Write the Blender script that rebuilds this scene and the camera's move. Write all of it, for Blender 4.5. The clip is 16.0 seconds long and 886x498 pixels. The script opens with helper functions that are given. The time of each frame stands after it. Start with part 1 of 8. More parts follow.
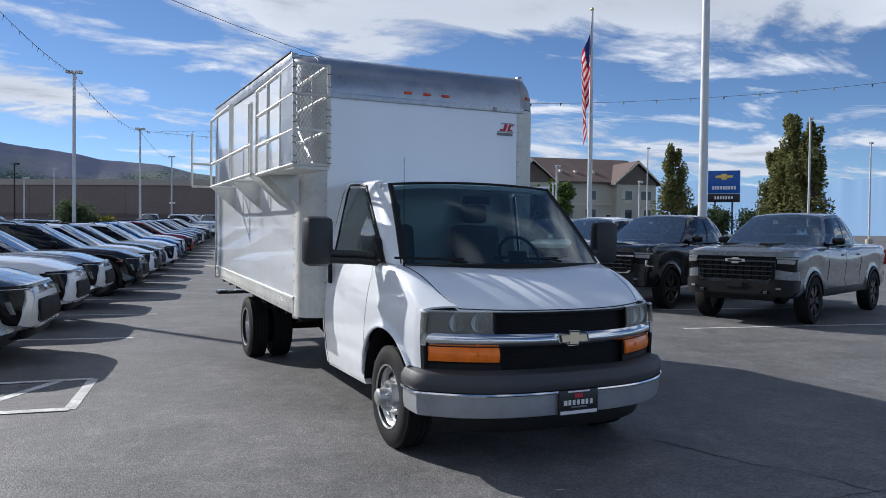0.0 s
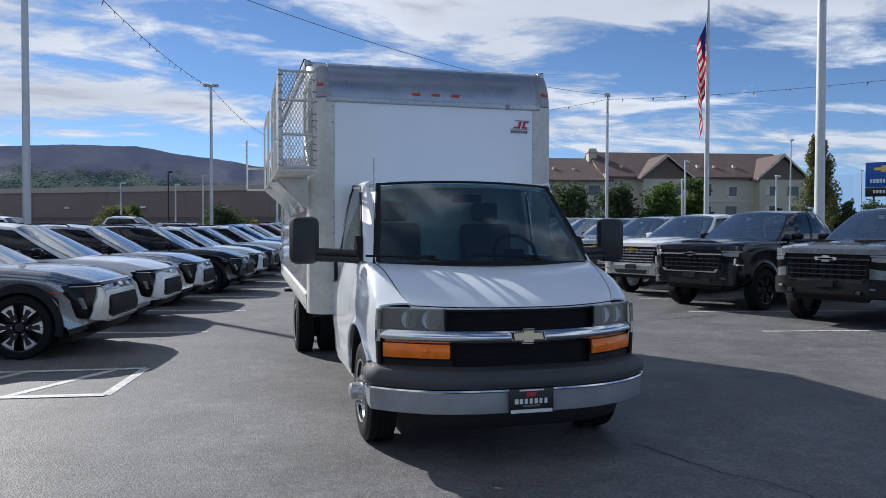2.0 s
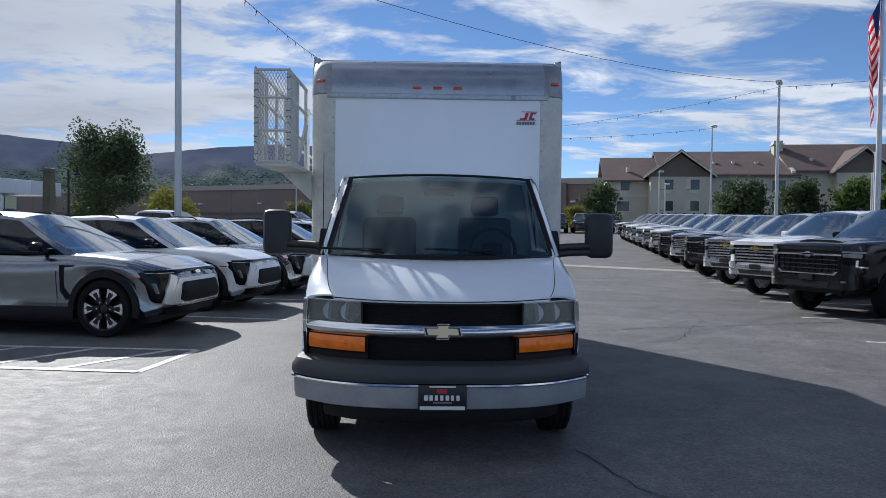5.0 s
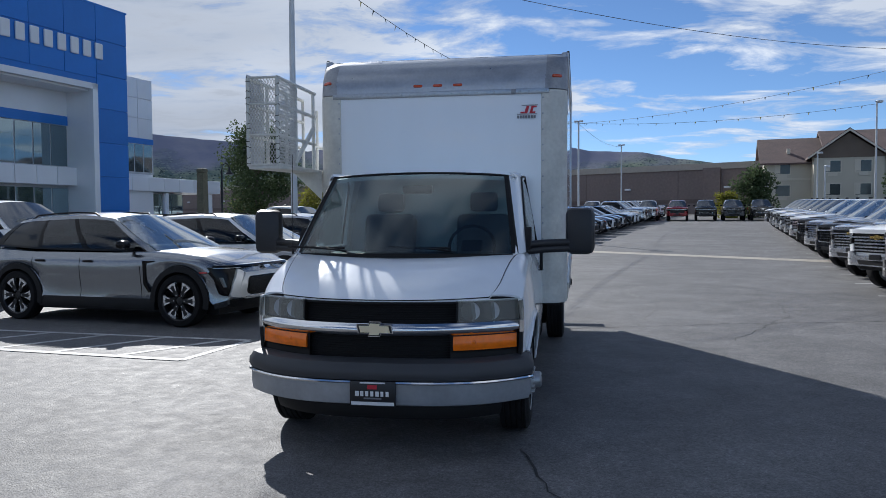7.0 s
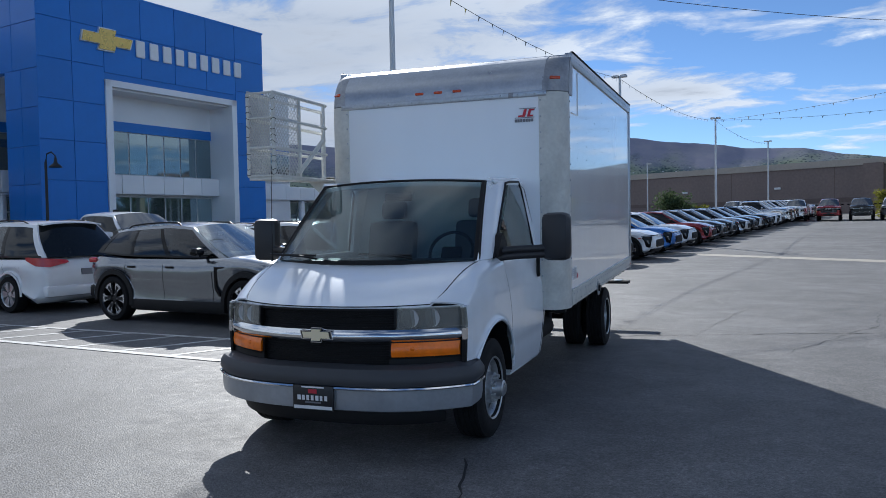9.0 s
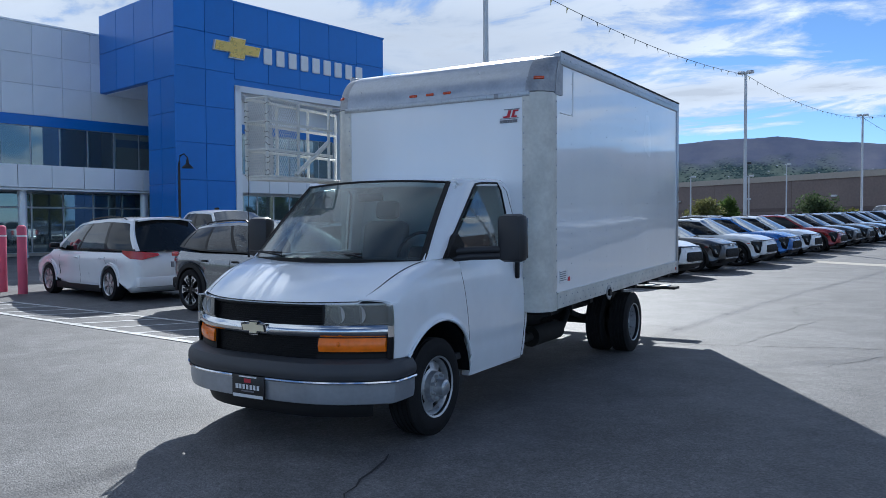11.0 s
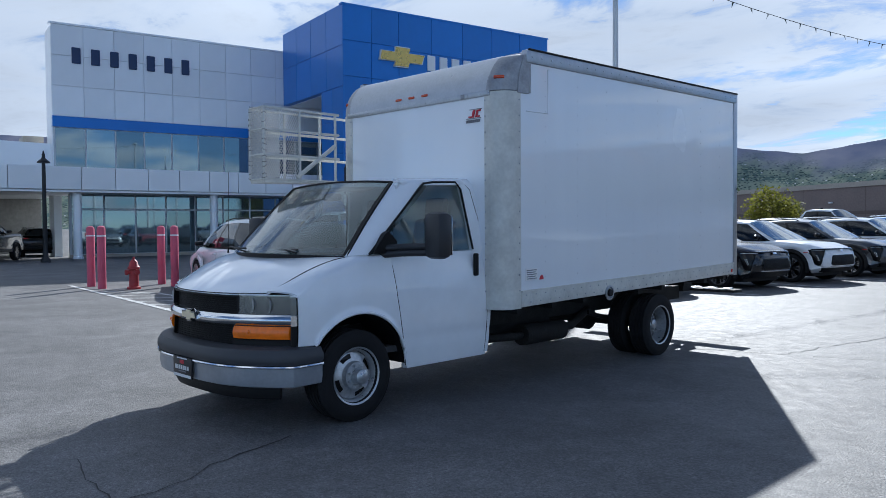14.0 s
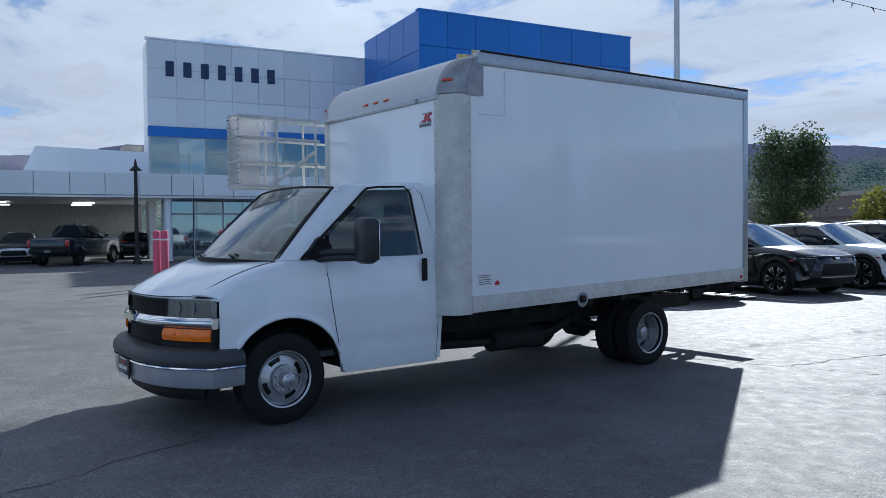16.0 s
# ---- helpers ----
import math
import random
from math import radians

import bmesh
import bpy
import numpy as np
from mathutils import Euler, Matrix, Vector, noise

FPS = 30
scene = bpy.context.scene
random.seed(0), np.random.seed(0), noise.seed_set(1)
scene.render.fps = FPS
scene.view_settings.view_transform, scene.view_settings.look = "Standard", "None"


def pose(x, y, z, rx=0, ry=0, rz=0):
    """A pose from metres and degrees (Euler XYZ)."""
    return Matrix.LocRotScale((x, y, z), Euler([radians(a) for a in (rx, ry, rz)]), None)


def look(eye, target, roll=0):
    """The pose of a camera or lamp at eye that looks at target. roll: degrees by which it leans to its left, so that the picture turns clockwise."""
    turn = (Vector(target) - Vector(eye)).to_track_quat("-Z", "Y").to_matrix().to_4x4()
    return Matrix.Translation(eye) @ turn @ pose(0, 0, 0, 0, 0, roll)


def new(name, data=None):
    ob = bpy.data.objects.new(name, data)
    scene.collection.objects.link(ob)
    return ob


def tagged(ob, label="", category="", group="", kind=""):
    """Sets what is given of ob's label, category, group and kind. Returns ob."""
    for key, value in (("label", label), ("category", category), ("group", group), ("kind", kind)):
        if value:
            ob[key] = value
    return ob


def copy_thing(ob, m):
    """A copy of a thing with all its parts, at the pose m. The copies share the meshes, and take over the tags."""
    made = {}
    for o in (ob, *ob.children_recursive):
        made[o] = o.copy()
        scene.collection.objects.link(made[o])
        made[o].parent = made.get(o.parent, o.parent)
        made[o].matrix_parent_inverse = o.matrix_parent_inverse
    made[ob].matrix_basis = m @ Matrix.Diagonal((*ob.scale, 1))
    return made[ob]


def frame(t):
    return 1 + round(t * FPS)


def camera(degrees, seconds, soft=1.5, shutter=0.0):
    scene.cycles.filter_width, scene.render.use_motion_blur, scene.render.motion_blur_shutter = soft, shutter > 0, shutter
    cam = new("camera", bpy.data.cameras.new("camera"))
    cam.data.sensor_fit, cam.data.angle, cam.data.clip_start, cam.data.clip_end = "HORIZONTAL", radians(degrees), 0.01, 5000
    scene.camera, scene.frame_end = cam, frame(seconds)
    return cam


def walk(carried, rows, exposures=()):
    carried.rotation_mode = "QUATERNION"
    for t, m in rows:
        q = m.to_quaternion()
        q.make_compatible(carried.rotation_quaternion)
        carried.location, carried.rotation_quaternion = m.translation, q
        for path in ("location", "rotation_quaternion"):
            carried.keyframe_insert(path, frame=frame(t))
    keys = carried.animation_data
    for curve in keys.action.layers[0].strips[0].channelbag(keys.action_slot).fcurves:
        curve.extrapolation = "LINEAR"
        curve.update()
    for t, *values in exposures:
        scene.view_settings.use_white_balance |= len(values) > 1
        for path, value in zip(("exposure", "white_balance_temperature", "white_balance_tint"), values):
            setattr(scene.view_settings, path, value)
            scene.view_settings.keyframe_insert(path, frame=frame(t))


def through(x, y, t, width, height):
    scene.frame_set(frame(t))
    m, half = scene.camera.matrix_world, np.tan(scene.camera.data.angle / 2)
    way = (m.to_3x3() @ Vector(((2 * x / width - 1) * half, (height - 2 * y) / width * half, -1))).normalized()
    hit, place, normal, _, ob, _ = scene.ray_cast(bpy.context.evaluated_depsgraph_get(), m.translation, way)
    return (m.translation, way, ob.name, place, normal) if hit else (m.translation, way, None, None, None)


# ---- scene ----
cam = camera(60.1, 16.0, soft=0.8)
PATH = [
    (0, (-2.968, -5.169, 1.564), (-2.119, -3.359, 1.52), 0.6),
    (0.5, (-2.733, -5.274, 1.55), (-1.954, -3.433, 1.507), 0.7),
    (1, (-2.457, -5.44, 1.56), (-1.762, -3.565, 1.516), 0.5),
    (1.5, (-2.156, -5.525, 1.542), (-1.552, -3.618, 1.5), 0.5),
    (2, (-1.84, -5.657, 1.558), (-1.328, -3.724, 1.512), 0.1),
    (2.5, (-1.524, -5.768, 1.544), (-1.092, -3.816, 1.503), 0.1),
    (3, (-1.241, -5.761, 1.519), (-0.877, -3.795, 1.479), 0.1),
    (3.5, (-0.977, -5.819, 1.544), (-0.682, -3.842, 1.492), 0.1),
    (4, (-0.679, -5.878, 1.547), (-0.457, -3.891, 1.493), 0.3),
    (4.2, (-0.578, -5.85, 1.544), (-0.388, -3.86, 1.489), 0.4),
    (6.3, (0.802, -5.853, 1.579), (0.602, -3.865, 1.503), 0.1),
    (6.5, (0.971, -5.843, 1.594), (0.728, -3.86, 1.512), -0.1),
    (7, (1.317, -5.805, 1.612), (0.973, -3.837, 1.526), -0.3),
    (7.5, (1.629, -5.676, 1.604), (1.189, -3.726, 1.52), -0.4),
    (8, (1.973, -5.623, 1.605), (1.442, -3.696, 1.524), -0.7),
    (8.5, (2.303, -5.576, 1.605), (1.686, -3.675, 1.532), -0.8),
    (9, (2.64, -5.464, 1.618), (1.937, -3.593, 1.547), -1.1),
    (11.3, (4.151, -4.849, 1.586), (3.086, -3.157, 1.52), -0.4),
    (11.5, (4.279, -4.794, 1.573), (3.184, -3.122, 1.506), -0.5),
    (12, (4.581, -4.603, 1.58), (3.413, -2.981, 1.516), -0.5),
    (12.5, (4.923, -4.426, 1.583), (3.686, -2.856, 1.521), -0.5),
    (13, (5.194, -4.218, 1.558), (3.89, -2.702, 1.498), -0.5),
    (13.5, (5.496, -4.009, 1.553), (4.132, -2.548, 1.495), -0.4),
    (14, (5.779, -3.795, 1.555), (4.363, -2.385, 1.497), -0.4),
    (14.5, (5.983, -3.531, 1.556), (4.52, -2.169, 1.501), -0.4),
    (15, (6.253, -3.279, 1.545), (4.746, -1.964, 1.491), -0.4),
    (15.5, (6.471, -3.023, 1.547), (4.925, -1.756, 1.495), -0.4),
    (16, (6.656, -2.723, 1.559), (5.068, -1.507, 1.511), -0.5),
]
walk(cam, [(t, look(eye, target, roll)) for t, eye, target, roll in PATH], exposures=[(0.0, 0.24, 5800, 10), (7.0, 0.18, 5680, 9), (8.0, 0.18, 5650, 9), (9.0, 0.28, 5600, 8), (12.5, 0.51, 5400, 7), (16.0, 0.40, 5400, 7)])

# ---- light ----
SUN_UP, SUN_AZ = 30.7, 29.3  # the sun stands behind the truck, to its right

world = bpy.data.worlds.new("sky")
scene.world = world
world.use_nodes = True
wn, wl = world.node_tree.nodes, world.node_tree.links
wn.clear()


def wnode(kind, **given):
    n = wn.new(kind)
    for k, v in given.items():
        n.inputs[k].default_value = v
    return n


w_out = wn.new("ShaderNodeOutputWorld")
w_bg = wnode("ShaderNodeBackground", Strength=0.084)
w_sky = wn.new("ShaderNodeTexSky")
w_sky.sky_type, w_sky.sun_disc = "NISHITA", False
w_sky.sun_elevation, w_sky.sun_rotation = radians(SUN_UP), radians(360 - SUN_AZ)
w_sky.altitude = 2200
w_sky.air_density, w_sky.dust_density, w_sky.ozone_density = 0.85, 0.1, 3.0
# high streaky cloud on a flat layer
w_co = wn.new("ShaderNodeTexCoord")
w_sep = wn.new("ShaderNodeSeparateXYZ")
w_zz = wn.new("ShaderNodeMath"); w_zz.operation = "MAXIMUM"; w_zz.inputs[1].default_value = 0.0
w_za = wn.new("ShaderNodeMath"); w_za.operation = "ADD"; w_za.inputs[1].default_value = 0.10
w_dx = wn.new("ShaderNodeMath"); w_dx.operation = "DIVIDE"
w_dy = wn.new("ShaderNodeMath"); w_dy.operation = "DIVIDE"
w_cmb = wn.new("ShaderNodeCombineXYZ")
w_map = wn.new("ShaderNodeMapping")
w_map.inputs["Rotation"].default_value = (0, 0, radians(-24))
w_map.inputs["Scale"].default_value = (0.95, 1.35, 1.0)
w_map.inputs["Location"].default_value = (3.1, 1.7, 0)
w_n1 = wnode("ShaderNodeTexNoise", Scale=1.45, Detail=13.0, Roughness=0.61, Distortion=0.4)
w_n2 = wnode("ShaderNodeTexNoise", Scale=0.42, Detail=3.0, Roughness=0.5, Distortion=0.2)
w_sum = wn.new("ShaderNodeMath"); w_sum.operation = "ADD"
w_half = wn.new("ShaderNodeMath"); w_half.operation = "MULTIPLY"; w_half.inputs[1].default_value = 0.75
w_ramp = wn.new("ShaderNodeValToRGB")
w_ramp.color_ramp.elements[0].position, w_ramp.color_ramp.elements[0].color = 0.855, (0, 0, 0, 1)
w_ramp.color_ramp.elements[1].position, w_ramp.color_ramp.elements[1].color = 0.98, (1, 1, 1, 1)
w_mix = wn.new("ShaderNodeMix"); w_mix.data_type = "RGBA"
w_cl = wn.new("ShaderNodeMix"); w_cl.data_type = "RGBA"
w_th = wn.new("ShaderNodeMapRange"); w_th.inputs[1].default_value, w_th.inputs[2].default_value = 0.38, 0.66
w_cl.inputs[6].default_value, w_cl.inputs[7].default_value = (4.2, 4.5, 5.1, 1), (9.0, 9.0, 9.1, 1)
wl.new(w_co.outputs["Generated"], w_sep.inputs[0])
wl.new(w_sep.outputs[2], w_zz.inputs[0]); wl.new(w_zz.outputs[0], w_za.inputs[0])
wl.new(w_sep.outputs[0], w_dx.inputs[0]); wl.new(w_za.outputs[0], w_dx.inputs[1])
wl.new(w_sep.outputs[1], w_dy.inputs[0]); wl.new(w_za.outputs[0], w_dy.inputs[1])
wl.new(w_dx.outputs[0], w_cmb.inputs[0]); wl.new(w_dy.outputs[0], w_cmb.inputs[1])
wl.new(w_cmb.outputs[0], w_map.inputs["Vector"])
wl.new(w_map.outputs[0], w_n1.inputs["Vector"]); wl.new(w_map.outputs[0], w_n2.inputs["Vector"])
wl.new(w_n2.outputs[0], w_half.inputs[0])
wl.new(w_n1.outputs[0], w_sum.inputs[0]); wl.new(w_half.outputs[0], w_sum.inputs[1])
# the cover thickens towards the west and clears to the south
w_we = wn.new("ShaderNodeMapRange")
for k, v in zip((1, 2, 3, 4), (-1.0, 0.05, 0.20, 0.0)):
    w_we.inputs[k].default_value = v
w_ns = wn.new("ShaderNodeMapRange")
for k, v in zip((1, 2, 3, 4), (-0.9, 0.3, -0.05, 0.01)):
    w_ns.inputs[k].default_value = v
w_side = wn.new("ShaderNodeMath"); w_side.operation = "ADD"
w_all = wn.new("ShaderNodeMath"); w_all.operation = "ADD"
wl.new(w_sep.outputs[0], w_we.inputs[0]); wl.new(w_sep.outputs[1], w_ns.inputs[0])
wl.new(w_we.outputs[0], w_side.inputs[0]); wl.new(w_ns.outputs[0], w_side.inputs[1])
wl.new(w_side.outputs[0], w_all.inputs[0]); wl.new(w_sum.outputs[0], w_all.inputs[1])
wl.new(w_all.outputs[0], w_ramp.inputs[0])
wl.new(w_ramp.outputs[0], w_mix.inputs[0]); wl.new(w_n1.outputs[0], w_th.inputs[0]); wl.new(w_th.outputs[0], w_cl.inputs[0])
# thick cloud shows a grey underside
w_deep = wn.new("ShaderNodeMapRange")
for k, v in zip((1, 2, 3, 4), (0.98, 1.16, 0.0, 0.75)):
    w_deep.inputs[k].default_value = v
w_grey = wn.new("ShaderNodeMix"); w_grey.data_type = "RGBA"
w_grey.inputs[7].default_value = (4.2, 4.3, 4.6, 1)
wl.new(w_all.outputs[0], w_deep.inputs[0]); wl.new(w_deep.outputs[0], w_grey.inputs[0]); wl.new(w_cl.outputs[2], w_grey.inputs[6])
wl.new(w_sky.outputs[0], w_mix.inputs[6]); wl.new(w_grey.outputs[2], w_mix.inputs[7])
wl.new(w_mix.outputs[2], w_bg.inputs[0]); wl.new(w_bg.outputs[0], w_out.inputs[0])

sun = new("sun", bpy.data.lights.new("sun", "SUN"))
sun.data.energy, sun.data.angle, sun.data.color = 5.0, radians(0.55), (1.0, 0.91, 0.79)
sun_way = Vector((-math.sin(radians(SUN_AZ)) * math.cos(radians(SUN_UP)), math.cos(radians(SUN_AZ)) * math.cos(radians(SUN_UP)), math.sin(radians(SUN_UP))))
sun.matrix_world = look(sun_way * 60, (0, 0, 0))


# ---- materials ----
def material(name, color, rough=0.5, metal=0.0, var=0.12, scale=3.0, bump=0.0, bscale=60.0, coat=0.0, fine=0.0, rvar=0.1, island=0.0):
    """A painted, cast or grown surface: colour that varies at two scales, uneven gloss and fine relief."""
    m = bpy.data.materials.new(name)
    m.use_nodes = True
    nt = m.node_tree
    b = nt.nodes["Principled BSDF"]
    b.inputs["Roughness"].default_value, b.inputs["Metallic"].default_value = rough, metal
    b.inputs["Coat Weight"].default_value = coat
    b.inputs["Coat Roughness"].default_value = 0.04
    co = nt.nodes.new("ShaderNodeTexCoord")
    big = nt.nodes.new("ShaderNodeTexNoise")
    big.inputs["Scale"].default_value, big.inputs["Detail"].default_value = scale, 6
    small = nt.nodes.new("ShaderNodeTexNoise")
    small.inputs["Scale"].default_value, small.inputs["Detail"].default_value = bscale, 4
    nt.links.new(co.outputs["Object"], big.inputs["Vector"])
    nt.links.new(co.outputs["Object"], small.inputs["Vector"])
    ramp = nt.nodes.new("ShaderNodeMapRange")
    ramp.inputs[1].default_value, ramp.inputs[2].default_value = 0.3, 0.7
    ramp.inputs[3].default_value, ramp.inputs[4].default_value = 1 - var, 1 + var
    nt.links.new(big.outputs[0], ramp.inputs[0])
    ramp2 = nt.nodes.new("ShaderNodeMapRange")
    ramp2.inputs[1].default_value, ramp2.inputs[2].default_value = 0.3, 0.7
    ramp2.inputs[3].default_value, ramp2.inputs[4].default_value = 1 - fine, 1 + fine
    nt.links.new(small.outputs[0], ramp2.inputs[0])
    mul = nt.nodes.new("ShaderNodeMath"); mul.operation = "MULTIPLY"
    nt.links.new(ramp.outputs[0], mul.inputs[0]); nt.links.new(ramp2.outputs[0], mul.inputs[1])
    last = mul.outputs[0]
    if island:
        info = nt.nodes.new("ShaderNodeObjectInfo" if island < 0 else "ShaderNodeNewGeometry")
        r3 = nt.nodes.new("ShaderNodeMapRange")
        r3.inputs[3].default_value, r3.inputs[4].default_value = 1 - abs(island), 1 + abs(island)
        nt.links.new(info.outputs["Random" if island < 0 else "Random Per Island"], r3.inputs[0])
        mul2 = nt.nodes.new("ShaderNodeMath"); mul2.operation = "MULTIPLY"
        nt.links.new(last, mul2.inputs[0]); nt.links.new(r3.outputs[0], mul2.inputs[1])
        last = mul2.outputs[0]
    tint = nt.nodes.new("ShaderNodeVectorMath"); tint.operation = "SCALE"
    tint.inputs[0].default_value = color[:3]
    nt.links.new(last, tint.inputs["Scale"])
    nt.links.new(tint.outputs[0], b.inputs["Base Color"])
    rr = nt.nodes.new("ShaderNodeMapRange")
    rr.inputs[1].default_value, rr.inputs[2].default_value = 0.3, 0.7
    rr.inputs[3].default_value, rr.inputs[4].default_value = max(0.02, rough * (1 - rvar)), min(1, rough * (1 + rvar))
    nt.links.new(big.outputs[0], rr.inputs[0]); nt.links.new(rr.outputs[0], b.inputs["Roughness"])
    if bump:
        bp = nt.nodes.new("ShaderNodeBump")
        bp.inputs["Strength"].default_value, bp.inputs["Distance"].default_value = bump, 0.01
        nt.links.new(small.outputs[0], bp.inputs["Height"]); nt.links.new(bp.outputs[0], b.inputs["Normal"])
    return m


def glass_material(name, color, through=0.6, rough=0.02, body_share=0.08, mirror=0.05):
    """Tinted sheet glass: part of the light goes straight through, the rest is mirrored."""
    m = bpy.data.materials.new(name)
    m.use_nodes = True
    nt = m.node_tree
    nt.nodes.clear()
    out = nt.nodes.new("ShaderNodeOutputMaterial")
    clear = nt.nodes.new("ShaderNodeBsdfTransparent"); clear.inputs[0].default_value = (*color, 1)
    gloss = nt.nodes.new("ShaderNodeBsdfGlossy"); gloss.inputs["Roughness"].default_value = rough
    lw = nt.nodes.new("ShaderNodeLayerWeight"); lw.inputs[0].default_value = 0.5
    pw = nt.nodes.new("ShaderNodeMath"); pw.operation = "POWER"; pw.inputs[1].default_value = 3.2
    fres = nt.nodes.new("ShaderNodeMath"); fres.operation = "MULTIPLY_ADD"; fres.inputs[1].default_value = 0.9; fres.inputs[2].default_value = mirror
    nt.links.new(lw.outputs["Facing"], pw.inputs[0]); nt.links.new(pw.outputs[0], fres.inputs[0])
    mix = nt.nodes.new("ShaderNodeMixShader")
    dark = nt.nodes.new("ShaderNodeBsdfDiffuse"); dark.inputs[0].default_value = (color[0] * body_share, color[1] * body_share, color[2] * body_share, 1)
    body = nt.nodes.new("ShaderNodeMixShader"); body.inputs[0].default_value = through
    nt.links.new(dark.outputs[0], body.inputs[1]); nt.links.new(clear.outputs[0], body.inputs[2])
    nt.links.new(fres.outputs[0], mix.inputs[0]); nt.links.new(body.outputs[0], mix.inputs[1]); nt.links.new(gloss.outputs[0], mix.inputs[2])
    nt.links.new(mix.outputs[0], out.inputs[0])
    return m


WHITE = material("white_truck_paint", (0.855, 0.885, 0.92), 0.22, var=0.03, scale=1.2, coat=0.7, bscale=7, fine=0.02)
FRP = material("white_box_panel", (0.855, 0.885, 0.92), 0.25, var=0.02, scale=0.9, coat=1.0, bump=0.10, bscale=2.2, fine=0.012)
wavy = FRP.node_tree.nodes.new("ShaderNodeMapping")  # the sheets buckle in upright waves
wavy.inputs["Scale"].default_value = (1.4, 1.8, 0.16)
for link in [k for k in FRP.node_tree.links if k.to_node.type == "TEX_NOISE" and k.to_node.inputs["Scale"].default_value > 2 and k.to_socket.name == "Vector"]:
    FRP.node_tree.links.new(link.from_socket, wavy.inputs["Vector"])
    FRP.node_tree.links.new(wavy.outputs[0], link.to_node.inputs["Vector"])
ALU = material("dull_aluminium", (0.43, 0.455, 0.49), 0.36, 0.9, var=0.09, scale=6, bump=0.05, bscale=40, fine=0.06, rvar=0.25)
CAST = material("grey_cast_metal", (0.33, 0.34, 0.36), 0.5, 0.6, var=0.2, scale=9, bump=0.08, bscale=50, fine=0.08)
RAIL = material("painted_rail", (0.62, 0.62, 0.58), 0.45, 0.1, var=0.12, scale=5, fine=0.06, bscale=30)
CHROME = material("chrome", (0.78, 0.79, 0.8), 0.12, 1.0, var=0.04, scale=4, rvar=0.4)
BLACKP = material("black_plastic", (0.011, 0.011, 0.012), 0.5, var=0.15, bump=0.1, bscale=180, fine=0.1)
MIRRORP = material("dark_grey_mirror_plastic", (0.019, 0.020, 0.024), 0.45, var=0.12, bump=0.1, bscale=180, fine=0.1)
GREYP = material("dark_grey_bumper_plastic", (0.048, 0.05, 0.056), 0.55, var=0.12, scale=4, bump=0.06, bscale=160, fine=0.08)
BUMPER = material("silver_bumper_paint", (0.36, 0.38, 0.41), 0.34, 0.45, var=0.1, scale=5, fine=0.05, bscale=30, coat=0.2)
RUBBER = material("tyre_rubber", (0.014, 0.014, 0.015), 0.78, var=0.25, scale=8, bump=0.25, bscale=90, fine=0.15)
STEEL = material("silver_wheel_steel", (0.52, 0.53, 0.54), 0.35, 0.75, var=0.2, scale=9, fine=0.1, bscale=45, rvar=0.3)
DARKSTEEL = material("dirty_chassis_steel", (0.03, 0.029, 0.028), 0.7, 0.3, var=0.35, scale=7, bump=0.2, fine=0.2, bscale=60)
AMBER = material("amber_lens", (0.95, 0.20, 0.002), 0.24, var=0.14, scale=14, coat=0.2, bump=0.08, bscale=45)
MARKER = material("orange_red_marker_lens", (0.55, 0.06, 0.012), 0.18, var=0.15, scale=30, coat=0.6, bump=0.2, bscale=110)
REDL = material("red_lens", (0.5, 0.02, 0.02), 0.16, var=0.1, coat=0.6, bump=0.2, bscale=110)
LENS = glass_material("hazed_headlight_lens", (0.84, 0.85, 0.80), 0.52, 0.07, 0.34)
MESH = material("expanded_metal_mesh", (0.55, 0.55, 0.53), 0.5, 0.4, var=0.2, fine=0.15)
SEAT = material("grey_seat_cloth", (0.13, 0.135, 0.145), 0.85, var=0.12, bump=0.3, bscale=220, fine=0.1)
DASH = material("dark_dashboard_plastic", (0.05, 0.052, 0.058), 0.6, var=0.1, bump=0.1, bscale=200)
TRIMW = material("grey_cab_lining", (0.21, 0.22, 0.23), 0.7, var=0.06)
GOLD = material("gold_emblem", (0.62, 0.44, 0.13), 0.28, 0.8, var=0.1)
SILVERE = material("silver_emblem", (0.66, 0.66, 0.65), 0.3, 0.3, var=0.06)
PALEGOLD = material("pale_gold_emblem", (0.86, 0.74, 0.50), 0.3, 0.1, var=0.06)
MESHBLK = material("black_grille_mesh", (0.006, 0.006, 0.007), 0.6, var=0.2, bump=0.4, bscale=300)
SIGNBLK = material("black_plate_print", (0.012, 0.012, 0.015), 0.35, var=0.05)
PRINTW = material("white_print", (0.78, 0.78, 0.78), 0.5, var=0.03)
PRINTR = material("red_print", (0.5, 0.02, 0.04), 0.45, var=0.05)
PRINTG = material("grey_print", (0.2, 0.2, 0.22), 0.5, var=0.05)
GLASS = glass_material("windscreen_glass", (0.68, 0.76, 0.77), 0.95, mirror=0.045)
SIDEGLASS = glass_material("tinted_side_glass", (0.70, 0.76, 0.76), 0.95)
CARGLASS = glass_material("dark_car_glass", (0.16, 0.18, 0.19), 0.75)
CARSCREEN = glass_material("car_windscreen_glass", (0.55, 0.62, 0.63), 0.9)
CABIN = material("dark_car_interior", (0.03, 0.03, 0.033), 0.8, var=0.15)
CHROME2 = material("bright_car_trim", (0.70, 0.71, 0.73), 0.2, 0.8, var=0.06)
HOTELGLASS = material("dark_hotel_window", (0.05, 0.06, 0.065), 0.08, var=0.4, scale=0.6, rvar=0)


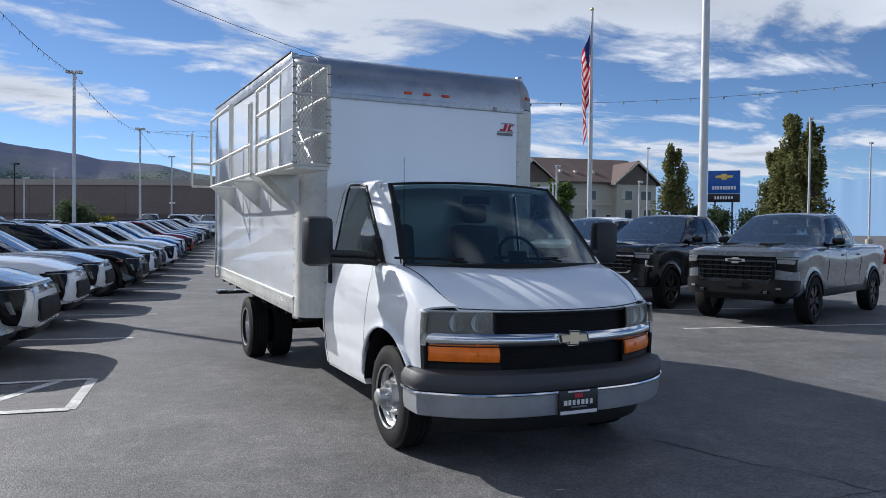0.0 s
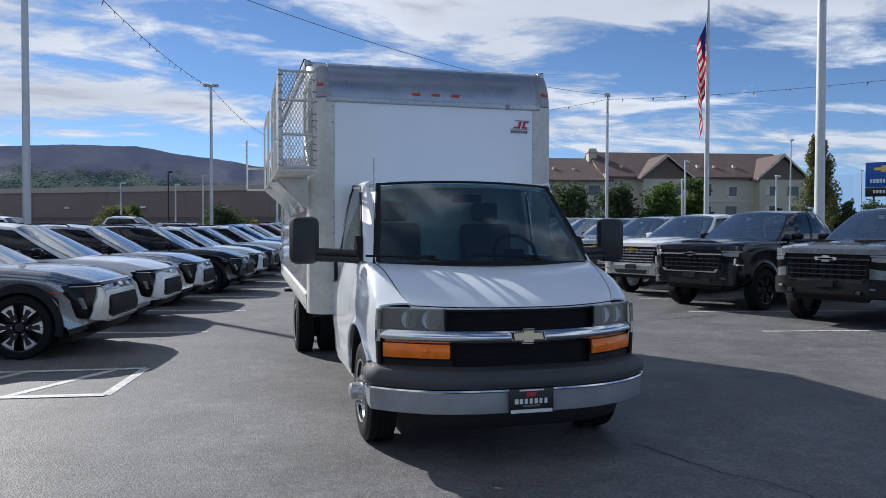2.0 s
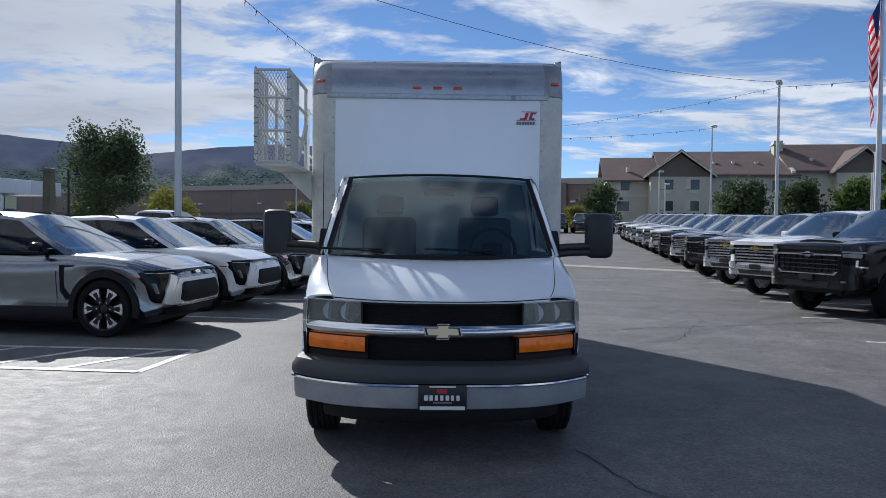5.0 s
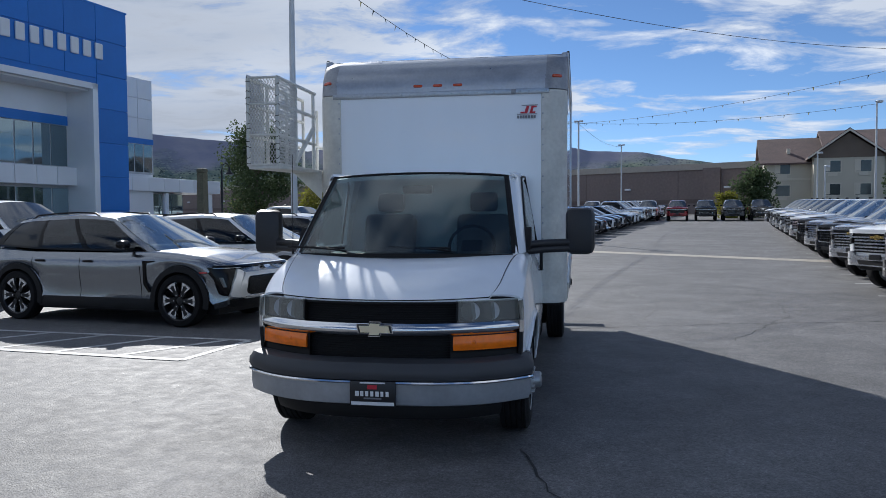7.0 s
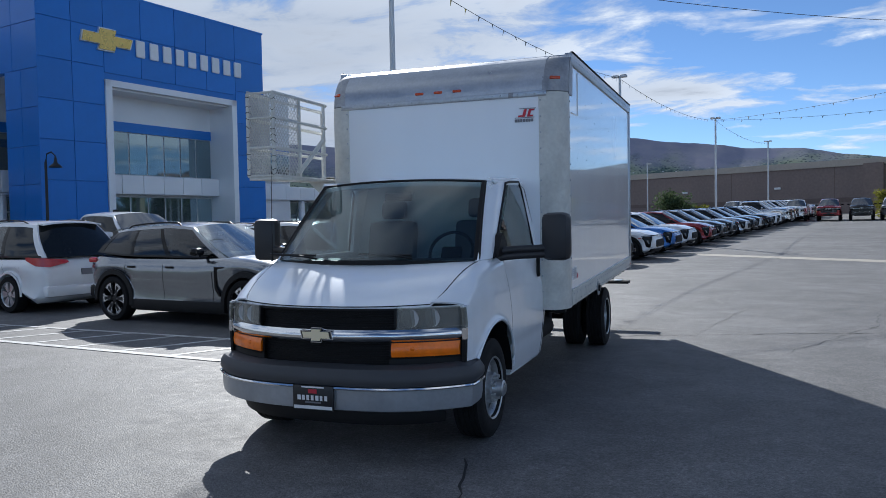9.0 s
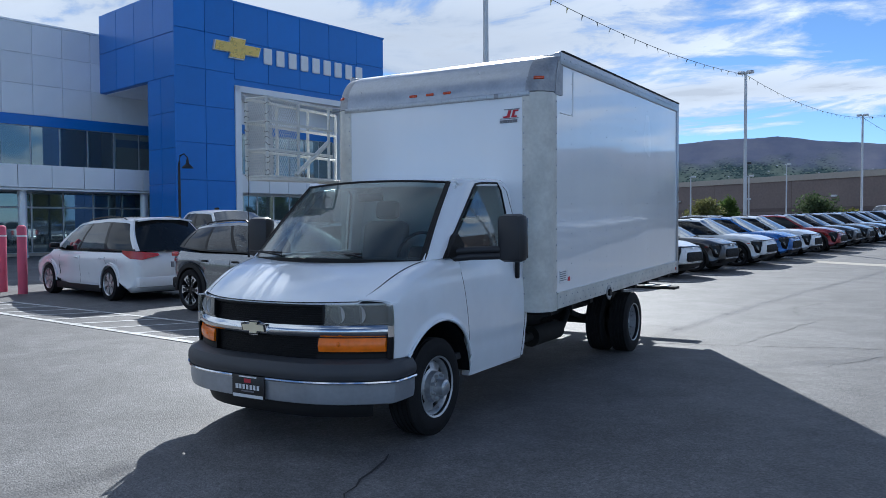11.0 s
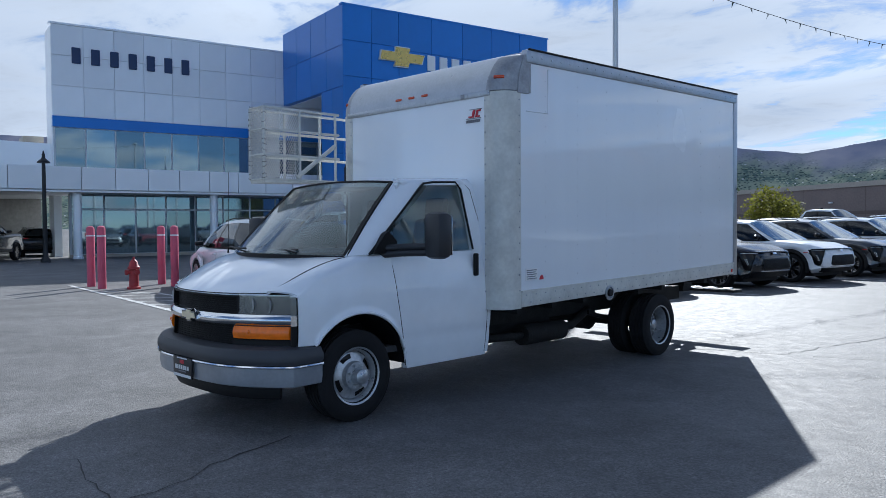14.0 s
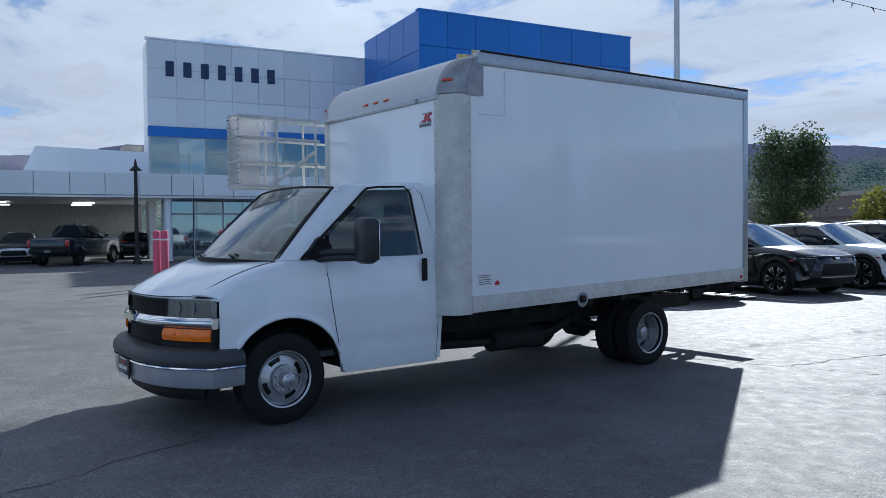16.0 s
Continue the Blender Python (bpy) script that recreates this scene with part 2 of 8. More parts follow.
# ---- mesh helpers ----
def mesh_of(bm, name, mat, smooth=40):
    bmesh.ops.recalc_face_normals(bm, faces=bm.faces)
    me = bpy.data.meshes.new(name)
    bm.to_mesh(me)
    bm.free()
    me.materials.append(mat)
    if smooth:
        me.shade_smooth()
        me.set_sharp_from_angle(angle=radians(smooth))
    return me


def part(name, bm, mat, parent=None, label="", smooth=40):
    ob = new(name, mesh_of(bm, name, mat, smooth))
    ob.parent = parent
    if label:
        ob["label"] = label
    return ob


def thing(name, m, label, category, group=""):
    return tagged(placed(new(name), m), label, category, group)


def placed(ob, m):
    ob.matrix_basis = m
    return ob


def solid(name, bm, mat, label="", category="", group="", kind="", smooth=40):
    return tagged(new(name, mesh_of(bm, name, mat, smooth)), label, category, group, kind)


def add_box(bm, lo, hi, bevel=0.0, m=None):
    v = bmesh.ops.create_cube(bm, size=1.0)["verts"]
    mid = [(a + b) / 2 for a, b in zip(lo, hi)]
    size = [abs(b - a) for a, b in zip(lo, hi)]
    for p in v:
        p.co = Vector((p.co.x * size[0] + mid[0], p.co.y * size[1] + mid[1], p.co.z * size[2] + mid[2]))
    if bevel:
        edges = {e for p in v for e in p.link_edges}
        made = bmesh.ops.bevel(bm, geom=list(edges), offset=bevel, segments=2, profile=0.5, affect="EDGES")
        v = list({p for f in made["faces"] for p in f.verts} | {p for p in v if p.is_valid})
    if m:
        bmesh.ops.transform(bm, matrix=m, verts=v)
    return bm


def box(lo, hi, bevel=0.0, m=None):
    return add_box(bmesh.new(), lo, hi, bevel, m)


def add_tube(bm, pts, r, n=8, caps=True):
    """A round bar along a line of points; r is one radius or one for each point."""
    pts = [Vector(p) for p in pts]
    rings = []
    for i, p in enumerate(pts):
        d = (pts[min(i + 1, len(pts) - 1)] - pts[max(i - 1, 0)]).normalized()
        a = d.cross(Vector((0, 0, 1))) if abs(d.z) < 0.95 else d.cross(Vector((1, 0, 0)))
        a.normalize()
        b = d.cross(a)
        rad = r[i] if isinstance(r, (list, tuple)) else r
        rings.append([bm.verts.new(p + (a * math.cos(2 * math.pi * k / n) + b * math.sin(2 * math.pi * k / n)) * rad) for k in range(n)])
    for q, s in zip(rings, rings[1:]):
        for k in range(n):
            bm.faces.new((q[k], q[(k + 1) % n], s[(k + 1) % n], s[k]))
    if caps:
        bm.faces.new(rings[0]); bm.faces.new(rings[-1])
    return bm


def tube(pts, r, n=8):
    return add_tube(bmesh.new(), pts, r, n)


def add_lathe(bm, prof, n=32, m=None, whole=False):
    """prof: (radius, height) turned round the local z axis."""
    rings = []
    for rad, h in prof:
        rings.append([bm.verts.new((rad * math.cos(2 * math.pi * k / n), rad * math.sin(2 * math.pi * k / n), h)) for k in range(n)])
    if whole:
        rings.append(rings[0])
    for q, s in zip(rings, rings[1:]):
        for k in range(n):
            bm.faces.new((q[k], q[(k + 1) % n], s[(k + 1) % n], s[k]))
    if not whole:
        for ring in (rings[0], rings[-1]):
            bm.faces.new(ring)
    if m:
        bmesh.ops.transform(bm, matrix=m, verts=list({v for ring in rings for v in ring}))
    return bm


def lathe(prof, n=32, m=None, whole=False):
    return add_lathe(bmesh.new(), prof, n, m, whole)


def add_surf(bm, f, nu, nv, off=None):
    """A curved sheet f(u, v), u and v from 0 to 1; off: a vector that gives it thickness."""
    def grid(shift):
        return [[bm.verts.new(Vector(f(i / nu, j / nv)) + shift) for j in range(nv + 1)] for i in range(nu + 1)]

    def skin(g):
        for i in range(nu):
            for j in range(nv):
                bm.faces.new((g[i][j], g[i + 1][j], g[i + 1][j + 1], g[i][j + 1]))
    a = grid(Vector((0, 0, 0)))
    skin(a)
    if off is not None:
        b = grid(Vector(off))
        skin(b)
        rim = [(i, 0) for i in range(nu + 1)] + [(nu, j) for j in range(1, nv + 1)] + [(i, nv) for i in range(nu - 1, -1, -1)] + [(0, j) for j in range(nv - 1, 0, -1)]
        for (i, j), (k, l) in zip(rim, rim[1:] + rim[:1]):
            bm.faces.new((a[i][j], a[k][l], b[k][l], b[i][j]))
    return bm


def surf(f, nu, nv, off=None):
    return add_surf(bmesh.new(), f, nu, nv, off)


def add_prism(bm, poly, axis, lo, hi):
    """A flat outline (a, b) drawn along an axis: x takes (y, z), y takes (x, z), z takes (x, y)."""
    def at(p, t):
        return {"x": (t, p[0], p[1]), "y": (p[0], t, p[1]), "z": (p[0], p[1], t)}[axis]
    a = [bm.verts.new(at(p, lo)) for p in poly]
    b = [bm.verts.new(at(p, hi)) for p in poly]
    n = len(poly)
    for k in range(n):
        bm.faces.new((a[k], a[(k + 1) % n], b[(k + 1) % n], b[k]))
    bm.faces.new(a); bm.faces.new(b)
    return bm


def prism(poly, axis, lo, hi):
    return add_prism(bmesh.new(), poly, axis, lo, hi)


def loft(sections, ends=True):
    """Closed rings, one after the other."""
    bm = bmesh.new()
    rings = [[bm.verts.new(p) for p in s] for s in sections]
    n = len(rings[0])
    for q, s in zip(rings, rings[1:]):
        for k in range(n):
            bm.faces.new((q[k], q[(k + 1) % n], s[(k + 1) % n], s[k]))
    if ends:
        bm.faces.new(rings[0]); bm.faces.new(rings[-1])
    return bm


def sweep(plan, prof, closed=False):
    """A moulding: prof (out, z) carried along a plan line of (x, y, nx, ny), n being the way out."""
    bm = bmesh.new()
    rings = [[bm.verts.new((x + nx * o, y + ny * o, z)) for o, z in prof] for x, y, nx, ny in plan]
    n = len(prof)
    for q, s in zip(rings, rings[1:]):
        for k in range(n):
            bm.faces.new((q[k], q[(k + 1) % n], s[(k + 1) % n], s[k]))
    bm.faces.new(rings[0]); bm.faces.new(rings[-1])
    return bm


def key(pairs, t):
    """Smooth value at t through (t, value) pairs."""
    if t <= pairs[0][0]:
        return pairs[0][1]
    for (a, p), (b, q) in zip(pairs, pairs[1:]):
        if t <= b:
            s = (t - a) / (b - a)
            return p + (q - p) * s
    return pairs[-1][1]


LOT = -10.5
EC, ER = Vector((0.983, -0.182, 0)), Vector((0.182, 0.983, 0))


def lot(c, r, z=0.0):
    """A place in the car park: c across the aisle, r along it."""
    return EC * c + ER * r + Vector((0, 0, z))


def ground_z(x, y):
    """The car park rises gently towards its far end."""
    return 0.019 * min(90.0, max(0.0, x * ER.x + y * ER.y - 20.0))


def lot_pose(c, r, turn=0.0, z=0.0):
    p = lot(c, r, z)
    return pose(p.x, p.y, p.z, 0, 0, LOT + turn)


# ---- ground ----
def asphalt_material():
    m = bpy.data.materials.new("asphalt")
    m.use_nodes = True
    nt = m.node_tree
    b = nt.nodes["Principled BSDF"]
    co = nt.nodes.new("ShaderNodeTexCoord")

    def noise_node(scale, detail, rough=0.55, dist=0.0):
        n = nt.nodes.new("ShaderNodeTexNoise")
        n.inputs["Scale"].default_value, n.inputs["Detail"].default_value = scale, detail
        n.inputs["Roughness"].default_value, n.inputs["Distortion"].default_value = rough, dist
        nt.links.new(co.outputs["Object"], n.inputs["Vector"])
        return n

    def rng(src, a, b2, c, d):
        r = nt.nodes.new("ShaderNodeMapRange")
        for k, v in zip((1, 2, 3, 4), (a, b2, c, d)):
            r.inputs[k].default_value = v
        nt.links.new(src, r.inputs[0])
        return r.outputs[0]

    def mul(a, c):
        n = nt.nodes.new("ShaderNodeMath"); n.operation = "MULTIPLY"
        nt.links.new(a, n.inputs[0]); nt.links.new(c, n.inputs[1])
        return n.outputs[0]
    wide, patch = noise_node(0.16, 5), noise_node(1.1, 7, 0.6, 0.4)
    mott, grain = noise_node(6.0, 6, 0.7, 0.3), noise_node(32, 5, 0.75)
    stain = noise_node(0.9, 4, 0.5, 0.8)
    # broken stones in the binder, of two sizes
    chips = []
    for size in (75, 150):
        v = nt.nodes.new("ShaderNodeTexVoronoi"); v.inputs["Scale"].default_value = size
        nt.links.new(co.outputs["Object"], v.inputs["Vector"])
        lum = nt.nodes.new("ShaderNodeSeparateColor"); nt.links.new(v.outputs["Color"], lum.inputs[0])
        chips.append((v, lum.outputs[0]))
    val = mul(mul(rng(wide.outputs[0], 0.3, 0.7, 0.82, 1.18), rng(patch.outputs[0], 0.3, 0.7, 0.76, 1.24)), mul(rng(grain.outputs[0], 0.3, 0.7, 0.74, 1.26), rng(mott.outputs[0], 0.3, 0.7, 0.72, 1.28)))
    val = mul(mul(val, rng(stain.outputs[0], 0.22, 0.36, 0.65, 1.0)), mul(rng(chips[0][1], 0.0, 1.0, 0.78, 1.22), rng(chips[1][1], 0.3, 1.0, 0.86, 1.26)))
    tint = nt.nodes.new("ShaderNodeVectorMath"); tint.operation = "SCALE"
    tint.inputs[0].default_value = (0.131, 0.129, 0.129)
    nt.links.new(val, tint.inputs["Scale"]); nt.links.new(tint.outputs[0], b.inputs["Base Color"])
    nt.links.new(rng(mott.outputs[0], 0.3, 0.7, 0.60, 0.78), b.inputs["Roughness"])
    b.inputs["Specular IOR Level"].default_value = 0.32
    bp = nt.nodes.new("ShaderNodeBump"); bp.inputs["Strength"].default_value, bp.inputs["Distance"].default_value = 0.38, 0.008
    hs = nt.nodes.new("ShaderNodeMath"); hs.operation = "SUBTRACT"
    nt.links.new(grain.outputs[0], hs.inputs[0]); nt.links.new(chips[0][0].outputs["Distance"], hs.inputs[1])
    nt.links.new(hs.outputs[0], bp.inputs["Height"]); nt.links.new(bp.outputs[0], b.inputs["Normal"])
    return m


ASPHALT = asphalt_material()
LINE = material("worn_white_line_paint", (0.50, 0.50, 0.49), 0.7, var=0.35, scale=6, fine=0.3, bscale=70, bump=0.2)
CONCRETE = material("pale_concrete", (0.36, 0.33, 0.28), 0.8, var=0.15, scale=1.5, fine=0.15, bscale=50, bump=0.2)

bm = bmesh.new()
across = [-4500, -1500, -500, -200, -100, -50, -25, 0, 25, 50, 100, 200, 500, 1500, 4500]
along = [-4500, -1500, -500, -200, -100, -50, -25, 0, 20, 40, 60, 85, 110, 200, 500, 1500, 4500]
gv = [[bm.verts.new(lot(c, r, 0.019 * min(90, max(0, r - 20)))) for r in along] for c in across]
for i in range(len(across) - 1):
    for j in range(len(along) - 1):
        bm.faces.new((gv[i][j], gv[i + 1][j], gv[i + 1][j + 1], gv[i][j + 1]))
solid("ground", bm, ASPHALT, "dark weathered asphalt car park with stains and cracks", "ground", kind="structure", smooth=0)


def stripe(p, q, wide=0.1, lift=0.004):
    """A painted line on the asphalt."""
    p, q = Vector(p), Vector(q)
    d = (q - p).normalized()
    n = Vector((-d.y, d.x, 0)) * wide / 2
    bm = bmesh.new()
    a = [bm.verts.new(v + Vector((0, 0, lift + ground_z(v.x, v.y)))) for v in (p + n, p - n, q - n, q + n)]
    bm.faces.new(a)
    return solid("parking_line", bm, LINE, "worn white painted parking line on asphalt", "parking line", "painted parking lines", "structure", 0)


for k in range(20):
    r = 6.1 + 3.22 * k
    stripe(lot(-3.5, r), lot(-9.4, r + 0.15))
for k in range(20):
    r = 5.66 + 2.94 * k
    stripe(lot(5.13, r), lot(10.6, r - 0.1))
# hatched lane
h0, h1, h2, h3 = Vector((-2.88, 3.53, 0)), Vector((-3.08, 2.14, 0)), Vector((-16.39, 3.78, 0)), Vector((-12.2, 4.35, 0))
stripe(h0, h3, lift=0.008); stripe(h1, h2, 0.12, 0.008); stripe(h0, h1)
near_way, far_way = (h2 - h1).normalized(), (h3 - h0).normalized()
for k in range(1, 13):
    stripe(h1 + near_way * 0.93 * k, h0 + far_way * min(9.2, 0.93 * k - 0.62))
# pale concrete band across the aisle
bm = bmesh.new()
a, b_ = Vector((-9.0, 33.4, 0)), Vector((16.5, 16.6, 0))
d = (b_ - a).normalized(); n_ = Vector((-d.y, d.x, 0)) * 0.45
for k in range(12):
    p, q = a.lerp(b_, k / 12) + d * 0.02, a.lerp(b_, (k + 1) / 12) - d * 0.02
    v = [bm.verts.new(w + Vector((0, 0, 0.006 + ground_z(w.x, w.y)))) for w in (p + n_, p - n_, q - n_, q + n_)]
    bm.faces.new(v)
solid("gutter", bm, CONCRETE, "pale concrete drainage band across the asphalt", "gutter", kind="structure", smooth=0)

# cracks in the asphalt: thin wandering lines of sealant
TAR = material("black_crack_sealant", (0.02, 0.02, 0.02), 0.7, var=0.2, scale=8)
PALE = material("worn_pale_asphalt_crack", (0.17, 0.17, 0.165), 0.9, var=0.3, scale=8, fine=0.3)


def crack(pts, wide, mat, seed, label="wandering crack in the asphalt"):
    rnd = random.Random(seed)
    bm = bmesh.new()
    pts = [Vector((*p, 0)) for p in pts]
    line = []
    for p, q in zip(pts, pts[1:]):
        n = max(2, int((q - p).length / 0.12))
        for k in range(n):
            o = p.lerp(q, k / n)
            s_ = Vector((-(q - p).y, (q - p).x, 0)).normalized()
            line.append(o + s_ * (0.06 * noise.noise((o.x * 2.3, o.y * 2.3, seed)) + 0.03 * rnd.uniform(-1, 1)))
    prev = None
    for k, o in enumerate(line):
        d_ = (line[min(k + 1, len(line) - 1)] - line[max(k - 1, 0)]).normalized()
        s_ = Vector((-d_.y, d_.x, 0)) * wide * rnd.uniform(0.25, 1.0)
        cur = (bm.verts.new(o + s_ + Vector((0, 0, 0.004))), bm.verts.new(o - s_ + Vector((0, 0, 0.004))))
        if prev:
            bm.faces.new((prev[0], prev[1], cur[1], cur[0]))
        prev = cur
    solid("crack", bm, mat, label, "crack", "cracks in the asphalt", "structure", 0)


crack([(0.9, -0.6), (1.3, -1.6), (1.6, -2.6), (2.1, -3.9), (2.4, -5.0)], 0.010, TAR, 5)
crack([(0.4, -1.95), (2.2, -2.2), (4.0, -2.6)], 0.006, TAR, 6)
crack([(1.2, 5.2), (3.6, 6.0), (6.0, 6.6), (9.5, 7.6)], 0.014, TAR, 7)
crack([(2.2, 5.6), (2.6, 7.6), (2.9, 9.0)], 0.014, PALE, 8)
crack([(2.5, 9.5), (2.3, 10.8), (2.9, 12.2)], 0.05, PALE, 9)
crack([(3.3, 4.4), (4.6, 7.0), (5.0, 9.0)], 0.008, TAR, 11)


# ---- the box truck ----
truck = thing("box_truck", pose(0, 0, 0), "white cutaway-van box truck with a ladder rack, parked on asphalt", "truck")


def side_x(z):
    d = z - 0.87
    return 1.0 - (0.34 if d > 0 else 0.2) * d * d


def arch_z(y):
    d = y - 0.03
    return 0.37 + math.sqrt(max(0.0, 0.505 ** 2 - d * d)) if abs(d) < 0.505 else 0.0


def hood_z(x, y):
    """The hood rises from the nose line to the cowl."""
    f = front_y(min(abs(x), 0.88))
    t = min(1, max(0, (y - f) / (0.07 - f)))
    return 1.05 + 0.29 * (1 - (1 - t) ** 1.75) - 0.02 * (abs(x) / 0.9) ** 3 * t


def round_h(y):
    """Height of the fender's rounded shoulder: tight over the lamp, broad at the cowl."""
    return key([(-0.62, 0.03), (-0.45, 0.06), (-0.2, 0.115), (0.0, 0.13)], y)


def front_y(x):
    """Plan of the nose."""
    return -0.885 + 0.33 * (abs(x) / 0.93) ** 2.4


# hood
def fender_edge(y):
    return key([(-0.66, 0.735), (-0.58, 0.775), (-0.48, 0.80), (-0.2, 0.838), (0.1, 0.885), (0.6, 0.93)], y)


def hood_f(u, v):
    x = (2 * u - 1) * (0.745 + 0.135 * v)
    y0 = front_y(x) + 0.035
    y = y0 + (0.09 - 0.28 * (1 - (abs(x) / 0.88) ** 2) - y0) * v
    x = (2 * u - 1) * (fender_edge(y) - 0.005)
    return (x, y, hood_z(x, y) - 0.012 * (1 - v) ** 8)


hood = part("hood", surf(hood_f, 20, 14, (0, 0, -0.02)), WHITE, truck)
for u in (0.0, 1.0):
    part("hood_gap", tube([Vector(hood_f(u, v / 14)) + Vector(((2 * u - 1) * 0.002, 0, -0.0015)) for v in range(15)], 0.0027, 6), MESHBLK, hood)
part("hood_gap", tube([Vector(hood_f(u / 20, 0)) + Vector((0, -0.002, -0.005)) for u in range(21)], 0.0036, 6), MESHBLK, hood)

def door_edge(z):
    return key([(0.37, 0.56), (0.75, 0.475), (0.95, 0.44), (1.34, 0.405)], z)


# fenders, with the wheel opening
for s in (1, -1):
    ys = [-0.575, -0.54, -0.5, -0.475] + [0.03 + 0.505 * math.sin(radians(a)) for a in range(-84, 91, 6)] + [0.54 - 0.002]

    def fender_f(u, v, s=s, ys=ys):
        i = u * (len(ys) - 1)
        a = min(int(i), len(ys) - 2)
        y = ys[a] + (ys[a + 1] - ys[a]) * (i - a)
        low = max(arch_z(y), 0.66 if y < 0.1 else 0.37)
        wide = key([(-0.63, 0.935), (-0.5, 0.965), (-0.3, 0.985), (0, 1.0), (0.6, 1.0)], y)
        rr = round_h(y)
        lead = max(0.0, min(1.0, (-0.30 - y) / 0.275))
        ye = y + lead * (front_y(fender_edge(y)) + 0.030 + 0.575)
        edge_x = fender_edge(ye)
        edge_z = hood_z(edge_x, ye) - 0.004 if y < 0.02 else 1.332
        if v < 0.72:
            z = low + (edge_z - rr - low) * (v / 0.72)
            x = side_x(z) * wide
        else:
            t = (v - 0.72) / 0.28
            x0, z0 = side_x(edge_z - rr) * wide, edge_z - rr
            x = x0 + (edge_x - x0) * (1 - math.cos(t * math.pi / 2))
            z = z0 + rr * math.sin(t * math.pi / 2)
        if 0.0 < low - 0.66 and v < 0.10:
            x += 0.022 * (1 - v / 0.10)
        y += lead * (front_y(min(x, 0.935)) + 0.030 + 0.575)
        return (s * x, min(y, door_edge(z) - 0.009), z)
    part("fender", surf(fender_f, len(ys) - 1, 22, (-s * 0.012, 0.004, -0.012)), WHITE, truck)
    lip = []
    for a in range(-56, 83, 6):
        y, z = 0.03 + 0.507 * math.sin(radians(a)), 0.37 + 0.507 * math.cos(radians(a))
        lip.append((s * (side_x(z) * key([(-0.63, 0.935), (-0.5, 0.965), (-0.3, 0.985), (0, 1.0), (0.6, 1.0)], y) + 0.012), y, z))
    part("arch_lip", tube(lip, 0.013, 8), WHITE, truck)
    part("wheel_liner", surf(lambda u, v, s=s: (s * (0.972 - 0.42 * v), 0.03 + 0.495 * math.cos(radians(4 + 126 * u)), 0.37 + 0.495 * math.sin(radians(4 + 126 * u))), 20, 2, (0, 0, 0.004)), BLACKP, truck)

# nose: grille, lamps and bars on one curved plan
def nose(x0, x1, z0, z1, mat, name, parent=truck, label="", out=0.0, deep=0.05, n=14, lean=0.06, bulge=0.0, rows=4):
    def f(u, v):
        x = x0 + (x1 - x0) * u
        z = z0 + (z1 - z0) * v
        return (x, front_y(x) - out + lean * (z - 0.65) - bulge * math.sin(math.pi * v), z)
    return part(name, surf(f, n, rows, (0, deep, 0)), mat, parent, label)


def corner(s, y1, z0, z1, mat, name, parent, label="", out=0.007):
    """A lamp or trim end that runs on round the corner onto the fender."""
    def f(u, v):
        y = -0.580 + (y1 + 0.580) * u
        z = z0 + (z1 - z0) * v
        wide = key([(-0.63, 0.935), (-0.5, 0.965), (-0.3, 0.985), (0, 1.0)], y)
        edge_x = fender_edge(y)
        rr = round_h(y)
        turn = hood_z(edge_x, y) - 0.004 - rr
        x = side_x(min(z, turn)) * wide
        if z > turn:
            t = math.asin(min(1.0, (z - turn) / rr))
            x += (edge_x - x) * (1 - math.cos(t))
        return (s * (x + out), y, z)
    return part(name, surf(f, 5, 6, (-s * 0.02, 0, 0)), mat, parent, label)


grille = nose(-0.90, 0.90, 0.655, 1.055, MESHBLK, "grille", label="black mesh grille", deep=0.06, out=-0.035)
for k in range(9):
    z = 0.908 + k * 0.0158
    nose(-0.525, 0.525, z, z + 0.006, MESHBLK, "grille_slat", grille, out=-0.028, deep=0.01)
for k in range(9):
    z = 0.668 + k * 0.0165
    nose(-0.49, 0.49, z, z + 0.006, MESHBLK, "grille_slat", grille, out=-0.028, deep=0.01)
nose(-0.93, 0.93, 0.818, 0.898, CHROME, "grille_bar", truck, "chrome grille bar", out=0.008, deep=0.06, n=28, bulge=0.028, rows=10)
nose(-0.55, 0.55, 1.028, 1.040, BLACKP, "grille_top_trim", truck, out=0.004)
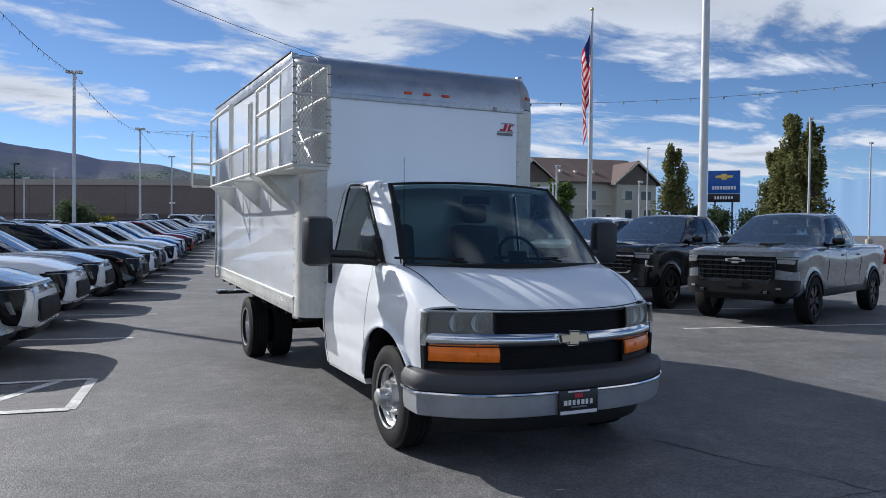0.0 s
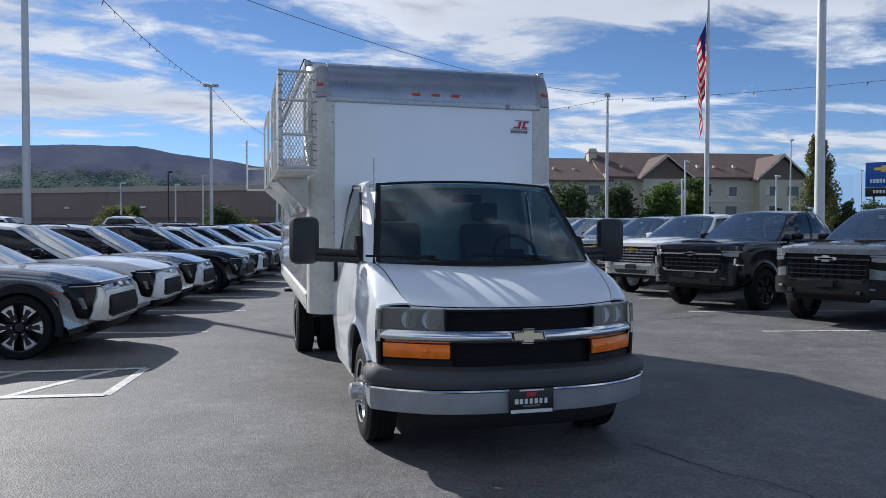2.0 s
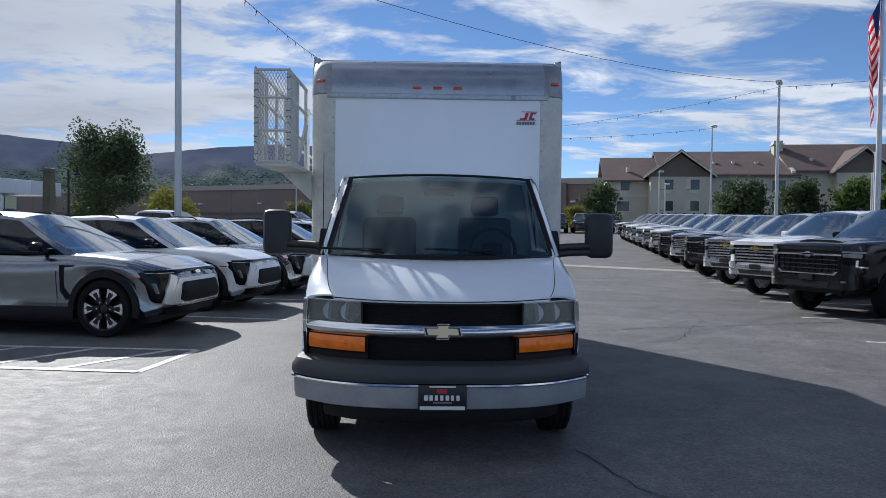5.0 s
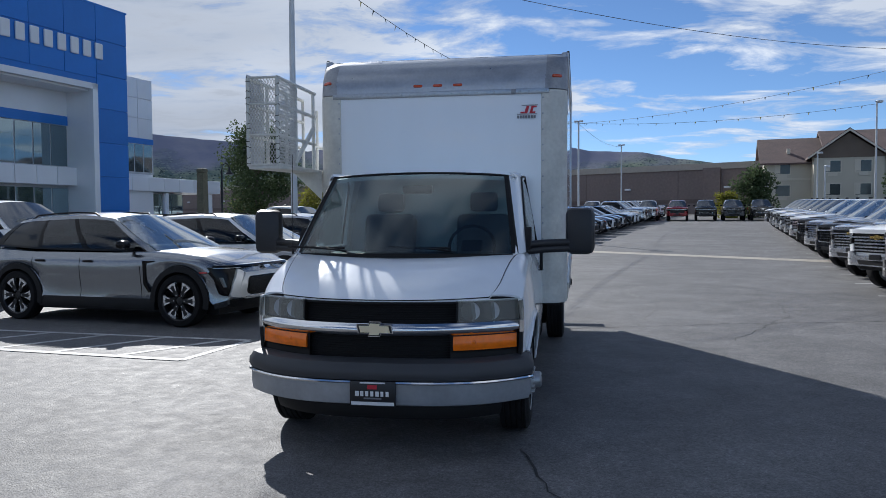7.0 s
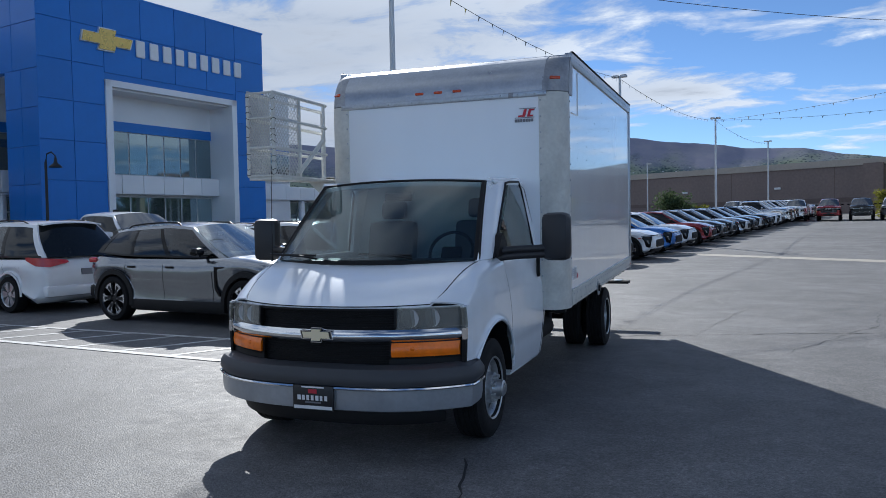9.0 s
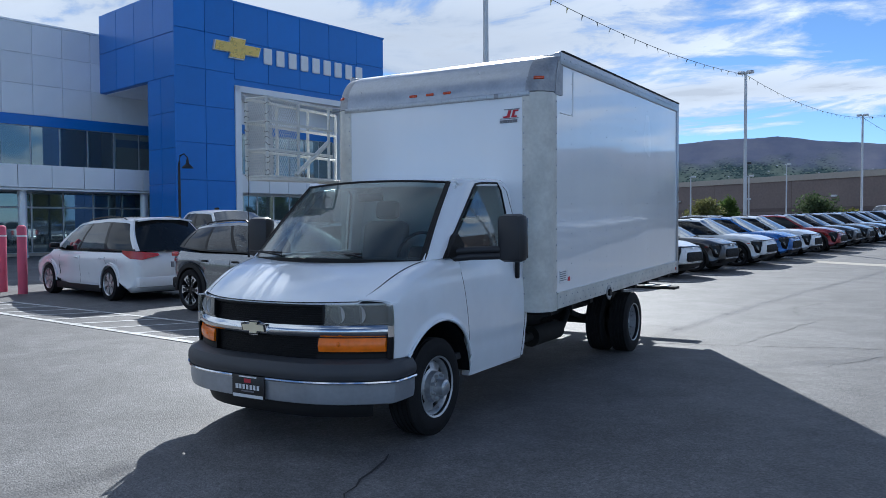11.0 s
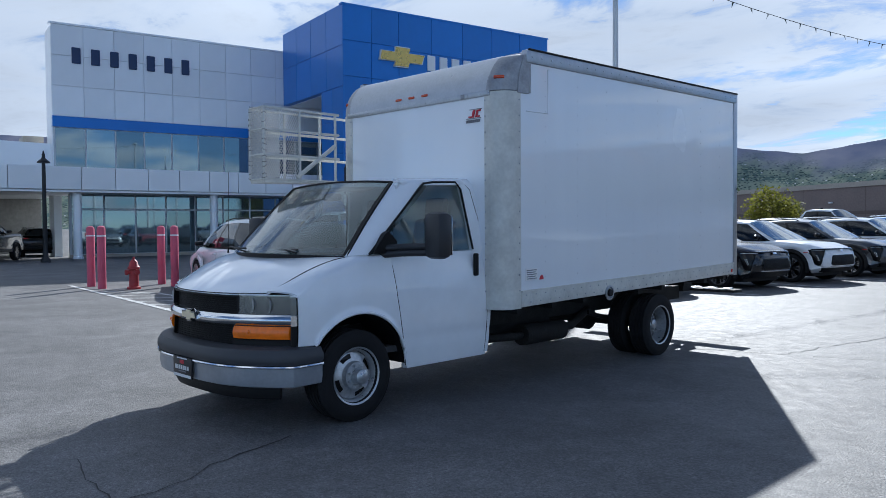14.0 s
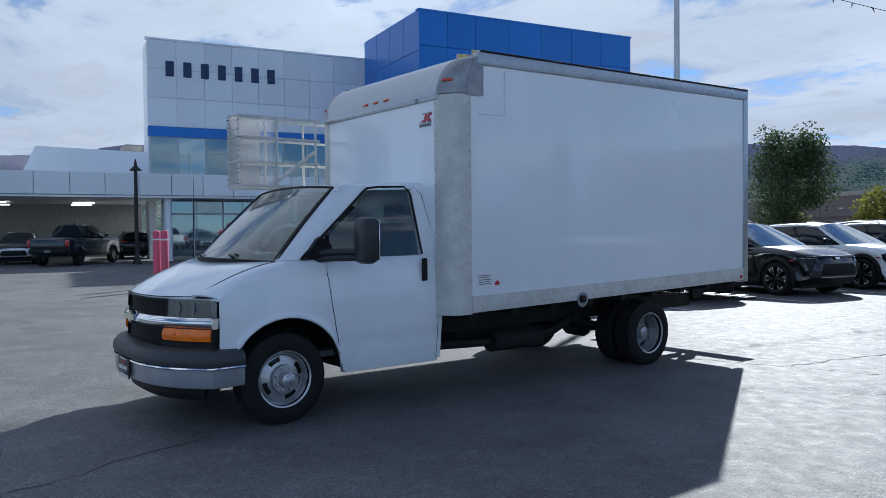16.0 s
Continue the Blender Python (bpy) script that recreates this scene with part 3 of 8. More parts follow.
for s in (1, -1):
    lamp = nose(s * 0.535, s * 0.925, 0.899, 1.044, LENS, "headlight", truck, "hazed headlight lens", out=0.006, deep=0.012, n=10)
    corner(s, -0.545, 0.899, 1.038, LENS, "lens_side", lamp, out=0.008)
    nose(s * 0.53, s * 0.935, 1.036, 1.047, WHITE, "lamp_brow", truck, out=0.0, deep=0.22, n=10)
    corner(s, -0.50, 1.030, 1.044, WHITE, "brow_end", truck, out=0.006)
    corner(s, -0.545, 0.818, 0.896, CHROME, "bar_end", truck)
    corner(s, -0.545, 0.662, 0.818, BLACKP, "lamp_frame", truck, out=0.004)
    nose(s * 0.54, s * 0.92, 0.902, 1.040, CAST, "lamp_housing", lamp, out=-0.075, deep=0.02, n=10)
    nose(s * 0.54, s * 0.92, 0.899, 0.906, BLACKP, "lamp_sill", lamp, out=0.0, deep=0.09, n=10)
    for xx, w_ in ((0.615, 0.055), (0.745, 0.05)):
        y = front_y(xx) + 0.03
        bowl = Matrix.Translation((s * xx, y, 0.972)) @ pose(0, 0, 0, 90, 0, 0) @ Matrix.Diagonal((w_ / 0.06 * 1.12, 1, 1, 1))
        part("reflector", lathe([(0.062, 0.0), (0.064, 0.004), (0.058, 0.003), (0.046, -0.018), (0.028, -0.036), (0.010, -0.044), (0.0, -0.044)], 24, bowl), ALU, lamp, "dull silver headlight bowl")
        part("bulb", lathe([(0.0, 0.0), (0.011, -0.004), (0.014, -0.016), (0.012, -0.044), (0.0, -0.044)], 12, bowl), PRINTW, lamp)
    nose(s * 0.49, s * 0.93, 0.700, 0.818, BLACKP, "signal_frame", truck, out=0.0, deep=0.06, n=10)
    signal = nose(s * 0.510, s * 0.912, 0.716, 0.810, AMBER, "turn_signal", truck, "amber turn signal", out=0.012, deep=0.03, n=12, bulge=0.012, rows=6)
    part("signal_bulb", lathe([(0.0, 0.0), (0.012, -0.004), (0.016, -0.014), (0.012, -0.03), (0.0, -0.03)], 12, Matrix.Translation((s * 0.64, front_y(0.64) - 0.026, 0.77)) @ pose(0, 0, 0, 90, 0, 0)), AMBER, signal, "brighter round of the amber lens")
    nose(s * 0.49, s * 0.93, 0.655, 0.72, BLACKP, "lower_trim", truck, out=0.0, deep=0.06, n=10)
    nose(s * 0.526, s * 0.54, 0.915, 1.042, BLACKP, "lamp_trim", truck, out=0.012, deep=0.05, n=3)

# cross emblem, two bars on the slant
emblem_poly = [(-0.088, -0.02), (-0.03, -0.02), (-0.035, -0.036), (0.028, -0.036), (0.033, -0.02), (0.098, -0.02), (0.088, 0.02), (0.03, 0.02), (0.035, 0.036), (-0.028, 0.036), (-0.033, 0.02), (-0.098, 0.02)]
emblem = part("emblem", prism([(1.30 * a, 1.42 * b + 0.866) for a, b in emblem_poly], "y", -0.920, -0.88), CHROME, truck, "pale gold cross-shaped emblem with a bright rim", 0)
part("emblem_field", prism([(1.22 * a, 1.28 * b + 0.866) for a, b in emblem_poly], "y", -0.923, -0.90), SIGNBLK, emblem, smooth=0)
part("emblem_face", prism([(1.08 * a, 1.06 * b + 0.866) for a, b in emblem_poly], "y", -0.929, -0.911), PALEGOLD, emblem, smooth=0)


# bumper
def bumper_plan(inset=0.0):
    out = []
    for k in range(41):
        x = -1.0 + 2.0 * k / 40
        y = -0.965 + 0.36 * abs(x) ** 3.2
        out.append([x * 1.012, y])
    out = [[-1.0, -0.34], [-1.012, -0.46]] + out + [[1.012, -0.46], [1.0, -0.34]]
    res = []
    for k, (x, y) in enumerate(out):
        a, b = out[max(0, k - 1)], out[min(len(out) - 1, k + 1)]
        tx, ty = b[0] - a[0], b[1] - a[1]
        n = math.hypot(tx, ty)
        res.append((x, y, ty / n, -tx / n))
    return res


PLAN = bumper_plan()
part("bumper_cover", sweep(PLAN, [(-0.12, 0.53), (0.0, 0.535), (0.012, 0.56), (0.01, 0.60), (-0.02, 0.645), (-0.10, 0.668), (-0.14, 0.66)]), GREYP, truck, "dark grey plastic bumper cover")
part("bumper", sweep(PLAN, [(-0.14, 0.385), (-0.05, 0.36), (-0.015, 0.372), (-0.006, 0.42), (-0.004, 0.515), (-0.14, 0.53)]), BUMPER, truck, "silver-grey front bumper")
part("bumper_strip", sweep(PLAN, [(-0.02, 0.512), (0.012, 0.512), (0.016, 0.52), (0.012, 0.53), (-0.02, 0.532)]), CHROME, truck, "bright bumper strip")
part("air_dam", sweep([(x * 0.9, y + 0.1, nx, ny) for x, y, nx, ny in PLAN[4:-4]], [(-0.06, 0.26), (-0.03, 0.25), (-0.01, 0.30), (-0.03, 0.38), (-0.08, 0.38)]), BLACKP, truck)

# dealer plate: a company name in white, drawn as bars
plate = part("dealer_plate", box((-0.155, -0.985, 0.368), (0.155, -0.972, 0.532), 0.004), SIGNBLK, truck, "black dealer plate with white and red print")
for k, w in enumerate((0.036, 0.03, 0.028, 0.028, 0.032, 0.026, 0.028)):
    x = -0.118 + k * 0.0345
    part("print_bar", box((x, -0.988, 0.433), (x + w * 0.72, -0.9852, 0.466)), PRINTW, plate, smooth=0)
part("print_bar", box((-0.035, -0.988, 0.480), (0.03, -0.9852, 0.508)), PRINTR, plate, smooth=0)
part("print_bar", box((-0.085, -0.988, 0.517), (0.085, -0.9852, 0.527)), PRINTW, plate, smooth=0)
part("print_bar", box((-0.06, -0.988, 0.414), (0.06, -0.9852, 0.424)), PRINTG, plate, smooth=0)
part("print_bar", box((-0.145, -0.988, 0.374), (0.145, -0.9852, 0.396)), PRINTW, plate, smooth=0)

# doors
for s in (1, -1):
    def door_f(u, v, s=s):
        z = 0.375 + (1.335 - 0.375) * v
        y0 = door_edge(z)
        y = y0 + (1.592 - y0) * u
        x = side_x(z) - 0.008 * max(0, 1 - abs(z - 0.60) / 0.10) ** 2
        return (s * x, y, z)
    door = part("door", surf(door_f, 14, 28, (-s * 0.05, 0, 0)), WHITE, truck)
    gap_pts = [(s * (side_x(z) - 0.004), door_edge(z) - 0.004, z) for z in [0.38 + 0.095 * k for k in range(11)]]
    part("door_gap", tube(gap_pts, 0.0044, 5), BLACKP, door)
    part("door_gap", tube([(s * (side_x(z) + 0.0), 1.545, z) for z in [0.38 + 0.095 * k for k in range(11)]] + [(s * 0.90, 1.53, 1.62), (s * 0.85, 1.47, 1.9), (s * 0.80, 1.40, 1.985)], 0.0028, 5), BLACKP, door)
    part("door_handle", box((0, 0, 0), (0.03, 0.055, 0.21), 0.012, Matrix.Translation((s * 0.975 - (0.0 if s > 0 else 0.03), 1.375, 1.10))), BLACKP, door, "black upright door handle")
    part("step_sill", box((min(s * 0.86, s * 0.940), 0.58, 0.345), (max(s * 0.86, s * 0.940), 1.58, 0.390), 0.012), WHITE, truck)

    # window frame and glass
    rear_b, rear_t, front_t, front_b = (0.945, 1.36, 1.345), (0.845, 1.30, 1.935), (0.845, 0.93, 1.925), (0.935, 0.21, 1.335)

    def pane_f(u, v, s=s, a=front_b, b=rear_b, c=rear_t, d=front_t):
        lo = [a[k] + (b[k] - a[k]) * u for k in range(3)]
        hi = [d[k] + (c[k] - d[k]) * u for k in range(3)]
        p = [lo[k] + (hi[k] - lo[k]) * v for k in range(3)]
        return (s * (p[0] + 0.012 * math.sin(math.pi * v)), p[1], p[2])
    pane = part("door_window", surf(pane_f, 8, 6, (-s * 0.005, 0, 0)), SIDEGLASS, door, "tinted door glass")
    rim = [(front_b[0], front_b[1] - 0.03, front_b[2]), (front_t[0] - 0.004, front_t[1] - 0.05, front_t[2] + 0.015), (front_t[0], front_t[1] + 0.06, front_t[2] + 0.03), (rear_t[0], rear_t[1] - 0.02, rear_t[2] + 0.03), (rear_t[0] + 0.005, rear_t[1] + 0.045, rear_t[2] - 0.03), (rear_b[0] + 0.004, rear_b[1] + 0.045, rear_b[2])]
    part("window_seal", tube([(s * p[0], p[1], p[2]) for p in rim], 0.010), BLACKP, door)
    # A pillar and door frame as one bent sheet
    def apillar_f(u, v, s=s):
        lo_f, lo_r = Vector((0.875, -0.02, 1.325)), Vector((0.93, 0.185, 1.335))
        hi_f, hi_r = Vector((0.755, 0.60, 1.945)), Vector((0.835, 0.875, 1.955))
        p = lo_f.lerp(lo_r, u).lerp(hi_f.lerp(hi_r, u), v)
        p.x += 0.022 * math.sin(math.pi * u)
        return (s * p.x, p.y, p.z)
    part("pillar", surf(apillar_f, 6, 8, (-s * 0.035, 0.0, -0.02)), WHITE, truck)
    def bpillar_f(u, v, s=s):
        z = 1.33 + 0.68 * v
        y0 = 1.405 - 0.06 * v
        x = key([(1.33, 0.945), (1.6, 0.905), (1.9, 0.845), (1.96, 0.82), (2.02, 0.74)], z)
        return (s * x, y0 + (1.60 - y0) * u, z)
    part("pillar", surf(bpillar_f, 3, 14, (-s * 0.04, 0, 0)), WHITE, truck)
    def rail_f(u, v, s=s):
        y = 0.60 + 0.78 * u
        a = math.pi / 2 * v
        return (s * (0.765 + 0.083 * math.sin(a) * min(1, 0.55 + u)), y + 0.06 * v * (1 - u), 1.945 + 0.03 * u + 0.045 * math.cos(a) - 0.01)
    part("roof_rail", surf(rail_f, 8, 6, (0, 0, -0.02)), WHITE, truck)
    # tow mirror on two arms
    mirror = part("mirror", box((-0.115, -0.075, -0.19), (0.115, 0.075, 0.19), 0.052, Matrix.Translation((s * 1.345, 0.56, 1.485)) @ pose(0, 0, 0, 0, 0, -8 * s)), MIRRORP, truck, "black tow mirror")
    part("mirror_glass", box((-0.095, 0.072, -0.16), (0.095, 0.08, 0.16), 0.003, Matrix.Translation((s * 1.345, 0.56, 1.485)) @ pose(0, 0, 0, 0, 0, -8 * s)), CHROME, mirror, "mirror glass")
    for dz in (-0.065, -0.115):
        part("mirror_arm", tube([(s * 0.90, 0.33, 1.44 + dz), (s * 1.05, 0.42, 1.455 + dz), (s * 1.27, 0.54, 1.46 + dz)], 0.03, 10), MIRRORP, mirror)
    part("mirror_foot", prism([(0.20, 1.34), (0.47, 1.34), (0.46, 1.44), (0.37, 1.52), (0.33, 1.50)], "x", s * 0.885 if s > 0 else s * 0.96, s * 0.96 if s > 0 else s * 0.885), BLACKP, mirror)


# roof, windscreen, cowl
def roof_f(u, v):
    x = (2 * u - 1) * 0.80
    y = 0.545 + 0.05 * (x / 0.8) ** 2 + 1.05 * v - 0.0
    return (x, y, 1.985 + 0.035 * v - 0.04 * abs(x / 0.8) ** 3.5 - 0.03 * (1 - min(1, v * 8)))


part("roof", surf(roof_f, 18, 14, (0, 0, -0.03)), WHITE, truck)


def screen_f(u, v):
    x0, x1 = (2 * u - 1) * 0.875, (2 * u - 1) * 0.752
    c0, c1 = 1 - (2 * u - 1) ** 2, 1 - (2 * u - 1) ** 2
    lo = Vector((x0, 0.0 - 0.20 * c0, 1.325 + 0.012 * c0))
    hi = Vector((x1, 0.595 - 0.055 * c1, 1.945 + 0.028 * c1))
    p = lo.lerp(hi, v)
    p.y -= 0.02 * math.sin(math.pi * v)
    return p


screen = part("windscreen", surf(screen_f, 18, 10, (0, 0.006, -0.004)), GLASS, truck, "clear curved windscreen")
part("screen_seal", tube([screen_f(0, v / 8) for v in range(9)] + [screen_f(u / 18, 1) for u in range(1, 19)] + [screen_f(1, 1 - v / 8) for v in range(1, 9)], 0.010), BLACKP, screen)


for side in (0, 1):
    part("screen_border", surf(lambda u, v, side=side: Vector(screen_f(0.022 * u if side == 0 else 1 - 0.022 * u, v)) + Vector((0, -0.003, 0.002)), 2, 10), BLACKP, screen, "black painted glass edge")


def cowl_f(u, v):
    x = (2 * u - 1) * 0.885
    c = 1 - (2 * u - 1) ** 2
    return (x, 0.075 - 0.27 * c - 0.06 + 0.13 * v, 1.322 + 0.012 * c - 0.012 * v)


part("cowl", surf(cowl_f, 16, 3, (0, 0, -0.03)), BLACKP, truck)
for x0 in (-0.42, 0.40):
    wiper = part("wiper", tube([(x0, -0.16, 1.345), (x0 - 0.10, -0.17, 1.362), (x0 - 0.36 if x0 < 0 else x0 - 0.42, -0.075, 1.375)], 0.008), BLACKP, truck)
    part("wiper_blade", tube([(x0 - 0.52, -0.02, 1.375), (x0 - 0.30, -0.10, 1.372), (x0 - 0.02, -0.14, 1.37)], 0.009), BLACKP, wiper)
part("aerial", tube([(-0.885, -0.07, 1.32), (-0.885, -0.07, 1.36), (-0.885, -0.055, 2.10)], [0.012, 0.004, 0.002]), BLACKP, truck)

# cab inside
part("dashboard", surf(lambda u, v: ((2 * u - 1) * 0.86, 0.02 - 0.12 * (1 - (2 * u - 1) ** 2) + 0.55 * v, 1.30 + 0.03 * math.sin(v * math.pi) - 0.12 * max(0, v - 0.8)), 12, 8, (0, 0, -0.25)), DASH, truck)
part("cab_back", box((-0.86, 1.56, 0.5), (0.86, 1.59, 1.98)), TRIMW, truck, "grey cab bulkhead")
part("bulkhead_panel", box((-0.33, 1.545, 1.28), (0.30, 1.565, 1.82), 0.01), PRINTW, truck, "pale bulkhead window panel")
part("cab_floor", box((-0.9, -0.1, 0.50), (0.9, 1.58, 0.55)), DASH, truck)
for s in (1, -1):
    seat = part("seat", box((s * 0.45 - 0.25, 0.75, 0.85), (s * 0.45 + 0.25, 1.28, 1.0), 0.05), SEAT, truck)
    part("seat_back", box((-0.25, -0.07, 0.0), (0.25, 0.07, 0.66), 0.055, Matrix.Translation((s * 0.45, 1.30, 0.98)) @ pose(0, 0, 0, -10, 0, 0)), SEAT, seat)
    part("headrest", box((-0.13, -0.05, 0.0), (0.13, 0.05, 0.18), 0.04, Matrix.Translation((s * 0.45, 1.415, 1.655)) @ pose(0, 0, 0, -8, 0, 0)), SEAT, seat)
ring = Matrix.Translation((0.45, 0.56, 1.36)) @ pose(0, 0, 0, 62, 0, 0)
wheel = part("steering_wheel", lathe([(0.19 + 0.014 * math.cos(a * math.pi / 4), 0.014 * math.sin(a * math.pi / 4)) for a in range(8)], 30, ring, whole=True), BLACKP, truck)
part("steering_hub", box((-0.09, -0.06, -0.03), (0.09, 0.06, 0.0), 0.02, ring), BLACKP, wheel)
part("rear_view_mirror", box((-0.13, 0.50, 1.80), (0.13, 0.53, 1.87), 0.015), BLACKP, truck)


# ---- box body: a slight rake upwards to the rear ----
RAKE = 0.022


def rake(bm):
    for v in bm.verts:
        v.co.z += RAKE * (v.co.y - 1.55)
    return bm


Y0, Y1, BW, ZB, ZT = 1.53, 6.33, 1.22, 0.79, 3.19
body = part("cargo_box", rake(prism([(Y0 + 0.20, ZB + 0.1), (Y1 - 0.02, ZB + 0.1), (Y1 - 0.02, ZT - 0.05), (Y0 + 0.42, ZT - 0.05), (Y0 + 0.30, 3.0), (Y0 + 0.20, 2.75)], "x", -BW + 0.03, BW - 0.03)), FRP, truck, "white cargo box body", 0)
part("front_wall", rake(box((-1.06, Y0 + 0.004, ZB + 0.06), (1.06, Y0 + 0.05, 2.80))), FRP, truck, "white front wall of the box")
for s in (1, -1):
    part("side_wall", rake(box((min(s * 1.19, s * BW), Y0 + 0.24, ZB + 0.15), (max(s * 1.19, s * BW), Y1 - 0.06, 2.80))), FRP, truck, "glossy white side wall of the box")
    part("side_wall_top", rake(box((min(s * 1.19, s * BW), Y0 + 0.40, 2.80), (max(s * 1.19, s * BW), Y1 - 0.06, ZT - 0.10))), FRP, truck)
    rail = part("bottom_rail", rake(box((min(s * 1.17, s * 1.232), Y0 + 0.24, ZB), (max(s * 1.17, s * 1.232), Y1 - 0.06, ZB + 0.15), 0.006)), RAIL, truck, "riveted metal bottom rail")
    part("rail_lip", rake(box((min(s * 1.17, s * 1.24), Y0 + 0.24, ZB + 0.135), (max(s * 1.17, s * 1.24), Y1 - 0.06, ZB + 0.155))), RAIL, rail)
    part("top_rail", rake(box((min(s * 1.17, s * 1.236), Y0 + 0.32, ZT - 0.11), (max(s * 1.17, s * 1.236), Y1, ZT + 0.01), 0.008)), ALU, truck, "aluminium top rail")

    # rounded front corner post
    def post_f(u, v, s=s):
        a = math.pi / 2 * min(1, max(0, (u - 0.1) / 0.8))
        x, y = 1.04 + 0.185 * math.sin(a), Y0 + 0.185 * (1 - math.cos(a)) - 0.004
        if u < 0.1:
            x = 1.04 - 0.05 * (0.1 - u) / 0.1
        if u > 0.9:
            y += 0.06 * (u - 0.9) / 0.1
        return (s * x, y, ZB - 0.01 + (2.81 - ZB) * v)
    part("corner_post", rake(surf(post_f, 20, 6, (-s * 0.02, 0.02, 0))), RAIL, truck, "rounded corner post")

    # cast cap corner
    def cap_corner_f(u, v, s=s):
        a, b = math.pi / 2 * u, math.pi / 2 * v
        x = 1.02 + 0.208 * math.sin(a)
        y = Y0 - 0.01 + 0.21 * (1 - math.cos(a)) + 0.36 * (1 - math.cos(b)) * (1 - 0.35 * u)
        z = 2.79 + (0.02 if v < 0.02 else 0) + 0.385 * math.sin(b) - 0.02 * u * v
        return (s * x, y, z)
    cap = part("cap_corner", rake(surf(cap_corner_f, 10, 12, (-s * 0.02, 0.03, -0.02))), CAST, truck, "grey cast corner of the roof cap")
    part("cap_side", rake(prism([(Y0 + 0.19, 2.79), (Y0 + 0.36, 2.79), (Y0 + 0.40, ZT + 0.0), (Y0 + 0.34, ZT - 0.01), (Y0 + 0.27, 3.10), (Y0 + 0.22, 2.99)], "x", min(s * 1.2, s * 1.231), max(s * 1.2, s * 1.231))), CAST, cap)
    part("marker_lamp", rake(box((-0.05, -0.014, -0.014), (0.05, 0.014, 0.014), 0.008, Matrix.Translation((s * 1.13, Y0 + 0.045, 2.93)) @ pose(0, 0, 0, -20, 0, 36 * s))), MARKER, cap, "orange-red corner marker lamp")
    part("rear_post", rake(box((min(s * 1.16, s * 1.235), Y1 - 0.07, ZB - 0.02), (max(s * 1.16, s * 1.235), Y1 + 0.03, ZT + 0.02), 0.008)), ALU, truck, "aluminium rear post")


# rounded sheet cap over the front edge
def cap_f(u, v):
    b = math.pi / 2 * v
    return (-1.03 + 2.06 * u, Y0 - 0.008 + 0.36 * (1 - math.cos(b)), 2.795 + 0.385 * math.sin(b))


part("roof_cap", rake(surf(cap_f, 6, 14, (0, 0.03, -0.02))), ALU, truck, "rounded aluminium roof cap")
part("cap_band", rake(box((-1.06, Y0 - 0.012, 2.765), (1.06, Y0 + 0.02, 2.815), 0.005)), ALU, truck, "riveted aluminium band")
for s in (1, -1):
    part("roof_edge", rake(box((min(s * 1.215, s * 1.243), Y0 + 0.36, ZT + 0.008), (max(s * 1.215, s * 1.243), Y1 + 0.02, ZT + 0.026), 0.004)), DARKSTEEL, truck, "dark tarnished roof edge")
part("box_roof", rake(box((-1.2, Y0 + 0.34, ZT - 0.04), (1.2, Y1, ZT), 0.01)), ALU, truck, "aluminium box roof")
part("rear_door", rake(box((-1.17, Y1 - 0.03, ZB + 0.04), (1.17, Y1 + 0.005, ZT - 0.02))), FRP, truck, "white roll-up rear door")
for x in (-0.205, -0.01, 0.185):
    lampm = part("marker_lamp", rake(box((x - 0.045, Y0 - 0.012, 2.857), (x + 0.045, Y0 + 0.02, 2.885), 0.011)), MARKER, truck, "orange-red roof marker lamp")
part("cap_vent", rake(box((0.70, Y0 - 0.02, 2.765), (0.745, Y0, 2.81), 0.004)), CAST, truck)

# rivets, far too many to count
bm = bmesh.new()


def rivet(p, r=0.009, n=(0, -1, 0)):
    q = Vector(n).to_track_quat("Z", "Y").to_matrix().to_4x4()
    add_lathe(bm, [(r, 0.0), (r * 0.75, r * 0.5), (r * 0.2, r * 0.7)], 6, Matrix.Translation((p[0], p[1], p[2] + RAKE * (p[1] - 1.55))) @ q)


for k in range(26):
    rivet((-1.03 + k * 0.0825, Y0 - 0.012, 2.79), 0.008)
for s in (1, -1):
    for k in range(13):
        rivet((s * 1.0, Y0 - 0.006, 0.95 + k * 0.148), 0.009)
        rivet((s * 1.229, Y0 + 0.215, 0.95 + k * 0.148), 0.009, (s, 0, 0))
    for k in range(30):
        y = Y0 + 0.3 + k * 0.15
        rivet((s * 1.236, y, ZB + 0.11), 0.008, (s, 0, 0))
        rivet((s * 1.236, y + 0.07, ZB + 0.04), 0.008, (s, 0, 0))
        rivet((s * 1.24, y + 0.1, ZT - 0.05), 0.008, (s, 0, 0))
    for row in range(8):
        for k in range(15):
            rivet((s * BW, Y0 + 0.62 + row * 0.53, 1.05 + k * 0.145), 0.005, (s, 0, 0))
rv = part("rivets", bm, ALU, truck, smooth=0)
rv["kind"] = "stuff"

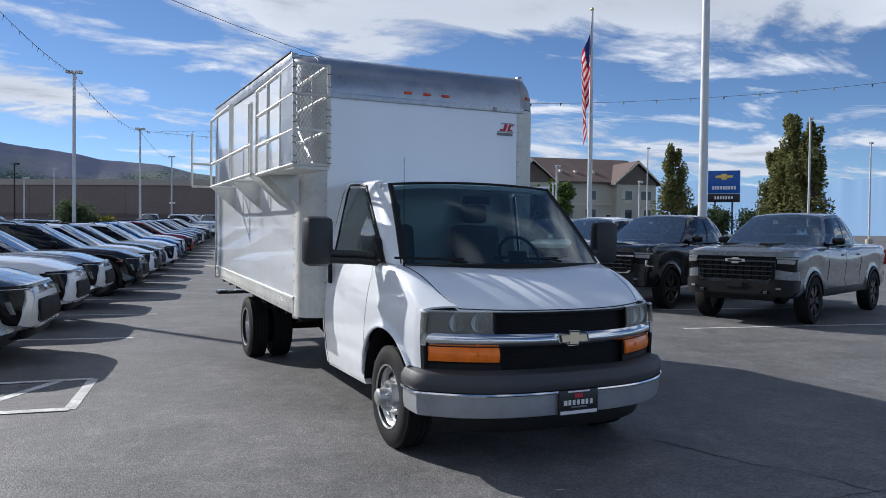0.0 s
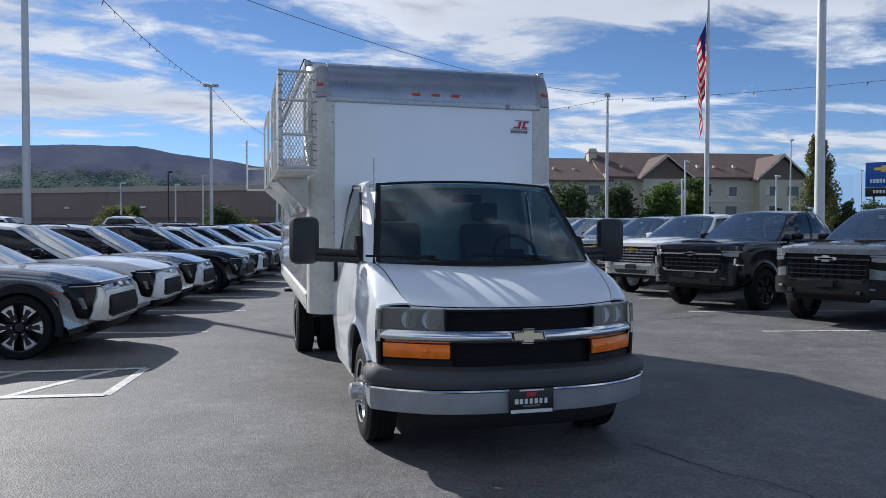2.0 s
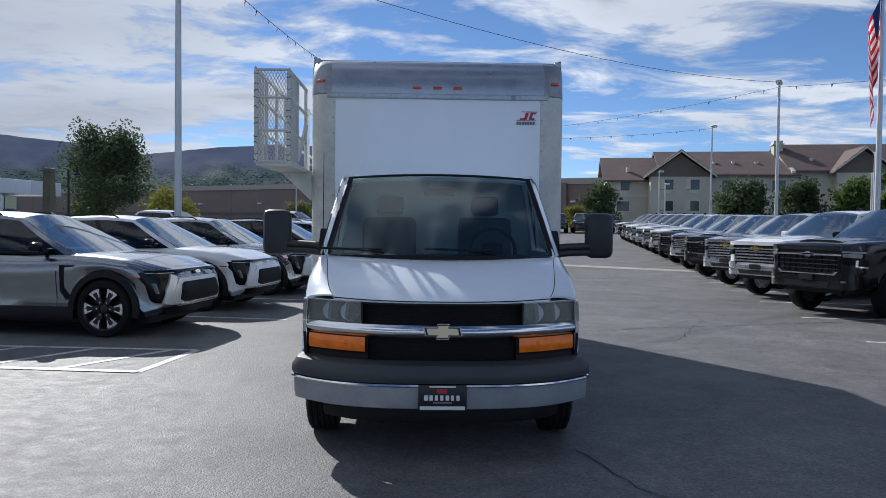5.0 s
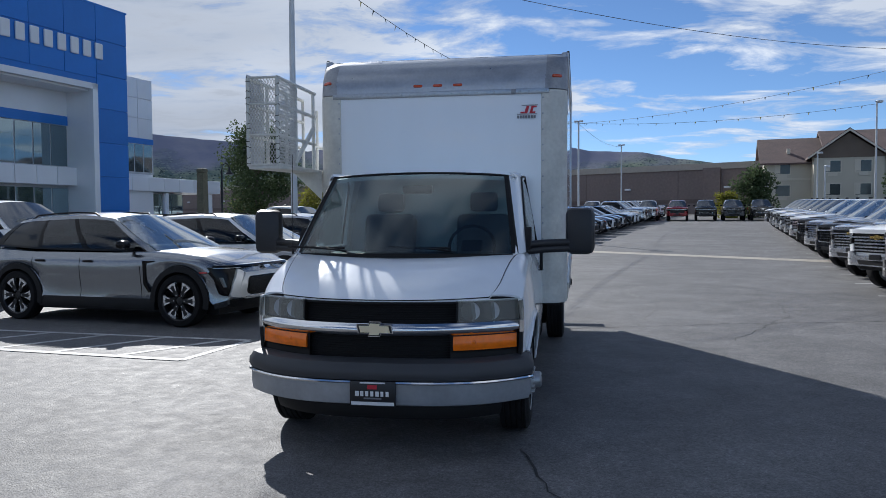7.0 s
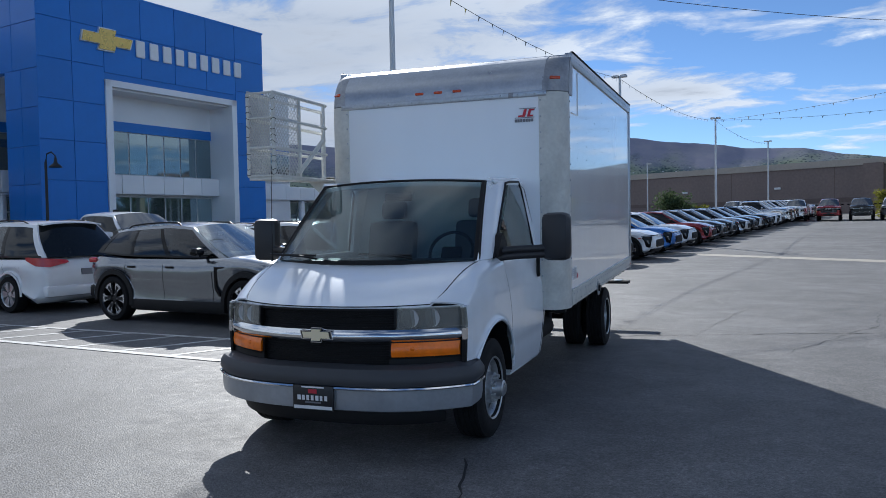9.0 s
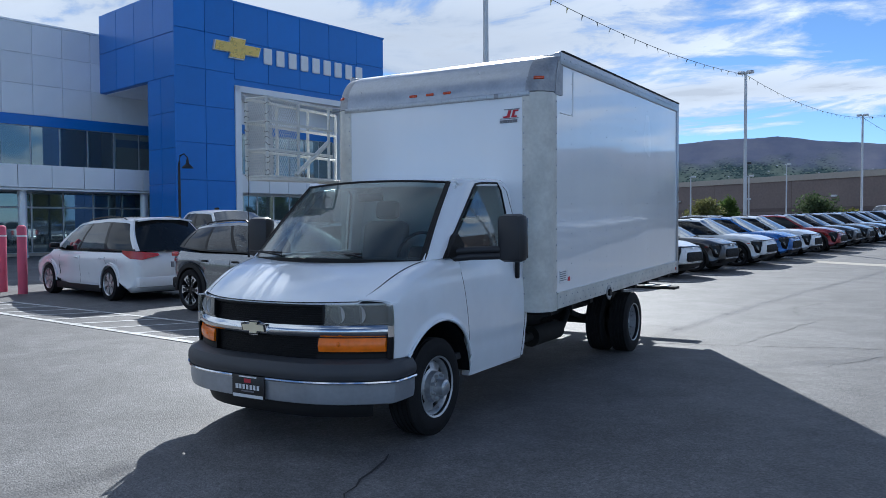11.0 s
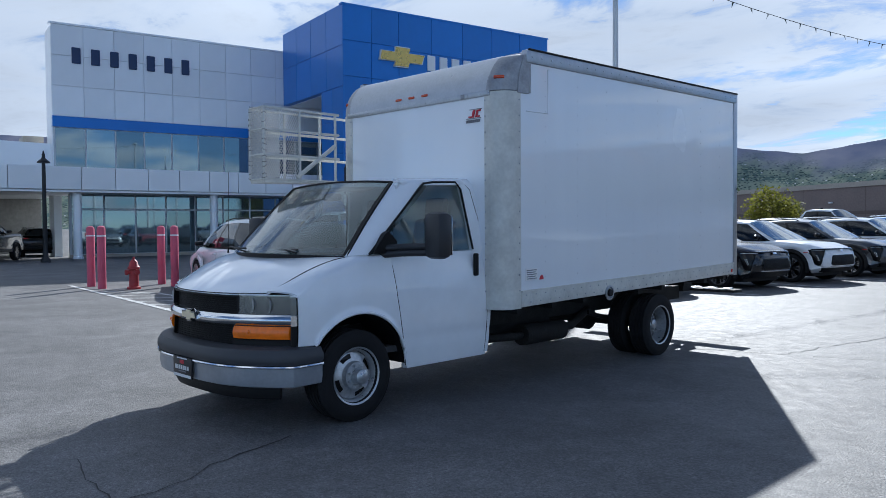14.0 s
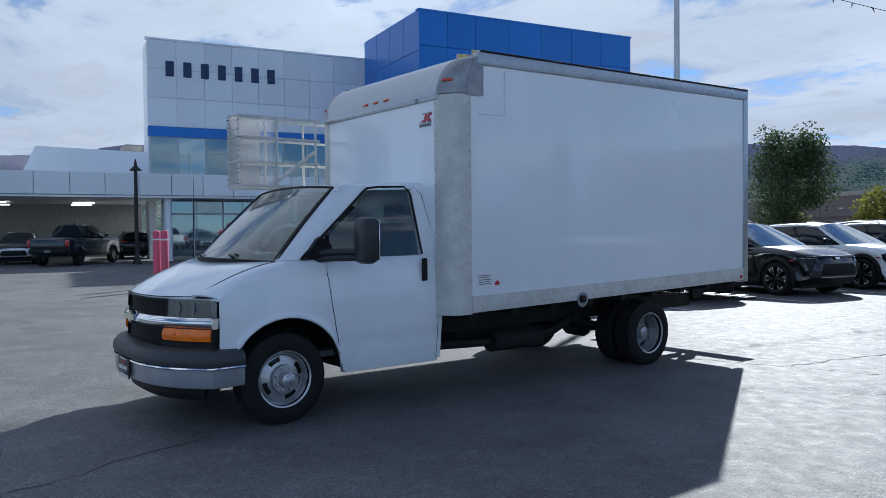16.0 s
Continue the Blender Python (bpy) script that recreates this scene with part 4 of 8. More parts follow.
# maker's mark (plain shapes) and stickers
mark = part("maker_mark", rake(box((0.755, Y0 - 0.004, 2.572), (0.945, Y0 + 0.006, 2.577))), PRINTG, truck, "red and grey maker's mark", 0)
part("print_bar", rake(box((0.80, Y0 - 0.004, 2.655), (0.955, Y0 + 0.006, 2.661))), PRINTG, mark, smooth=0)
for stroke in ([(0.845, 2.65), (0.872, 2.65), (0.852, 2.582), (0.79, 2.582), (0.786, 2.597), (0.829, 2.597)], [(0.893, 2.65), (0.945, 2.65), (0.941, 2.636), (0.912, 2.636), (0.900, 2.597), (0.930, 2.597), (0.926, 2.582), (0.872, 2.582)]):
    part("print_mark", rake(prism(stroke, "y", Y0 - 0.004, Y0 + 0.006)), PRINTR, mark, smooth=0)
for k in range(7):
    part("print_bar", rake(box((0.755 + k * 0.026, Y0 - 0.004, 2.535), (0.775 + k * 0.026, Y0 + 0.006, 2.562))), PRINTG, mark, smooth=0)
sticker = part("sticker", rake(box((BW, 1.84, 1.03), (BW + 0.004, 2.02, 1.145))), PRINTW, truck, "white sticker with grey lines of print", 0)
for k in range(5):
    part("print_bar", rake(box((BW + 0.003, 1.855, 1.045 + k * 0.02), (BW + 0.006, 2.005 - 0.02 * (k % 2), 1.053 + k * 0.02))), PRINTG, sticker, smooth=0)
part("sticker", rake(prism([(2.05, 1.03), (2.11, 1.03), (2.11, 1.05), (2.09, 1.075), (2.06, 1.06)], "x", BW, BW + 0.004)), PRINTR, truck, "small red sticker", 0)
part("hatch_outline", rake(tube([(BW + 0.002, 1.86, 2.63), (BW + 0.002, 2.19, 2.63), (BW + 0.002, 2.19, 3.05)], 0.006, 6)), FRP, truck)
part("reflector", rake(box((1.236, Y1 - 0.16, ZB + 0.03), (1.242, Y1 - 0.11, ZB + 0.07), 0.003)), REDL, truck, "small red side reflector")
filler = part("fuel_filler", rake(lathe([(0.0, 0.0), (0.078, 0.0), (0.08, 0.012), (0.062, 0.015), (0.058, 0.003), (0.0, 0.003)], 24, Matrix.Translation((1.232, 3.24, 0.80)) @ pose(0, 0, 0, 0, 90, 0))), ALU, truck, "round metal fuel filler")
part("fuel_cap", rake(lathe([(0.0, 0.03), (0.035, 0.028), (0.04, 0.004), (0.0, 0.004)], 16, Matrix.Translation((1.234, 3.24, 0.80)) @ pose(0, 0, 0, 0, 90, 0))), BLACKP, filler)

# chassis
for s in (1, -1):
    part("frame_rail", box((s * 0.43 - 0.04, -0.6, 0.52), (s * 0.43 + 0.04, 6.2, 0.70)), DARKSTEEL, truck)
for k in range(9):
    part("cross_member", rake(box((-1.15, 1.8 + k * 0.54, 0.72), (1.15, 1.88 + k * 0.54, 0.80))), DARKSTEEL, truck)
part("fuel_tank", box((-0.38, 2.2, 0.36), (0.42, 3.3, 0.66), 0.06), DARKSTEEL, truck)
part("axle", tube([(-0.85, 4.5, 0.37), (-0.2, 4.5, 0.37), (-0.12, 4.5, 0.37), (0.12, 4.5, 0.37), (0.2, 4.5, 0.37), (0.85, 4.5, 0.37)], [0.06, 0.06, 0.15, 0.15, 0.06, 0.06], 12), DARKSTEEL, truck)
part("exhaust", tube([(0.5, 1.4, 0.42), (0.62, 2.4, 0.40), (0.62, 3.4, 0.42), (0.5, 3.9, 0.55)], 0.045, 10), DARKSTEEL, truck)
part("silencer", tube([(0.62, 2.5, 0.40), (0.62, 3.2, 0.40)], 0.11, 14), DARKSTEEL, truck)
part("drive_shaft", tube([(0.0, 0.4, 0.45), (0.0, 4.4, 0.40)], 0.045, 10), DARKSTEEL, truck)
for s in (1, -1):
    part("leaf_spring", surf(lambda u, v, s=s: (s * 0.56 - 0.035 + 0.07 * v, 3.8 + 1.4 * u, 0.44 + 0.12 * (2 * u - 1) ** 2), 10, 1, (0, 0, -0.05)), DARKSTEEL, truck)
    part("front_suspension", box((s * 0.45 - 0.2, -0.15, 0.25), (s * 0.45 + 0.2, 0.2, 0.40), 0.04), DARKSTEEL, truck)
part("engine_pan", box((-0.5, -0.55, 0.30), (0.5, 0.5, 0.62), 0.06), DARKSTEEL, truck)
step = part("rear_bumper_step", box((-1.18, 6.40, 0.62), (1.18, 6.66, 0.66), 0.01), DARKSTEEL, truck, "dark rear step")
for k in range(2):
    part("step_bracket", box((-0.5 + k * 0.95, 6.2, 0.62), (-0.42 + k * 0.95, 6.45, 0.86)), DARKSTEEL, step)
for k in range(10):
    part("step_tread", box((-1.16 + k * 0.235, 6.42, 0.66), (-1.05 + k * 0.235, 6.64, 0.672), 0.003), ALU, step)


# wheels
def tyre_bm(rad, wide, m, n=44):
    h = wide / 2
    prof = [(rad * 0.58, -h * 0.82), (rad * 0.64, -h * 0.97), (rad * 0.82, -h), (rad * 0.93, -h * 0.93), (rad * 0.985, -h * 0.78)]
    for k in range(5):
        z = -h * 0.72 + k * h * 0.36
        prof += [(rad, z - h * 0.12), (rad, z + h * 0.12), (rad * 0.975, z + h * 0.14), (rad * 0.975, z + h * 0.20)] if k < 4 else [(rad, z - h * 0.12), (rad, z + h * 0.06)]
    prof += [(rad * 0.985, h * 0.78), (rad * 0.93, h * 0.93), (rad * 0.82, h), (rad * 0.64, h * 0.97), (rad * 0.58, h * 0.82)]
    return lathe(prof, n, m, whole=True)


def truck_wheel(s, x, y, deep):
    """Steel wheel with hub out (front) or deep dish (rear). Local z is the way out."""
    m = Matrix.Translation((x, y, 0.368)) @ pose(0, 0, 0, 0, 90 * s, 0)
    w = part("wheel", tyre_bm(0.368, 0.225, m), RUBBER, truck, "black rubber tyre on a steel wheel")
    face = -0.055 if deep else 0.045
    rim = part("rim", lathe([(0.218, 0.105), (0.232, 0.112), (0.236, 0.10), (0.216, 0.085), (0.20, 0.06 if not deep else -0.02), (0.195, face - 0.015), (0.20, -0.09), (0.225, -0.10), (0.225, 0.10)], 40, m, whole=True), STEEL, w, "silver steel rim")
    top = face + (0.065 if not deep else 0.02)
    bm = bmesh.new()
    na = 48
    levels = [(0.197, face - 0.02), (0.188, face), (0.178, face + 0.004), (0.14, face + 0.012), (0.118, face + 0.02), (0.112, top), (0.0, top)]
    rings = [[bm.verts.new((r * math.cos(2 * math.pi * k / na), r * math.sin(2 * math.pi * k / na), h)) for k in range(na)] for r, h in levels[:-1]]
    for lv, (q, t2) in enumerate(zip(rings, rings[1:])):
        for k in range(na):
            if lv == 2 and k % 12 in (1, 2, 3, 4, 5):
                continue
            bm.faces.new((q[k], q[(k + 1) % na], t2[(k + 1) % na], t2[k]))
    bm.faces.new(rings[-1])
    bmesh.ops.transform(bm, matrix=m, verts=bm.verts)
    # rear disc is darker: dark steel, and the deep dish's shade painted in
    part("wheel_disc", bm, CAST if deep else STEEL, w, "steel wheel disc with four openings")
    face = top
    part("brake_drum", lathe([(0.0, face - 0.09), (0.19, face - 0.09), (0.19, face - 0.14), (0.0, face - 0.14)], 28, m), DARKSTEEL, w)
    out = 0.085 if not deep else 0.075
    hub = part("hub_cap", lathe([(0.0, face + out), (0.044, face + out - 0.002), (0.060, face + out - 0.014), (0.064, face + 0.008), (0.068, face), (0.0, face)] , 28, m), STEEL, w, "bright hub cap")
    for k in range(8):
        a = 2 * math.pi * (k + 0.5) / 8
        part("wheel_nut", lathe([(0.0, face + 0.034), (0.012, face + 0.031), (0.016, face), (0.0, face)], 6, m @ Matrix.Translation((0.088 * math.cos(a), 0.088 * math.sin(a), 0))), STEEL, w)


for s in (1, -1):
    truck_wheel(s, s * 0.865, 0.01, False)
    truck_wheel(s, s * 1.04, 4.47, True)
    m = Matrix.Translation((s * 0.745, 4.47, 0.368)) @ pose(0, 0, 0, 0, 90 * s, 0)
    part("inner_wheel", tyre_bm(0.368, 0.225, m), RUBBER, truck, "inner rear tyre")

# ladder rack on the box's right side: cage in front, open frames behind
rack = part("ladder_rack", rake(box((-1.53, 0.57, 2.055), (-1.25, 1.95, 2.08), 0.004)), RAIL, truck, "white-painted ladder rack with an expanded-metal cage")


def bar(p, q, r=0.016, mat=RAIL, name="rack_bar", to=None):
    return part(name, tube([p, q], r, 6), mat, to or rack)


CX0, CX1, CY0, CY1, CZ0, CZ1 = -1.53, -1.26, 0.57, 1.95, 2.07, 2.83
for z in (CZ0, 2.33, 2.60, CZ1):
    bar((CX0, CY0, z), (CX0, CY1, z))
    bar((CX1, CY0, z), (CX1, 1.55, z))
    bar((CX0, CY0, z), (CX1, CY0, z), 0.012)
for y in (CY0, 1.0, 1.48, CY1):
    bar((CX0, y, CZ0), (CX0, y, CZ1))
for y in (CY0, 1.02, 1.5):
    bar((CX1, y, CZ0), (CX1, y, CZ1))
bar((CX1, 0.98, 2.10), (CX1, 1.5, 2.48), 0.024)
for k, y in enumerate((1.62, 1.92)):
    part("rack_bracket", prism([(-1.22, 2.07), (-1.53, 2.07), (-1.22, 1.78)], "y", y, y + 0.012), RAIL, rack, smooth=0)
part("rack_plate", box((CX0 - 0.012, CY0, CZ0), (CX0 - 0.006, 0.94, CZ1 + 0.03)), ALU, rack, "dull sheet-metal plate")


def mesh_sheet(o, a, b, name="mesh_panel", pitch=0.027):
    """Expanded metal: two sets of slanting strands in the plane o, a, b."""
    bm = bmesh.new()
    o, a, b = Vector(o), Vector(a), Vector(b)
    la, lb = a.length, b.length
    ua, ub = a.normalized(), b.normalized()
    slope = 1.9
    for sgn in (1, -1):
        k = -lb / slope
        while k < la + lb / slope:
            # strand from (k, 0) rising
            t0, t1 = 0.0, lb
            s0, s1 = k, k + sgn * lb / slope
            lo_t, hi_t = 0.0, 1.0
            d = s1 - s0
            if abs(d) > 1e-6:
                ta, tb = (0 - s0) / d, (la - s0) / d
                lo_t, hi_t = max(0, min(ta, tb)), min(1, max(ta, tb))
            if hi_t - lo_t > 0.01:
                p = o + ua * (s0 + d * lo_t) + ub * (lb * lo_t)
                q = o + ua * (s0 + d * hi_t) + ub * (lb * hi_t)
                add_tube(bm, [p, q], 0.0030, 4, caps=False)
            k += pitch
    return part(name, bm, MESH, rack, "expanded-metal mesh", 0)


mesh_sheet((CX0, CY0 - 0.005, CZ0), (CX1 - CX0, 0, 0), (0, 0, CZ1 - CZ0))
mesh_sheet((CX1 + 0.006, CY0, CZ0), (0, 0.45, 0), (0, 0, CZ1 - CZ0))
mesh_sheet((CX0, CY0, CZ0), (CX1 - CX0, 0, 0), (0, 0.45, 0))
bm = bmesh.new()
rnd_tie = random.Random(4)
for x in (CX0, CX1):
    z = CZ0 + 0.02
    while z < CZ1:
        w1, w2, w3 = (rnd_tie.uniform(-0.015, 0.015) for _ in range(3))
        add_tube(bm, [(x - 0.018 + w3 * 0.3, CY0 - 0.010, z), (x + w2 * 0.4, CY0 - 0.019, z + w1), (x + 0.018, CY0 - 0.008, z + w2), (x + 0.010 + w1 * 0.5, CY0 + 0.025, z + w3)], 0.0028, 5)
        z += rnd_tie.uniform(0.04, 0.10)
part("wire_tie", bm, DARKSTEEL, rack, "dark wire ties along the cage edges")["kind"] = "stuff"
# rear frames
for y in (2.25, 2.36, 3.30, 3.42, 4.80):
    bar((-1.52, y, 2.10), (-1.52, y, 2.92 if y > 3 else 2.78))
    part("rack_bracket", prism([(-1.22, 2.10), (-1.53, 2.10), (-1.22, 1.82)], "y", y, y + 0.012), RAIL, rack, smooth=0)
    bar((-1.22, y, 2.10), (-1.52, y, 2.10), 0.014)
for z in (2.10, 2.38):
    bar((-1.52, 2.25, z), (-1.52, 4.80, z))
bar((-1.52, 3.42, 2.92), (-1.52, 4.80, 2.92))
bar((-1.75, 4.80, 2.10), (-1.52, 4.80, 2.10)); bar((-1.75, 4.80, 2.10), (-1.75, 4.80, 2.75)); bar((-1.75, 4.80, 2.38), (-1.52, 4.80, 2.38))


# ---- parked cars ----
PAINT = {
    "grey": material("grey_metallic_paint", (0.24, 0.255, 0.275), 0.22, 0.85, var=0.04, coat=1.0),
    "white": material("white_car_paint", (0.78, 0.79, 0.80), 0.3, var=0.03, coat=1.0),
    "silver": material("silver_metallic_paint", (0.50, 0.51, 0.53), 0.22, 0.85, var=0.04, coat=1.0),
    "black": material("black_car_paint", (0.007, 0.008, 0.011), 0.2, 0.0, var=0.05, coat=0.5),
    "charcoal": material("charcoal_metallic_paint", (0.06, 0.062, 0.068), 0.3, 0.4, var=0.05, coat=1.0),
    "blue": material("blue_metallic_paint", (0.02, 0.13, 0.42), 0.28, 0.4, var=0.05, coat=1.0),
    "red": material("red_metallic_paint", (0.26, 0.015, 0.02), 0.28, 0.4, var=0.05, coat=1.0),
    "slate": material("flat_slate_grey_paint", (0.20, 0.22, 0.245), 0.28, 0.55, var=0.04, coat=1.0),
}
WORDS = {"grey": "dark grey", "white": "white", "silver": "silver", "black": "black", "charcoal": "charcoal grey", "blue": "bright blue", "red": "dark red", "slate": "slate grey"}
TYRE2 = material("car_tyre_rubber", (0.009, 0.009, 0.010), 0.8, var=0.2, bump=0.15, fine=0.1)
BLACKRIM = material("black_machined_rim", (0.025, 0.025, 0.027), 0.3, 0.5, var=0.1)
BRIGHT = material("machined_aluminium", (0.72, 0.73, 0.74), 0.25, 0.9, var=0.06)
DARKCHROME = material("dark_chrome_trim", (0.16, 0.165, 0.17), 0.22, 1.0, var=0.06)
GLOSSB = material("gloss_black_trim", (0.006, 0.006, 0.007), 0.14, var=0.05)
for dull in (BLACKP, TYRE2, RUBBER, DARKSTEEL, CABIN, MESHBLK, GLOSSB):
    dull.node_tree.nodes["Principled BSDF"].inputs["Specular IOR Level"].default_value = 0.22
SEAM = material("dark_panel_gap", (0.006, 0.006, 0.006), 0.8, var=0.1)
CLEARL = material("clear_lamp_lens", (0.34, 0.36, 0.38), 0.1, 0.5, var=0.15, coat=0.8, scale=20)
CARG = material("dark_reflective_car_glass", (0.012, 0.014, 0.015), 0.03, var=0.1, rvar=0.0)
CARG.node_tree.nodes["Principled BSDF"].inputs["IOR"].default_value = 1.42
CARSIDE = glass_material("tinted_car_side_glass", (0.26, 0.30, 0.32), 0.93)
CARFRONT = glass_material("dusty_car_windscreen", (0.80, 0.88, 0.89), 0.93, 0.02, 0.30, 0.24)
SCREENG = material("reflective_car_windscreen", (0.05, 0.056, 0.06), 0.03, var=0.15, rvar=0.0)
SCREENG.node_tree.nodes["Principled BSDF"].inputs["IOR"].default_value = 2.1

NOSE_ROUND = [(0.0, 0.50), (0.03, 0.66), (0.08, 0.78), (0.18, 0.885), (0.34, 0.96), (0.6, 1.0)]
NOSE_BLUNT = [(0.0, 0.70), (0.03, 0.80), (0.08, 0.87), (0.18, 0.94), (0.34, 0.985), (0.6, 1.0)]
NOSE_SIDE = [(0.28, -0.13), (0.44, -0.02), (0.58, 0.0), (0.76, -0.035), (0.88, -0.09), (0.94, -0.15), (1.0, -0.22)]
SHAPES = {
    # lengths from the middle of the wheelbase; x runs forwards
    "suv": dict(wb=3.09, front=0.93, rear=0.74, w=0.97, rad=0.39, sill=0.27, hood=[(0.62, 1.14), (1.5, 1.105), (1.9, 1.06), (2.2, 1.005), (2.38, 0.955), (2.44, 0.93), (2.475, 0.895)], belt=1.10, tail=[(-2.285, 0.88), (-2.25, 1.06), (-2.12, 1.15)],
                screen=(1.05, 1.13, 0.10, 1.60), roof=(-1.80, 1.585), back=(-2.17, 1.19), wr=0.62, wbelt=0.885, crown=0.055, posts=(0.045, 0.37, 0.405, 0.665, 0.69, 0.95), doors=(0.86, -0.28, -1.22), wide_arch=True),
    "pickup": dict(wb=3.75, front=0.98, rear=1.18, w=1.02, rad=0.42, sill=0.50, hood=[(1.05, 1.42), (1.8, 1.405), (2.5, 1.36), (2.76, 1.31), (2.855, 1.2)], belt=1.36, tail=[(-3.05, 1.3), (-2.9, 1.40), (-1.0, 1.40)],
                   screen=(1.25, 1.40, 0.48, 1.93), roof=(-0.80, 1.96), back=(-1.12, 1.42), wr=0.69, wbelt=0.95, crown=0.05, posts=(0.05, 0.49, 0.53, 0.99, 0.99, 0.92), doors=(1.10, 0.06, -0.92), wide_arch=False),
    "van": dict(wb=3.09, front=0.98, rear=1.1, w=1.0, rad=0.36, sill=0.20, hood=[(0.95, 1.12), (1.6, 1.0), (2.2, 0.86), (2.45, 0.76), (2.52, 0.66)], belt=1.05, tail=[(-2.64, 0.72), (-2.60, 1.0), (-2.5, 1.08)],
                screen=(1.42, 1.08, 0.42, 1.66), roof=(-2.02, 1.72), back=(-2.55, 1.08), wr=0.70, wbelt=0.93, crown=0.07, posts=(0.05, 0.33, 0.355, 0.66, 0.69, 0.95), doors=(0.95, -0.12, -1.35), wide_arch=False),
}


def car_wheel(car, x, y, rad, style, fine):
    s = 1 if y > 0 else -1
    m = Matrix.Translation((x, y, rad)) @ pose(0, 0, 0, -90 * s, 0, 0)
    h = 0.125
    rr = rad * (0.73 if style == "ev" else 0.66)
    n_ = 28 if fine else 18
    tyre = part("wheel", lathe([(rr, -h * 0.8), (rr * 1.05, -h), (rad * 0.92, -h), (rad, -h * 0.7), (rad, h * 0.7), (rad * 0.94, h * 0.96), (rr * 1.06, h), (rr, h * 0.8)], n_, m, whole=True), TYRE2, car)
    dark = BLACKRIM if style in ("black", "ev") else STEEL
    bm = lathe([(rr * 0.985, h * 0.85), (rr * 1.04, h * 0.97), (rr * 1.04, h * 0.6), (rr * 0.95, h * 0.2), (rr * 0.93, -h * 0.8), (rr, -h * 0.8)], n_, None, whole=True)
    add_lathe(bm, [(0.0, -h * 0.2), (rr * 0.95, -h * 0.2), (rr * 0.95, -h * 0.5), (0.0, -h * 0.5)], 20)
    add_lathe(bm, [(0.0, h * 0.75), (rr * 0.2, h * 0.72), (rr * 0.28, h * 0.35), (rr * 0.28, -h * 0.2), (0.0, -h * 0.2)], 16)
    bmesh.ops.transform(bm, matrix=m, verts=bm.verts)
    part("rim", bm, BLACKRIM if style != "silver" else dark, tyre)
    n = 6

    def arm(bm, r0, a0, w0, r1, a1, w1, z0, z1):
        ring = []
        for r, a, w in ((r0, a0, w0), (r0, a0, -w0), (r1, a1, -w1), (r1, a1, w1)):
            ring.append((r * math.cos(a) - w * math.sin(a), r * math.sin(a) + w * math.cos(a)))
        add_prism(bm, ring, "z", z0, z1)
    bm, bright = bmesh.new(), bmesh.new()
    for k in range(n):
        a = 2 * math.pi * k / n
        if style == "ev":
            arm(bm, rr * 0.24, a, 0.030, rr * 0.98, a, 0.062, h * 0.3, h * 0.78)
            for sd in (-1, 1):
                arm(bright, rr * 0.56, a + sd * 0.17, 0.006, rr * 0.97, a + sd * 0.225, 0.019, h * 0.5, h * 0.86)
                arm(bright, rr * 0.84, a + sd * 0.12, 0.026, rr * 0.97, a + sd * 0.13, 0.034, h * 0.5, h * 0.855)
                arm(bright, rr * 0.30, a + sd * 0.04, 0.004, rr * 0.36, a + sd * 0.04, 0.004, h * 0.5, h * 0.855)
        else:
            for sd in (-1, 1):
                arm(bm, rr * 0.26, a + sd * 0.14, 0.022, rr * 1.0, a + sd * 0.18, 0.036, h * 0.35, h * 0.78)
    for q in (bm, bright):
        bmesh.ops.transform(q, matrix=m, verts=q.verts)
    part("spokes", bm, dark, tyre, smooth=0)
    if style == "ev":
        part("spoke_face", bright, BRIGHT, tyre, "bright machined spoke ends", 0)["kind"] = "stuff"
    else:
        bright.free()


